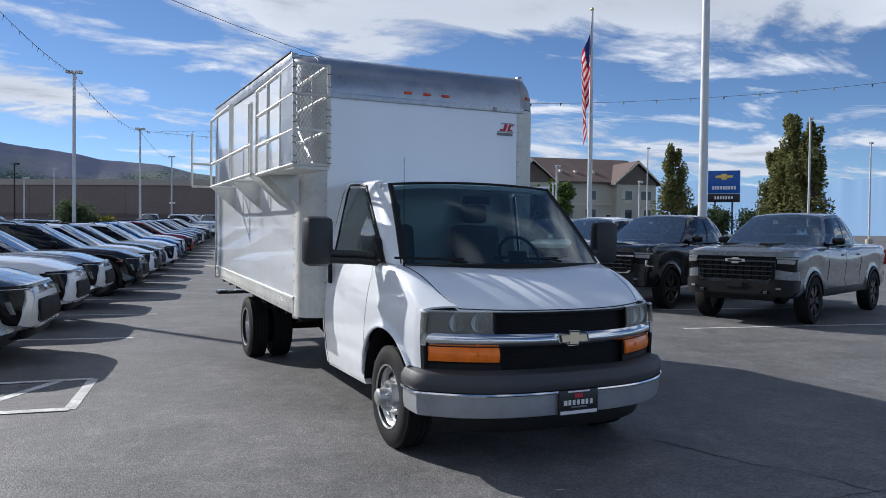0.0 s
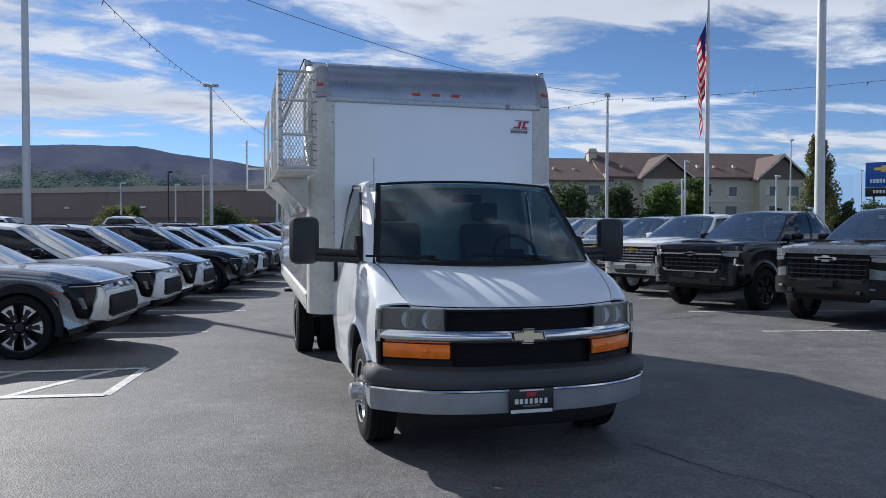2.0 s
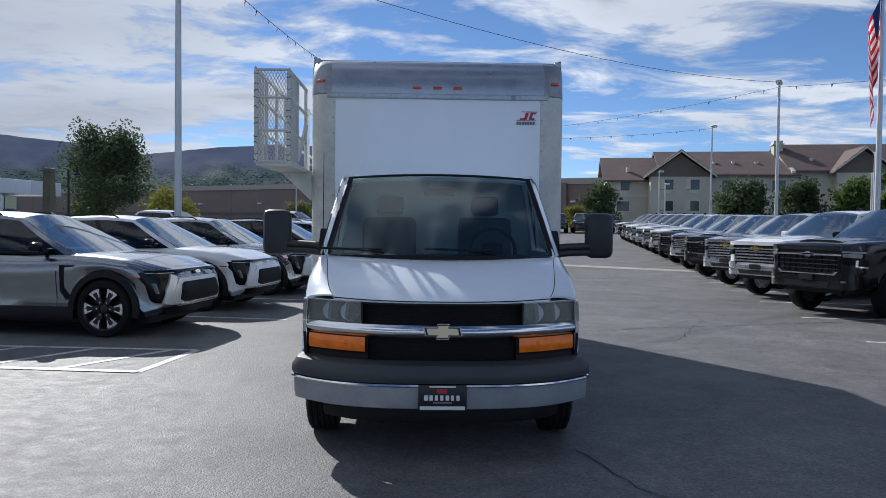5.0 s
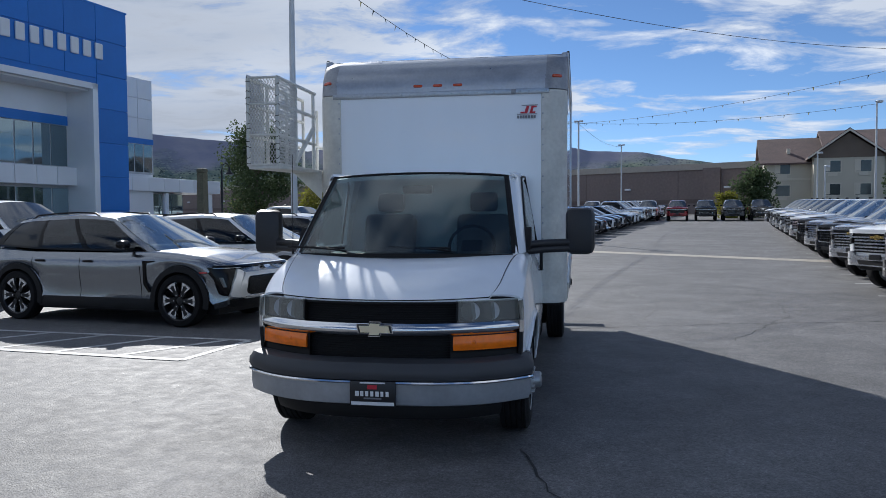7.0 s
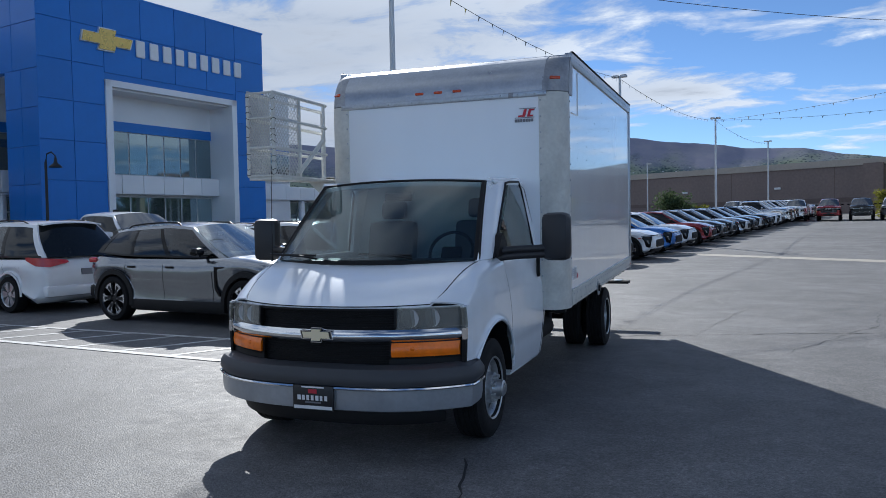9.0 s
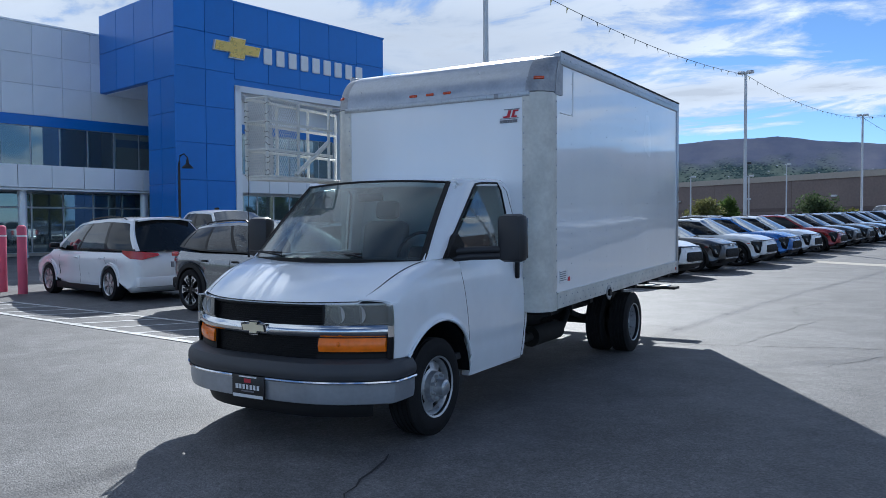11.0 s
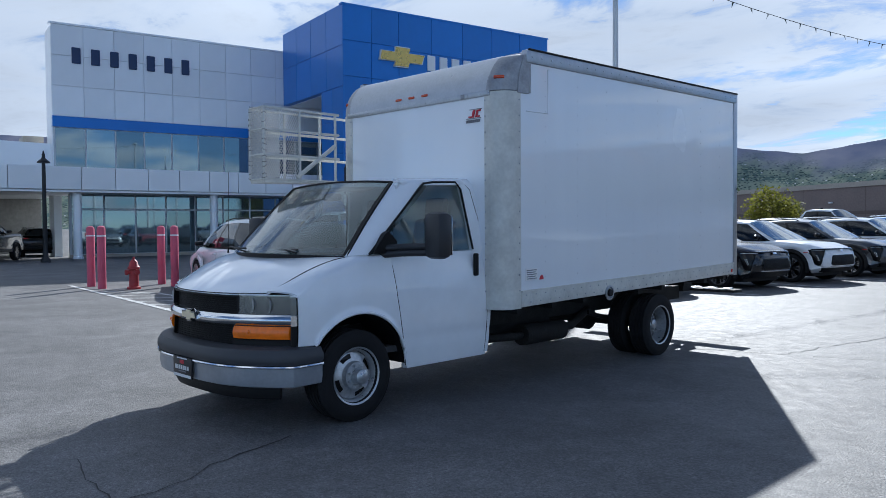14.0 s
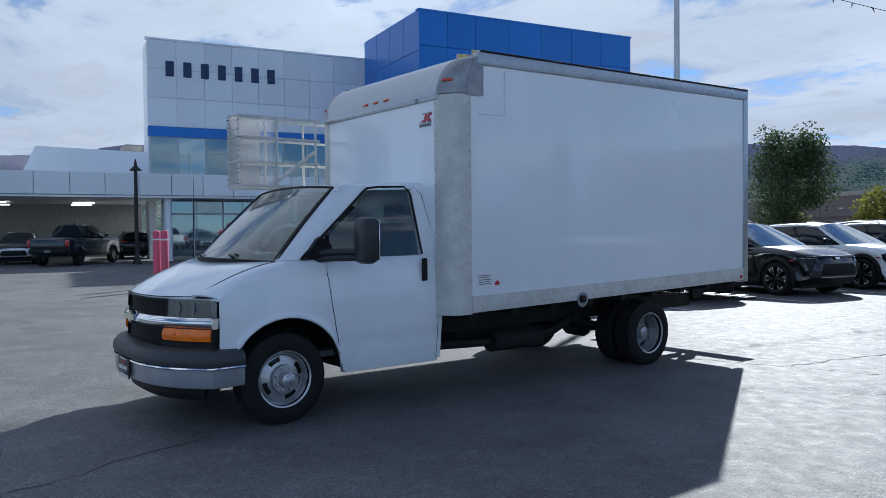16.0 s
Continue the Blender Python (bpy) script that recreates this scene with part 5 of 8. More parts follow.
def car(kind, paint, m, group, style="ev", fine=True, note=""):
    d = SHAPES[kind]
    name = {"suv": "suv", "pickup": "pickup_truck", "van": "minivan"}[kind]
    cat = {"suv": "suv", "pickup": "pickup truck", "van": "minivan"}[kind]
    pm = PAINT[paint]
    at = m.translation
    slope = Vector((-0.019 * ER.x, -0.019 * ER.y, 1)) if ground_z(at.x, at.y) > 0.02 else Vector((0, 0, 1))
    stand = Vector((0, 0, 1)).rotation_difference(slope).to_matrix().to_4x4()
    m = Matrix.Translation((at.x, at.y, ground_z(at.x, at.y))) @ stand @ Matrix.Translation(-at) @ m
    c = thing(name, m, note or f"{WORDS[paint]} {cat} parked nose out on asphalt", cat, group)
    fx, rx = d["wb"] / 2, -d["wb"] / 2
    nose_x, tail_x = fx + d["front"], rx - d["rear"]
    W, rad, sill, belt = d["w"], d["rad"], d["sill"], d["belt"]
    ar = rad + 0.07
    xs = sorted({nose_x, nose_x - 0.03, nose_x - 0.08, nose_x - 0.18, nose_x - 0.34, tail_x, tail_x + 0.04, tail_x + 0.12, tail_x + 0.3, d["screen"][0], 0.4, 0.0, -0.5, -1.0}
                | {fx + ar * math.sin(radians(a)) for a in range(-90, 91, 15)} | {rx + ar * math.sin(radians(a)) for a in range(-90, 91, 15)})
    tops = sorted([(x, z) for x, z in d["tail"]] + [(d["screen"][0], d["screen"][1])] + [(x, z) for x, z in d["hood"] if x > d["screen"][0]])

    def section(x):
        f = nose_x - x
        b = x - tail_x
        wide = W * min(key(NOSE_ROUND if kind == "suv" else NOSE_BLUNT, f), key([(0.0, 0.80), (0.04, 0.88), (0.12, 0.94), (0.3, 0.985), (0.5, 1.0)], b))
        low = sill
        for ax in (fx, rx):
            if abs(x - ax) < ar:
                low = max(low, rad + math.sqrt(max(0, ar * ar - (x - ax) ** 2)) - 0.02)
        if f < 0.34:
            low = max(low, sill + 0.12 * (0.34 - f) / 0.34)
        if b < 0.3:
            low = max(low, sill + 0.14 * (0.3 - b) / 0.3)
        top = key(tops, x)
        cabin = d["tail"][-1][0] < x < d["screen"][0]
        if cabin:
            top = key([(d["back"][0], max(belt + 0.02, d["back"][1] - 0.005)), (d["back"][0] + 0.9, belt + 0.025), (d["screen"][0], belt + 0.02)], x)
        shoulder = min(belt - 0.12 if cabin else top - 0.10, top - 0.03)
        low = min(low, shoulder - 0.05)
        q = [(wide - 0.085, low), (wide - 0.012, low + 0.10 * (shoulder - low) + 0.02), (wide - 0.038, low + 0.34 * (shoulder - low)), (wide - 0.008, low + 0.66 * (shoulder - low)), (wide, low + 0.84 * (shoulder - low)), (wide - 0.02, shoulder + 0.1 * (top - shoulder)), (wide - 0.075, shoulder + 0.72 * (top - shoulder)), (wide * 0.72, top - 0.008), (wide * 0.35, top + 0.004), (0, top + 0.012)]
        bend = (lambda z: key(NOSE_SIDE, z) * max(0.0, 1 - f / 0.6)) if kind == "suv" else (lambda z: 0.0)
        return [(x + bend(z), -y, z) for y, z in q] + [(x + bend(z), y, z) for y, z in reversed(q[:-1])]
    body = part("body", loft([section(x) for x in xs]), pm, c, smooth=48)
    part("underbody", box((tail_x + 0.35, -W + 0.24, 0.18 if kind != "pickup" else 0.46), (nose_x - 0.40, W - 0.24, 0.66)), BLACKP, c, smooth=0)
    for ax in (fx, rx):
        for y in (W - 0.115, -W + 0.115):
            car_wheel(c, ax, y, rad, style, fine)
    # greenhouse: u runs from the windscreen back, t from the belt up to the roof
    sx0, sz0, sx1, sz1 = d["screen"]
    (qx, qz), (bx, bz) = d["roof"], d["back"]
    wb_, wr = d["wbelt"], d["wr"]
    belt_k = [(0, sz0 - 0.02), (0.12, belt), (0.7, belt + 0.025), (1, bz)]
    roof_k = [(0, sz1), (0.12, sz1 + 0.03), (0.3, sz1 + d["crown"]), (0.6, max(sz1, qz) + d["crown"] * 0.6), (0.85, qz + 0.02), (1, qz - 0.02)]
    low_k = [(0, wb_ * 0.93), (0.2, wb_), (0.75, wb_), (1, wb_ * 0.88)]
    top_k = [(0, wr * 0.95), (0.25, wr + 0.01), (0.7, wr), (1, wr * 0.92)]

    def side(u, t, s, out=0.0):
        x = (sx0 + (sx1 - sx0) * t) * (1 - u) + (bx + (qx - bx) * t) * u
        z = key(belt_k, u) * (1 - t) + key(roof_k, u) * t
        y = key(low_k, u) * (1 - t) + key(top_k, u) * t + 0.045 * math.sin(math.pi * t) + out
        return Vector((x, s * y, z))

    def panel(name, u0, u1, t0, t1, mat, out=0.0, lean=0.0, deep=0.03, label="", nu=3, nv=5):
        for s in (1, -1):
            f = lambda u, v: side(min(1, max(0, u0 + (u1 - u0) * u + lean * v)), t0 + (t1 - t0) * v, s, out)
            part(name, surf(f, nu, nv, (0, -s * deep, 0)), mat, c, label)
    pane_mat, screen_mat = (CARSIDE, CARFRONT) if fine else (CARG, SCREENG)
    a_end, b0, b1, c0, c1, rear_end = d["posts"]
    panel("pillar", 0.0, a_end, 0, 1, pm, 0.006)
    panel("roof_edge", a_end, 1.0, 0.9, 1, pm, 0.004, nu=12, nv=2)
    panel("belt_trim", a_end, 0.97, 0.0, 0.055, GLOSSB, 0.005, nu=8, nv=1)
    panel("pillar", b0, b1, 0.055, 0.9, GLOSSB, 0.003)
    panel("side_window", a_end, b0, 0.055, 0.9, pane_mat, 0.0, deep=0.006, nu=5, label="tinted side window")
    if c0 < rear_end:
        panel("pillar", c0, c1, 0.055, 0.9, GLOSSB, 0.003)
        panel("side_window", b1, c0, 0.055, 0.9, pane_mat, 0.0, deep=0.006, nu=5)
        panel("quarter_window", c1, rear_end, 0.055, 0.9, CARG, 0.0, deep=0.006, nu=4)
    else:
        panel("side_window", b1, rear_end, 0.055, 0.9, pane_mat, 0.0, deep=0.006, nu=5)
    panel("pillar", rear_end, 1.0, 0, 0.9, GLOSSB if kind == "suv" else pm, 0.005)

    def roof_s(u, v):
        y = 2 * v - 1
        p = side(u, 1.0, 1)
        return (p.x, y * (p.y + 0.004), p.z + 0.05 * (1 - abs(y) ** 2.4))
    part("roof", surf(roof_s, 14, 8, (0, 0, -0.03)), pm, c)

    def screen_s(u, v):
        y = 2 * u - 1
        p = side(0.0, v, 1)
        return Vector((p.x + (0.10 - 0.05 * v) * (1 - y * y) + 0.012, y * (p.y - 0.02), p.z + 0.05 * v * (1 - abs(y) ** 2.4) + 0.012))
    part("windscreen", surf(screen_s, 12, 5, (-0.012, 0, -0.006)), screen_mat, c, "windscreen reflecting the sky")

    def back_s(u, v):
        y = 2 * u - 1
        p = side(1.0, v, 1)
        return Vector((p.x - 0.07 * (1 - y * y) - 0.006, y * (p.y - 0.02), p.z + 0.05 * v * (1 - abs(y) ** 2.4)))
    part("rear_window", surf(back_s, 10, 4, (0.012, 0, 0)), {"van": CARG, "pickup": CARFRONT if fine else CARG}.get(kind, pane_mat), c)
    if kind != "pickup":
        part("spoiler", surf(lambda u, v: (qx - 0.16 + 0.2 * u, (2 * v - 1) * wr * 0.9, qz + 0.0 + 0.025 * u + 0.045 * (1 - abs(2 * v - 1) ** 2.4)), 2, 8, (0, 0, -0.03)), pm, c)
    if fine:
        part("interior", box((bx + 0.2, -wb_ * 0.88, belt + 0.035), (sx0 - 0.15, wb_ * 0.88, belt + 0.05)), CABIN, c, smooth=0)
        part("dashboard", box((sx0 - 0.52, -wb_ * 0.86, belt - 0.02), (sx0 - 0.1, wb_ * 0.86, belt + 0.085), 0.03), DASH, c)
        for x in (sx1 - 0.42, sx1 - 1.35):
            for y in (-0.38, 0.38):
                seat = part("seat", box((x - 0.08, y - 0.24, belt - 0.05), (x + 0.06, y + 0.24, belt + 0.22), 0.05), SEAT, c)
                part("headrest", box((x - 0.10, y - 0.13, belt + 0.25), (x - 0.01, y + 0.13, belt + 0.41), 0.035), SEAT, seat)
        part("sun_tag", box((sx1 + 0.14, -0.20, sz1 - 0.13), (sx1 + 0.145, -0.10, sz1 - 0.06)), PRINTW, c, "small paper tag", 0)

    def gap(x, s):
        bm = bmesh.new()
        rings = []
        for p in section(x)[1:6]:
            y = -p[1]
            rings.append([bm.verts.new(q) for q in ((x - 0.0035, s * (y + 0.0025), p[2]), (x + 0.0035, s * (y + 0.0025), p[2]), (x + 0.0035, s * (y - 0.01), p[2]), (x - 0.0035, s * (y - 0.01), p[2]))])
        for r0, r1 in zip(rings, rings[1:]):
            for k in range(4):
                bm.faces.new((r0[k], r0[(k + 1) % 4], r1[(k + 1) % 4], r1[k]))
        part("door_gap", bm, SEAM, c, smooth=0)
    for s in (1, -1):
        mx = sx0 - 0.42
        mirror = part("mirror", box((-0.07, -0.11, -0.065), (0.07, 0.11, 0.065), 0.045, Matrix.Translation((mx, s * (W + 0.07), belt + 0.11)) @ pose(0, 0, 0, 0, 0, -8 * s)), GLOSSB if kind != "pickup" or paint not in ("white", "silver") else pm, c)
        part("mirror_arm", box((-0.025, -0.09, -0.018), (0.025, 0.09, 0.018), 0.01, Matrix.Translation((mx + 0.02, s * (W - 0.05), belt + 0.045))), BLACKP, mirror)
        if fine:
            for x in d["doors"]:
                gap(x, s)
            for x in d["doors"][1:]:
                handle = part("door_handle", box((x + 0.08, min(s * (W - 0.02), s * (W + 0.018)), belt - 0.165), (x + 0.25, max(s * (W - 0.02), s * (W + 0.018)), belt - 0.13), 0.012), GLOSSB if kind == "suv" else pm, c)
        clad = 0.14 if kind == "suv" else 0.12
        part("sill_trim", box((rx + ar - 0.02, min(s * (W - 0.13), s * (W - 0.012)), sill - 0.04), (fx - ar + 0.02, max(s * (W - 0.13), s * (W - 0.012)), sill + clad), 0.02), BLACKP, c)
        for ax in (fx, rx):
            prof = [(ar - 0.05, -0.06), (ar + 0.05, -0.03), (ar + 0.05, -0.002), (ar - 0.035, 0.006)] if d["wide_arch"] else [(ar - 0.03, -0.02), (ar + 0.012, -0.01), (ar + 0.012, 0.008), (ar - 0.03, 0.01)]
            bm = bmesh.new()
            rings = []
            for a in range(-14, 195, 11):
                ca, sa = math.cos(radians(a)), math.sin(radians(a))
                rings.append([bm.verts.new((ax + r * ca, s * (W + o - 0.004), max(sill, rad + r * sa))) for r, o in prof])
            for q1, q2 in zip(rings, rings[1:]):
                for k in range(4):
                    bm.faces.new((q1[k], q1[(k + 1) % 4], q2[(k + 1) % 4], q2[k]))
            part("arch_trim", bm, BLACKP if d["wide_arch"] or kind == "pickup" else pm, c)
            part("wheel_well", prism([(ax + ar * math.cos(radians(a)), max(sill, rad + ar * math.sin(radians(a)))) for a in range(-20, 201, 20)], "y", min(s * (W - 0.34), s * (W - 0.30)), max(s * (W - 0.34), s * (W - 0.30))), SEAM, c, smooth=0)
    if kind == "suv":
        suv_face(c, pm, nose_x, W, fine)
    elif kind == "pickup":
        pickup_face(c, pm, nose_x, tail_x, W, paint, fine)
    else:
        van_face(c, pm, nose_x, W)
    # rear lamps and bumper
    for s in (1, -1):
        if kind == "suv":
            part("tail_lamp", box((tail_x + 0.03, min(s * 0.60, s * (W - 0.05)), belt - 0.09), (tail_x + 0.24, max(s * 0.60, s * (W - 0.05)), belt + 0.0), 0.03), REDL, c, "red tail lamp")
        elif kind == "pickup":
            part("tail_lamp", box((tail_x - 0.01, min(s * (W - 0.17), s * (W - 0.02)), 0.95), (tail_x + 0.10, max(s * (W - 0.17), s * (W - 0.02)), 1.28), 0.02), REDL, c, "red tail lamp")
    if kind == "van":
        for s in (1, -1):
            def lamp_f(u, v, s=s):
                x = key([(0, tail_x - 0.035), (0.45, tail_x - 0.01), (0.62, tail_x + 0.05), (0.75, tail_x + 0.16), (1, tail_x + 0.46)], u)
                y = key([(0, 0.44), (0.45, 0.76), (0.62, 0.88), (0.75, 0.945), (1, W - 0.005)], u)
                lo, hi = key([(0, belt - 0.07), (0.5, belt - 0.15), (0.8, belt - 0.13), (1, belt - 0.02)], u), key([(0, belt - 0.02), (0.6, belt + 0.02), (1, belt + 0.04)], u)
                return (x + 0.06 * v * (1 - u), s * (y + 0.012), lo + (hi - lo) * v)
            part("tail_lamp", surf(lamp_f, 14, 4, (0.03, -s * 0.03, 0)), REDL, c, "red tail lamp")
        part("rear_plate", box((tail_x - 0.02, -0.16, 0.72), (tail_x + 0.03, 0.16, 0.84)), PRINTG, c, "grey number plate bar", 0)
    part("rear_bumper", box((tail_x - 0.04, -W + 0.1, sill + 0.12), (tail_x + 0.2, W - 0.1, sill + 0.34), 0.05), CHROME2 if kind == "pickup" and paint in ("white", "silver") else (pm if kind == "van" else BLACKP), c)
    if kind == "suv" or kind == "van":
        for s in (1, -1):
            part("roof_rail", tube([side(u, 1.0, s) + Vector((0, -s * 0.02, h)) for u, h in ((0.16, 0.005), (0.2, 0.045), (0.4, 0.05), (0.6, 0.05), (0.82, 0.045), (0.87, 0.005))], 0.015, 6), BLACKP, c)
    return c


PATCHES = {}


def nose_patch(c, nx, pts, mat, name, label="", deep=0.05, W=0.97):
    """A piece on the nose: outline in (y, z), bent back with the plan of the front."""
    tag = (round(nx, 3), tuple(pts), mat.name, deep, W)
    if tag not in PATCHES:
        bm = bmesh.new()
        bm.faces.new([bm.verts.new((0, y, z)) for y, z in pts])
        for cut in (0.50, 0.58, 0.66, 0.72, 0.78, 0.84, 0.885, 0.925, 0.96):
            for s in (1, -1):
                bmesh.ops.bisect_plane(bm, geom=bm.verts[:] + bm.edges[:] + bm.faces[:], plane_co=(0, s * cut * W, 0), plane_no=(0, 1, 0))
        if round(W, 2) == 0.97:
            for cut in (0.44, 0.51, 0.58, 0.67, 0.76, 0.82, 0.88):
                bmesh.ops.bisect_plane(bm, geom=bm.verts[:] + bm.edges[:] + bm.faces[:], plane_co=(0, 0, cut), plane_no=(0, 0, 1))
        out = bmesh.ops.extrude_face_region(bm, geom=bm.faces[:])
        back = [g for g in out["geom"] if isinstance(g, bmesh.types.BMVert)]
        for v in bm.verts:
            v.co.x = nx + 0.020 - key([(0, 0)] + [(b, a) for a, b in (NOSE_ROUND if round(W, 2) == 0.97 else NOSE_BLUNT)], abs(v.co.y) / W)
        if round(W, 2) == 0.97:
            for v in bm.verts:
                v.co.x += key(NOSE_SIDE, v.co.z) * max(0.0, 1 - (nx - v.co.x) / 0.6)
        for v in back:
            v.co.x -= deep
        PATCHES[tag] = mesh_of(bm, name, mat, 38)
    ob = new(name, PATCHES[tag])
    ob.parent = c
    if label:
        ob["label"] = label
    return ob


def both(pts):
    return [(-y, z) for y, z in pts]


def suv_face(c, pm, nx, W, fine):
    # grey and silver cars: the blade's lit look is put into a paler colour
    blade = SILVERE if pm in (PAINT["grey"], PAINT["silver"]) else pm
    nose_patch(c, nx + 0.004, [(-0.58, 0.415), (0.58, 0.415), (0.70, 0.455), (0.72, 0.56), (0.66, 0.70), (0.56, 0.80), (-0.56, 0.80), (-0.66, 0.70), (-0.72, 0.56), (-0.70, 0.455)], blade, "bumper_mask", "pale bumper surround", 0.06)
    nose_patch(c, nx + 0.016, [(-0.50, 0.47), (0.50, 0.47), (0.585, 0.50), (0.605, 0.55), (0.545, 0.71), (0.50, 0.745), (-0.50, 0.745), (-0.545, 0.71), (-0.605, 0.55), (-0.585, 0.50)], GLOSSB, "grille", "black mesh grille", 0.05)
    nose_patch(c, nx + 0.020, [(-0.48, 0.49), (0.48, 0.49), (0.56, 0.515), (0.575, 0.55), (0.52, 0.70), (0.48, 0.725), (-0.48, 0.725), (-0.52, 0.70), (-0.575, 0.55), (-0.56, 0.515)], MESHBLK, "grille_mesh", deep=0.03)
    nose_patch(c, nx + 0.020, [(-0.60, 0.435), (0.60, 0.435), (0.62, 0.455), (-0.62, 0.455)], CHROME2, "skid_strip", "bright lower strip", 0.04)
    nose_patch(c, nx - 0.012, [(-0.70, 0.30), (0.70, 0.30), (0.80, 0.41), (-0.80, 0.41)], BLACKP, "chin", deep=0.12)
    nose_patch(c, nx + 0.010, [(-0.915, 0.885), (0.915, 0.885), (0.905, 0.912), (-0.905, 0.912)], GLOSSB, "light_bar", "thin black light bar", 0.08)
    nose_patch(c, nx + 0.016, [(-0.66, 0.914), (0.66, 0.914), (0.66, 0.922), (-0.66, 0.922)], CHROME2, "trim_strip", deep=0.05)
    nose_patch(c, nx + 0.026, [(-0.07, 0.85), (-0.02, 0.842), (0.07, 0.85), (0.085, 0.88), (0.02, 0.888), (-0.085, 0.88)], CHROME, "emblem", "small bright emblem", 0.03)
    for s in (1, -1):
        f = (lambda p: p) if s > 0 else both
        nose_patch(c, nx + 0.004, f([(0.70, 0.886), (0.935, 0.886), (0.94, 0.80), (0.915, 0.66), (0.875, 0.50), (0.85, 0.47), (0.835, 0.52), (0.81, 0.66), (0.76, 0.79)]), GLOSSB, "headlight_housing", "black headlight housing", 0.10)
        nose_patch(c, nx + 0.014, f([(0.64, 0.871), (0.93, 0.871), (0.93, 0.880), (0.64, 0.880)]), CLEARL, "daytime_lamp", deep=0.05)
        nose_patch(c, nx + 0.010, f([(0.865, 0.60), (0.885, 0.60), (0.905, 0.74), (0.88, 0.74)]), DARKCHROME, "headlight", "slim clear headlight", 0.04)
        nose_patch(c, nx + 0.008, f([(0.70, 0.44), (0.80, 0.455), (0.83, 0.48), (0.80, 0.64), (0.745, 0.77), (0.69, 0.86), (0.60, 0.82), (0.68, 0.68), (0.73, 0.56)]), blade, "bumper_blade", "bumper blade in body colour, lit look painted in on grey and silver cars", 0.06)
        part("side_marker", box((nx - 0.56, min(s * (W - 0.02), s * (W + 0.012)), 0.80), (nx - 0.44, max(s * (W - 0.02), s * (W + 0.012)), 0.82), 0.006), REDL, c)
        part("fender_trim", prism([(nx - 1.56, 0.97), (nx - 1.34, 0.97), (nx - 1.35, 0.955), (nx - 1.49, 0.94), (nx - 1.51, 0.66), (nx - 1.43, 0.52), (nx - 1.46, 0.50), (nx - 1.55, 0.62)], "y", min(s * (W - 0.03), s * (W + 0.005)), max(s * (W - 0.03), s * (W + 0.005))), GLOSSB, c, smooth=0)


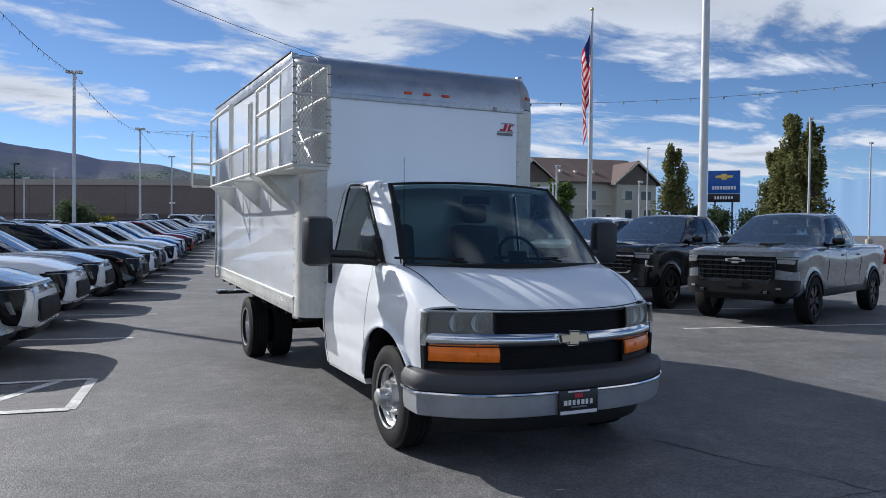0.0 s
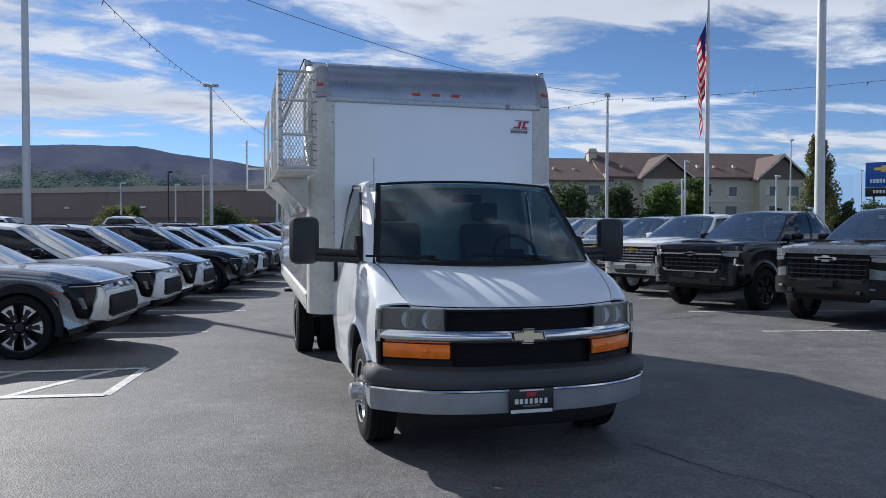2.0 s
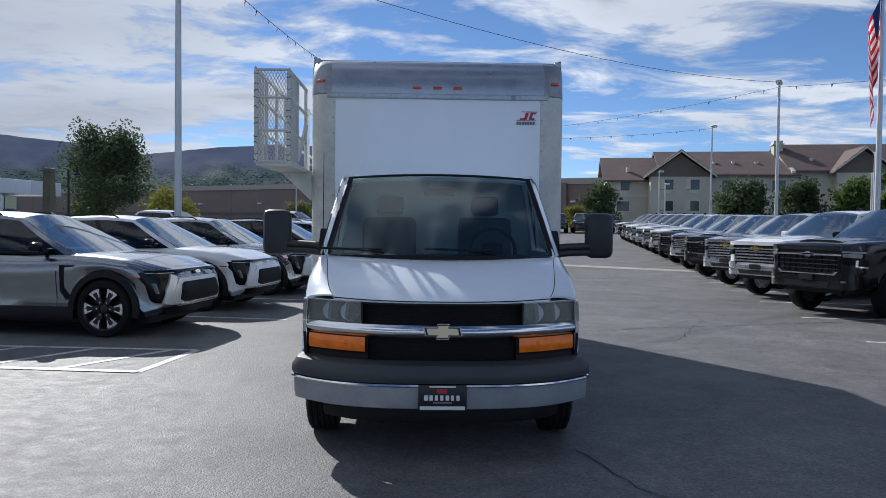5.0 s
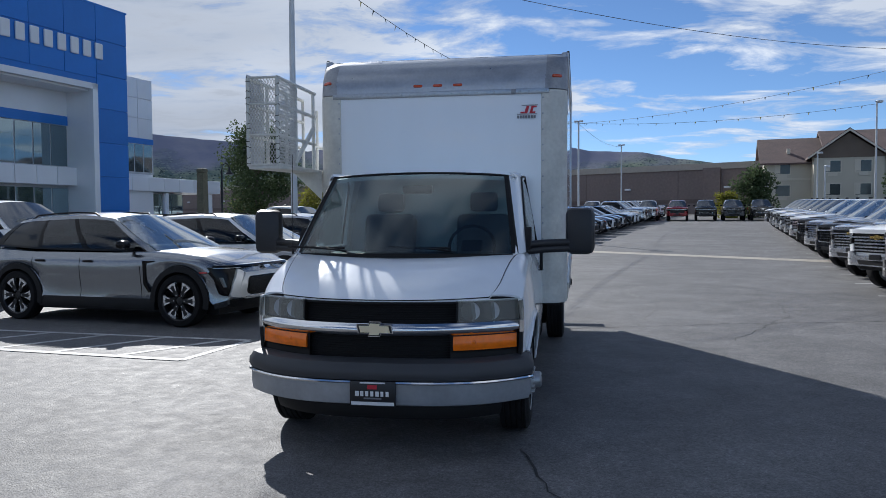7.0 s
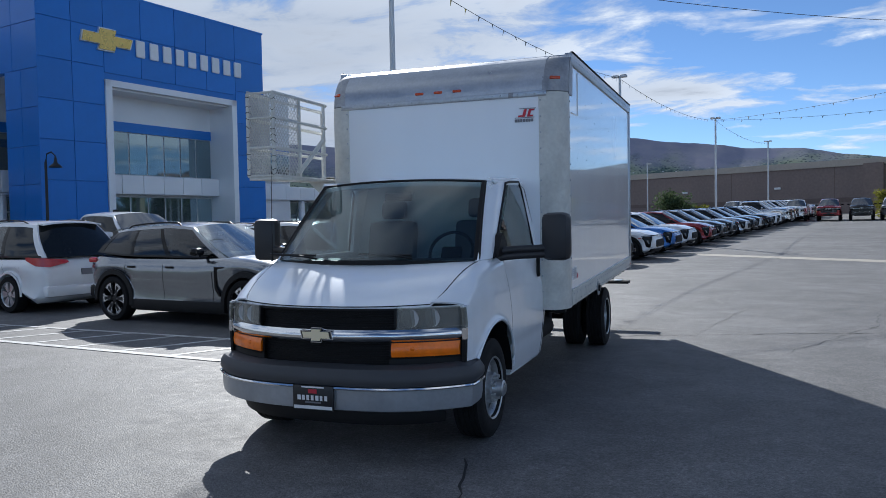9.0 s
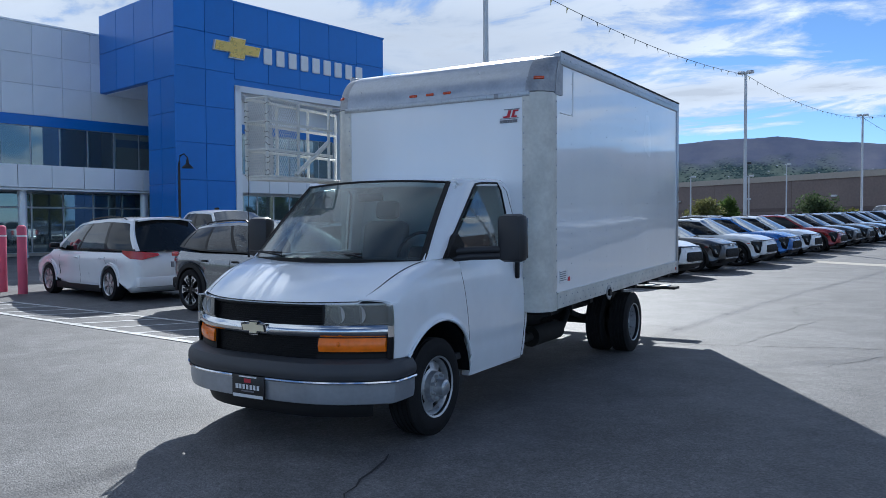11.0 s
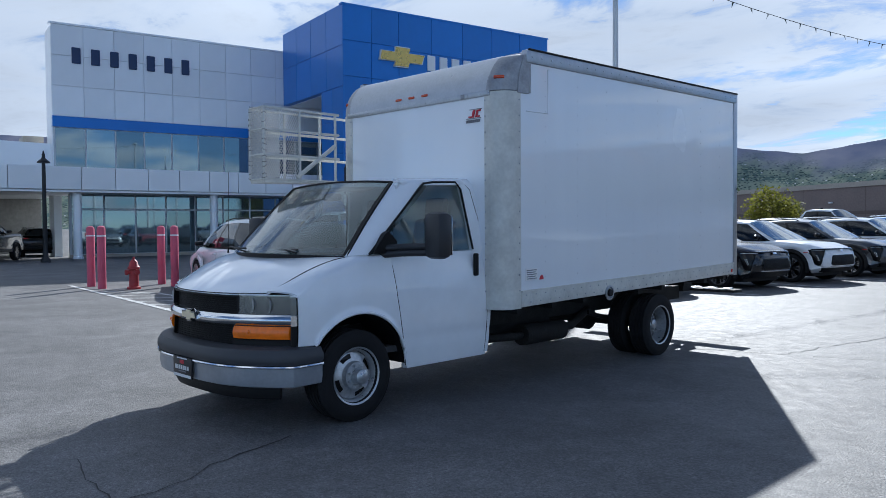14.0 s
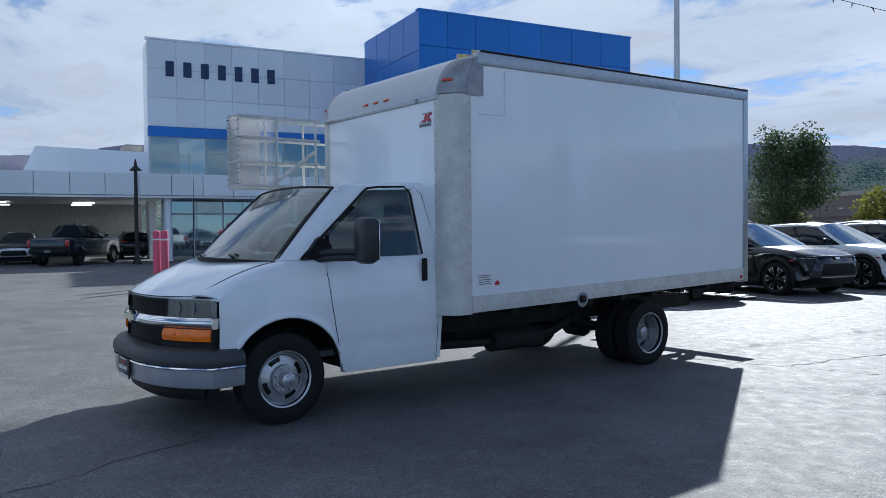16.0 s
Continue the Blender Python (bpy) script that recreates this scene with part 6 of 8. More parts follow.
def pickup_face(c, pm, nx, tx, W, paint, fine):
    shiny = paint in ("white", "silver", "grey")
    bright = CHROME2 if shiny else DARKCHROME
    nose_patch(c, nx, [(-0.66, 0.80), (0.66, 0.80), (0.68, 1.20), (-0.68, 1.20)], MESHBLK, "grille", "broad black grille", 0.06, W)
    nose_patch(c, nx + 0.03, [(-0.97, 1.20), (0.97, 1.20), (0.95, 1.285), (-0.95, 1.285)], pm, "hood_lip", "body-coloured hood lip", 0.10, W)
    nose_patch(c, nx + 0.034, [(-0.70, 1.105), (0.70, 1.105), (0.70, 1.135), (-0.70, 1.135)], DARKCHROME if paint == "slate" else (CHROME2 if shiny else BRIGHT), "grille_bar", "bright grille bar", 0.05, W)
    for k, z in enumerate((0.83, 0.90, 0.97, 1.04) if shiny else (0.86, 0.94, 1.02)):
        nose_patch(c, nx + 0.02, [(-0.64, z), (0.64, z), (0.64, z + (0.034 if shiny else 0.02)), (-0.64, z + (0.034 if shiny else 0.02))], bright, "grille_bar", deep=0.05, W=W)
    for k in range(9):
        y = -0.56 + 0.14 * k
        nose_patch(c, nx + 0.012, [(y - 0.012, 0.81), (y + 0.012, 0.81), (y + 0.012, 1.10), (y - 0.012, 1.10)], GLOSSB, "grille_rib", deep=0.03, W=W)
    nose_patch(c, nx + 0.045, [(-0.17, 1.10), (-0.06, 1.10), (-0.06, 1.075), (0.05, 1.075), (0.06, 1.10), (0.18, 1.10), (0.16, 1.15), (0.06, 1.15), (0.05, 1.175), (-0.05, 1.175), (-0.06, 1.15), (-0.18, 1.15)], GOLD if shiny else (CHROME if paint == "black" else SILVERE), "emblem", "cross-shaped emblem", 0.05, W)
    nose_patch(c, nx + 0.052, [(-0.13, 1.112), (0.13, 1.112), (0.12, 1.138), (-0.12, 1.138)], GLOSSB if not shiny else GOLD, "emblem_centre", deep=0.03, W=W)
    nose_patch(c, nx + 0.06, [(-0.90, 0.52), (0.90, 0.52), (0.98, 0.60), (0.97, 0.80), (0.66, 0.82), (0.58, 0.74), (-0.58, 0.74), (-0.66, 0.82), (-0.97, 0.80), (-0.98, 0.60)], CHROME2 if shiny else (BLACKP if paint == "slate" else pm), "front_bumper", "front bumper", 0.24, W)
    nose_patch(c, nx + 0.072, [(-0.45, 0.55), (0.45, 0.55), (0.5, 0.64), (-0.5, 0.64)], BLACKP, "bumper_intake", deep=0.1, W=W)
    nose_patch(c, nx + 0.085, [(-0.15, 0.66), (0.15, 0.66), (0.15, 0.77), (-0.15, 0.77)], SIGNBLK, "front_plate", "black front plate", 0.03, W)
    nose_patch(c, nx - 0.1, [(-0.6, 0.43), (0.6, 0.43), (0.66, 0.54), (-0.66, 0.54)], BLACKP, "air_dam", deep=0.1, W=W)
    if not shiny:
        nose_patch(c, nx + 0.064, [(-0.60, 0.765), (0.60, 0.765), (0.66, 0.83), (0.60, 0.83), (0.55, 0.785), (-0.55, 0.785), (-0.60, 0.83), (-0.66, 0.83)], BRIGHT if paint == "black" else DARKCHROME, "bumper_strip", "bright bumper edge", 0.04, W)
    for s in (1, -1):
        f = (lambda p: p) if s > 0 else both
        nose_patch(c, nx + 0.014, f([(0.69, 0.98), (0.96, 0.94), (0.97, 1.20), (0.69, 1.20)]), GLOSSB, "headlight_housing", deep=0.12, W=W)
        nose_patch(c, nx + 0.024, f([(0.70, 1.165), (0.972, 1.155), (0.972, 1.19), (0.70, 1.195)]), CLEARL, "daytime_lamp", deep=0.05, W=W)
        nose_patch(c, nx + 0.022, f([(0.72, 1.09), (0.95, 1.075), (0.96, 1.145), (0.72, 1.155)]), CLEARL, "headlight", "slim clear headlight", 0.05, W)
        if shiny or paint == "black":
            nose_patch(c, nx + 0.03, f([(0.90, 0.92), (0.985, 0.90), (0.985, 0.925), (0.925, 0.94), (0.93, 1.04), (0.905, 1.04)]), BRIGHT, "corner_lamp", deep=0.04, W=W)
        nose_patch(c, nx + 0.010, f([(0.69, 0.82), (0.98, 0.80), (0.975, 0.94), (0.69, 0.98)]), pm, "bumper_corner", deep=0.1, W=W)
        nose_patch(c, nx + 0.075, f([(0.72, 0.64), (0.80, 0.64), (0.80, 0.675), (0.72, 0.675)]), CLEARL, "fog_lamp", deep=0.04, W=W)
        if paint == "slate":
            part("tow_hook", box((nx + 0.03, min(s * 0.52, s * 0.60), 0.56), (nx + 0.14, max(s * 0.52, s * 0.60), 0.62), 0.012), DARKCHROME, c)
            part("hood_scoop", prism([(1.45, 0.16 * s), (2.45, 0.24 * s), (2.45, 0.40 * s), (1.6, 0.40 * s)], "z", 1.36, 1.425), BLACKP, c, "matt black hood insert", 0)
    part("hood_bulge", surf(lambda u, v: (1.40 + 1.2 * u, (2 * v - 1) * 0.46, 1.405 + 0.03 * min(1, 5 * (0.5 - abs(v - 0.5))) - 0.05 * u * u), 6, 10, (0, 0, -0.05)), pm, c)
    part("roof_antenna", box((-0.45, -0.03, 2.04), (-0.27, 0.03, 2.10), 0.02), GLOSSB, c)
    part("bed_floor", box((tx + 0.15, -W + 0.16, 0.86), (-1.2, W - 0.16, 0.92)), BLACKP, c, smooth=0)
    part("tailgate_panel", box((tx - 0.012, -W + 0.2, 0.72), (tx + 0.05, W - 0.2, 1.28), 0.02), pm, c)
    part("rear_plate", box((tx - 0.055, -0.15, 0.66), (tx - 0.042, 0.15, 0.78)), PRINTG, c, smooth=0)


def van_face(c, pm, nx, W):
    nose_patch(c, nx, [(-0.5, 0.34), (0.5, 0.34), (0.6, 0.52), (-0.6, 0.52)], GLOSSB, "grille", "black lower grille", 0.05, W)
    for s in (1, -1):
        f = (lambda p: p) if s > 0 else both
        nose_patch(c, nx + 0.01, f([(0.5, 0.60), (0.9, 0.64), (0.92, 0.72), (0.5, 0.66)]), CLEARL, "headlight", deep=0.08, W=W)


ROW = "cars parked in the first row"
left_colours = ["grey", "white", "silver", "black", "white", "charcoal", "white", "blue", "white", "red", "charcoal", "charcoal", "silver", "black", "silver", "black", "white", "white", "silver", "white", "grey", "white", "black", "silver", "white", "grey", "white", "black"]
for k, col in enumerate(left_colours):
    c_nose = -4.27 - (0.12 if k in (1, 2) else 0.0) - 0.1 * (k % 3)
    kind = "suv" if k < 18 else "pickup"
    car(kind, col, lot_pose(c_nose - (2.47 if kind == "suv" else 2.85), 4.57 + 3.22 * k, 1.5), ROW, style="ev" if kind == "suv" else "silver", fine=k < 9, note=f"{WORDS[col]} electric suv parked nose out in a row" if kind == "suv" else "")
ROW2 = "pickup trucks parked in a row"
right_colours = ["slate", "black", "white", "silver", "black", "silver", "black", "white", "silver", "white", "silver", "white", "silver", "black", "white"]
for k, col in enumerate(right_colours):
    front = Vector(((8.4, 5.25, 0), (7.85, 8.3, 0), (8.35, 11.6, 0), (9.0, 15.0, 0))[k]) if k < 4 else Vector((9.0, 15.0, 0)) + ER * 3.45 * (k - 3)
    ang = 201.5
    mid_ = front - Vector((math.cos(radians(ang)), math.sin(radians(ang)), 0)) * 1.875
    car("pickup", col, pose(mid_.x, mid_.y, 0, 0, 0, ang), ROW2, style="black" if col in ("slate", "black") else "silver", fine=k < 8, note=f"{WORDS[col]} crew-cab pickup truck parked at an angle")
car("van", "white", lot_pose(-12.95, 4.5, 180), "cars parked in the second row", style="silver", note="white minivan with roof rails seen from behind")
for k, (kind, col) in enumerate([("pickup", "white"), ("suv", "silver"), ("suv", "red"), ("suv", "black"), ("pickup", "white"), ("suv", "silver"), ("suv", "white"), ("suv", "black"), ("pickup", "white"), ("suv", "grey")]):
    car(kind, col, lot_pose(-13.6 if kind == "pickup" else -12.9, 7.79 + 3.22 * k, 180 if kind != "pickup" else 0), "cars parked in the second row", style="silver", fine=False, note=f"{WORDS[col]} {'pickup truck' if kind == 'pickup' else 'suv'} parked in the second row")
for k, col in enumerate(("black", "charcoal", "black")):
    car("pickup", col, pose(14.0 + 2.5 * k, 74.3 - 0.45 * k, 0, 0, 0, 262), "trucks at the end of the aisle", style="black", fine=False, note=f"{WORDS[col]} pickup truck facing down the aisle")
for k, col in enumerate(("red", "white", "silver", "white")):
    car("pickup", col, pose(11.4 - 2.8 * k, 74.9 + 0.5 * k, 0, 0, 0, 262), "trucks at the end of the aisle", style="black", fine=False, note=f"{WORDS[col]} pickup truck at the far end of the aisle")
car("pickup", "black", pose(-36.3, 6.4, 0, 0, 0, 142), "vehicles at the service drive", style="black", fine=False, note="black pickup truck seen from behind at the service drive")
car("suv", "silver", pose(-39.6, 4.2, 0, 0, 0, -15), "vehicles at the service drive", style="silver", fine=False, note="silver suv facing out of the service drive")
car("suv", "black", pose(-44.0, 11.2, 0, 0, 0, 172), "vehicles at the service drive", style="black", fine=False, note="black suv inside the service drive")


# ---- dealership ----
BLUEP = material("blue_metal_panel", (0.028, 0.18, 0.58), 0.32, 0.1, var=0.05, scale=0.4, fine=0.02, bscale=3, island=-0.07)
PALEP = material("pale_grey_metal_panel", (0.80, 0.825, 0.85), 0.36, 0.15, var=0.05, scale=0.4, island=-0.05)
WINDOW = material("showroom_glass", (0.22, 0.29, 0.32), 0.03, 0.75, var=0.15, scale=0.25, rvar=0, island=-0.2)
MULLION = material("aluminium_mullion", (0.5, 0.52, 0.54), 0.4, 0.5, var=0.06)
STUCCO = material("tan_stucco", (0.53, 0.50, 0.41), 0.9, var=0.07, scale=0.3)
STUCCO2 = material("pale_stucco_trim", (0.60, 0.57, 0.48), 0.9, var=0.06, scale=0.3)
SHINGLE = material("brown_roof_shingle", (0.12, 0.085, 0.078), 0.9, var=0.2, scale=0.6, fine=0.2, bscale=6)
BRICK = material("brown_block_wall", (0.225, 0.18, 0.165), 0.9, var=0.08, scale=0.2, fine=0.1, bscale=3)
BRICKB = material("dark_brown_block_band", (0.155, 0.12, 0.11), 0.9, var=0.08, scale=0.2, fine=0.1, bscale=3)
COPING = material("pale_roof_coping", (0.42, 0.38, 0.33), 0.8, var=0.06)
BLOCK = material("grey_block_wall", (0.30, 0.29, 0.27), 0.9, var=0.08, scale=0.4, fine=0.12, bscale=5)
LETTERB = material("dark_blue_sign_letters", (0.01, 0.03, 0.10), 0.35, var=0.05)
LETTERW = material("white_sign_letters", (0.8, 0.82, 0.84), 0.4, var=0.03)
GLOW = bpy.data.materials.new("ceiling_lamp_glow")
GLOW.use_nodes = True
GLOW.node_tree.nodes["Principled BSDF"].inputs["Emission Color"].default_value = (1, 0.93, 0.8, 1)
GLOW.node_tree.nodes["Principled BSDF"].inputs["Emission Strength"].default_value = 2.0


def slab(parent, name, c0, c1, r0, r1, z0, z1, mat, label="", bevel=0.0):
    return part(name, box((c0, r0, z0), (c1, r1, z1), bevel), mat, parent, label, 0)


def pieces(parent, name, lo, hi, cols, rows, mat, face, gap=0.03, deep=0.05, skip=None):
    """A wall's panels or panes, each an object of its own on one shared mesh. face: 'c' looks across, 'r' along."""
    (a0, z0), (a1, z1) = lo, hi
    w, h = (a1 - a0) / cols, (z1 - z0) / rows
    bm = bmesh.new()
    if face == "c":
        add_box(bm, (-deep, gap / 2, gap / 2), (0, w - gap / 2, h - gap / 2), 0.012)
    else:
        add_box(bm, (gap / 2, -deep, gap / 2), (w - gap / 2, 0, h - gap / 2), 0.012)
    me = mesh_of(bm, name, mat, 0)

    def put(at):
        made = []
        for i in range(cols):
            for j in range(rows):
                a, z = a0 + i * w, z0 + j * h
                if skip and skip(a + w / 2, z + h / 2):
                    continue
                ob = new(name, me)
                ob.parent = parent
                ob.matrix_basis = Matrix.Translation((at, a, z) if face == "c" else (a, at, z))
                made.append(ob)
        return made
    return put


LM = pose(0, 0, 0, 0, 0, LOT)  # x across, y along the car park
dealer = thing("dealership", LM, "two-storey car dealership with a blue entrance tower and pale panel wall", "building")
TF = -33.3
slab(dealer, "tower_wall", TF - 0.6, TF - 0.05, 17.65, 21.4, 0, 14.35, BLUEP, "blue panel wall")
slab(dealer, "tower_wall", TF - 0.6, TF - 0.05, 30.75, 33.25, 0, 14.35, BLUEP)
slab(dealer, "tower_wall", TF - 0.6, TF - 0.05, 21.4, 30.75, 9.62, 14.35, BLUEP)
slab(dealer, "tower_wall", -42.0, TF - 0.6, 17.65, 18.1, 9.7, 14.35, BLUEP)
slab(dealer, "tower_wall", -36.2, TF - 0.6, 17.65, 18.1, 0, 9.7, BLUEP)
slab(dealer, "tower_wall", -42.0, TF - 0.6, 32.8, 33.25, 0, 14.35, BLUEP)
slab(dealer, "tower_roof", -42.0, TF - 0.3, 18.0, 33.0, 13.4, 13.6, PALEP)
slab(dealer, "tower_soffit", -42.0, TF - 0.6, 18.0, 33.0, 9.65, 9.75, PALEP)
slab(dealer, "tower_coping", TF - 0.35, TF + 0.03, 17.55, 33.35, 14.35, 14.45, BLUEP)
in_portal = lambda a, z: 21.4 < a < 30.8 and z < 9.6
pieces(dealer, "blue_panel", (17.6, 0.0), (21.35, 14.4), 2, 7, BLUEP, "c")(TF)
pieces(dealer, "blue_panel", (30.8, 0.0), (33.3, 14.4), 1, 7, BLUEP, "c")(TF)
pieces(dealer, "blue_panel", (21.35, 10.0), (30.8, 14.4), 4, 2, BLUEP, "c")(TF)
pieces(dealer, "blue_panel", (-42.0, 9.7), (TF, 14.4), 4, 2, BLUEP, "r", deep=-0.05)(17.6)
pieces(dealer, "blue_panel", (-36.2, 0.0), (TF, 9.7), 2, 5, BLUEP, "r", deep=-0.05)(17.6)
# portal
for lo, hi in (((21.35, 0), (21.75, 9.65)), ((30.4, 0), (30.8, 9.65)), ((21.35, 9.3), (30.8, 9.65))):
    slab(dealer, "portal_trim", TF - 0.3, TF + 0.08, lo[0], hi[0], lo[1], hi[1], PALEP, "pale portal surround")
slab(dealer, "portal_side", -35.5, TF - 0.3, 21.4, 21.75, 0, 9.3, PALEP)
slab(dealer, "portal_side", -35.5, TF - 0.3, 30.4, 30.75, 0, 9.3, PALEP)
slab(dealer, "portal_ceiling", -35.5, TF - 0.3, 21.7, 30.4, 9.2, 9.35, PALEP)
slab(dealer, "portal_wall", -35.6, -35.3, 21.7, 30.4, 7.75, 9.3, PALEP)
slab(dealer, "portal_band", -35.6, -35.25, 21.7, 30.4, 7.2, 7.75, BLUEP)
pieces(dealer, "portal_window", (21.75, 4.7), (30.4, 7.2), 7, 1, WINDOW, "c", 0.09, 0.04)(-35.3)
slab(dealer, "portal_mullions", -35.6, -35.34, 21.7, 30.4, 4.6, 7.22, MULLION)
pieces(dealer, "pale_panel", (21.75, 3.55), (30.4, 4.65), 6, 1, PALEP, "c", 0.03, 0.3)(-34.6)
slab(dealer, "portal_ledge", -35.6, -34.9, 21.7, 30.4, 3.55, 4.65, PALEP)
pieces(dealer, "entrance_pane", (21.75, 0.05), (30.4, 3.45), 7, 2, WINDOW, "c", 0.1, 0.04)(-35.3)
slab(dealer, "entrance_mullions", -35.6, -35.34, 21.7, 30.4, 0, 3.55, MULLION)
# white wing
WF = -42.0
slab(dealer, "wing_wall", WF - 0.5, WF - 0.06, 3.75, 19.0, 7.6, 13.15, PALEP, "pale grey panel wall")
slab(dealer, "wing_wall", WF - 0.5, WF - 0.06, 19.0, 33.0, 7.6, 13.1, PALEP)
slab(dealer, "wing_wall", -44.0, WF - 0.1, 3.7, 4.1, 0, 13.1, PALEP)
slab(dealer, "wing_wall", -44.3, -44.0, 3.7, 33, 4.8, 13.1, PALEP)
slab(dealer, "wing_roof", -44.2, WF - 0.3, 3.9, 33, 12.6, 12.8, PALEP)
pieces(dealer, "pale_panel", (3.7, 8.0), (18.7, 13.2), 9, 3, PALEP, "c")(WF)
slab(dealer, "wing_coping", WF - 0.4, WF + 0.06, 3.6, 18.7, 13.2, 13.3, PALEP)
slab(dealer, "blue_band", WF - 0.4, WF + 0.05, 3.7, 33, 7.4, 8.0, BLUEP, "blue metal band")
pieces(dealer, "upper_window", (3.8, 5.0), (33.0, 7.4), 18, 1, WINDOW, "c", 0.09, 0.04)(WF - 0.02)
slab(dealer, "upper_mullions", WF - 0.4, WF - 0.06, 3.75, 33, 4.8, 7.45, MULLION)
CF = -37.0
pieces(dealer, "canopy_panel", (-14.0, 3.6), (21.0, 4.8), 21, 1, PALEP, "c", 0.03, 0.3)(CF)
slab(dealer, "canopy", WF - 0.4, CF - 0.25, -14.0, 21.0, 3.55, 4.75, PALEP, "pale canopy over the showroom front")
slab(dealer, "canopy_soffit", WF - 0.3, CF - 0.02, -14.0, 21.0, 3.48, 3.56, PALEP)
GF = -39.6
pieces(dealer, "showroom_pane", (4.2, 0.15), (21.0, 2.65), 10, 1, WINDOW, "c", 0.09, 0.04)(GF)
pieces(dealer, "showroom_pane", (4.2, 2.65), (21.0, 3.5), 10, 1, WINDOW, "c", 0.09, 0.04)(GF)
slab(dealer, "showroom_mullions", GF - 0.2, GF - 0.05, 4.1, 21.0, 0, 3.5, MULLION)
slab(dealer, "plinth", GF - 0.2, GF + 0.1, 4.1, 21.0, 0, 0.16, CONCRETE)
for r in (4.2, 11.4, 18.0):
    part("column", lathe([(0.26, 0.0), (0.26, 0.1), (0.22, 0.14), (0.22, 3.5), (0.0, 3.5), (0.0, 0.0)], 24, Matrix.Translation((CF - 0.6, r, 0))), PALEP, dealer, "round pale column")
# service drive behind the canopy
slab(dealer, "service_wall", -52.0, -51.7, -14, 4.2, 0, 3.6, BLOCK, "grey block wall of the service drive")
slab(dealer, "service_ceiling", -52.0, WF - 0.4, -14, 4.2, 3.6, 3.9, PALEP)
part("service_roof", prism([(-3.1, 4.9), (4.0, 4.9), (4.0, 6.5), (-2.3, 6.65)], "x", -60.0, -43.0), PALEP, dealer, "white sloping service roof", 0)
slab(dealer, "roof_unit", -47.0, -45.0, 2.5, 3.6, 6.3, 7.1, CONCRETE, "tan rooftop unit")
for r in (-9, -4.5, 0.2):
    for c in (-44.5, -48.5):
        slab(dealer, "ceiling_lamp", c - 0.15, c + 0.15, r - 0.6, r + 0.6, 3.40, 3.47, GLOW, "lit ceiling lamp")
# right wing beyond the tower
slab(dealer, "right_wing_wall", -46.0, -38.06, 33.3, 40.9, 0, 11.75, PALEP)
pieces(dealer, "pale_panel", (33.3, 7.4), (40.9, 11.75), 5, 3, PALEP, "c", 0.03, 0.05)(-38.0)
slab(dealer, "right_wing_band", -38.1, -37.96, 33.3, 40.9, 7.0, 7.4, BLUEP)
pieces(dealer, "upper_window", (33.4, 4.9), (40.8, 7.0), 8, 1, WINDOW, "c", 0.1, 0.05)(-37.98)
slab(dealer, "right_wing_mullions", -38.3, -38.0, 33.3, 40.9, 4.8, 7.02, MULLION)
slab(dealer, "right_canopy", -46.0, -37.8, 33.3, 48.5, 3.55, 4.6, PALEP, "pale canopy")
pieces(dealer, "canopy_panel", (33.3, 3.55), (48.5, 4.6), 9, 1, PALEP, "c", 0.03, 0.05)(-37.7)
pieces(dealer, "showroom_pane", (33.4, 0.2), (46.0, 3.5), 9, 1, WINDOW, "c", 0.09, 0.04)(-39.5)
slab(dealer, "right_base", -46.0, -39.56, 33.3, 46.0, 0, 3.5, MULLION)
for r in (35.5, 42.5, 47.8):
    part("column", lathe([(0.3, 0.0), (0.3, 0.1), (0.26, 0.14), (0.26, 3.5), (0.0, 3.5), (0.0, 0.0)], 24, Matrix.Translation((-38.3, r, 0))), PALEP, dealer)

# signs: company names become plain bars of the same size
sign_bar = mesh_of(box((0, 0, 0), (0.09, 0.48, 0.92), 0.04), "letter_bar", LETTERB, 0)
name_sign = thing("wall_sign", LM, "dark blue raised sign of seven plain bars on the pale wall", "sign")
for k in range(7):
    ob = new("letter_bar", sign_bar)
    ob.parent = name_sign
    ob.matrix_basis = Matrix.Translation((WF, 4.75 + k * 1.03, 11.05))
brand_sign = thing("tower_sign", LM, "gold cross emblem and white raised bars on the blue tower", "sign")
bar2 = mesh_of(box((0, 0, 0), (0.12, 0.58, 0.95), 0.05), "letter_bar", LETTERW, 0)
for k in range(9):
    ob = new("letter_bar", bar2)
    ob.parent = brand_sign
    ob.matrix_basis = Matrix.Translation((TF, 23.35 + k * 0.915, 11.15))
cross = [(-1.5, -0.27), (-0.45, -0.27), (-0.55, -0.55), (0.42, -0.55), (0.5, -0.27), (1.38, -0.27), (1.55, 0.25), (0.45, 0.25), (0.55, 0.55), (-0.42, 0.55), (-0.5, 0.25), (-1.4, 0.25)]
part("emblem_back", prism([(1.05 * a + 21.5, 1.12 * b + 11.75) for a, b in cross], "x", TF, TF + 0.14), SILVERE, brand_sign, "silver emblem edge", 0)
part("emblem", prism([(a + 21.5, b + 11.75) for a, b in cross], "x", TF + 0.139, TF + 0.18), GOLD, brand_sign, "gold cross emblem", 0)


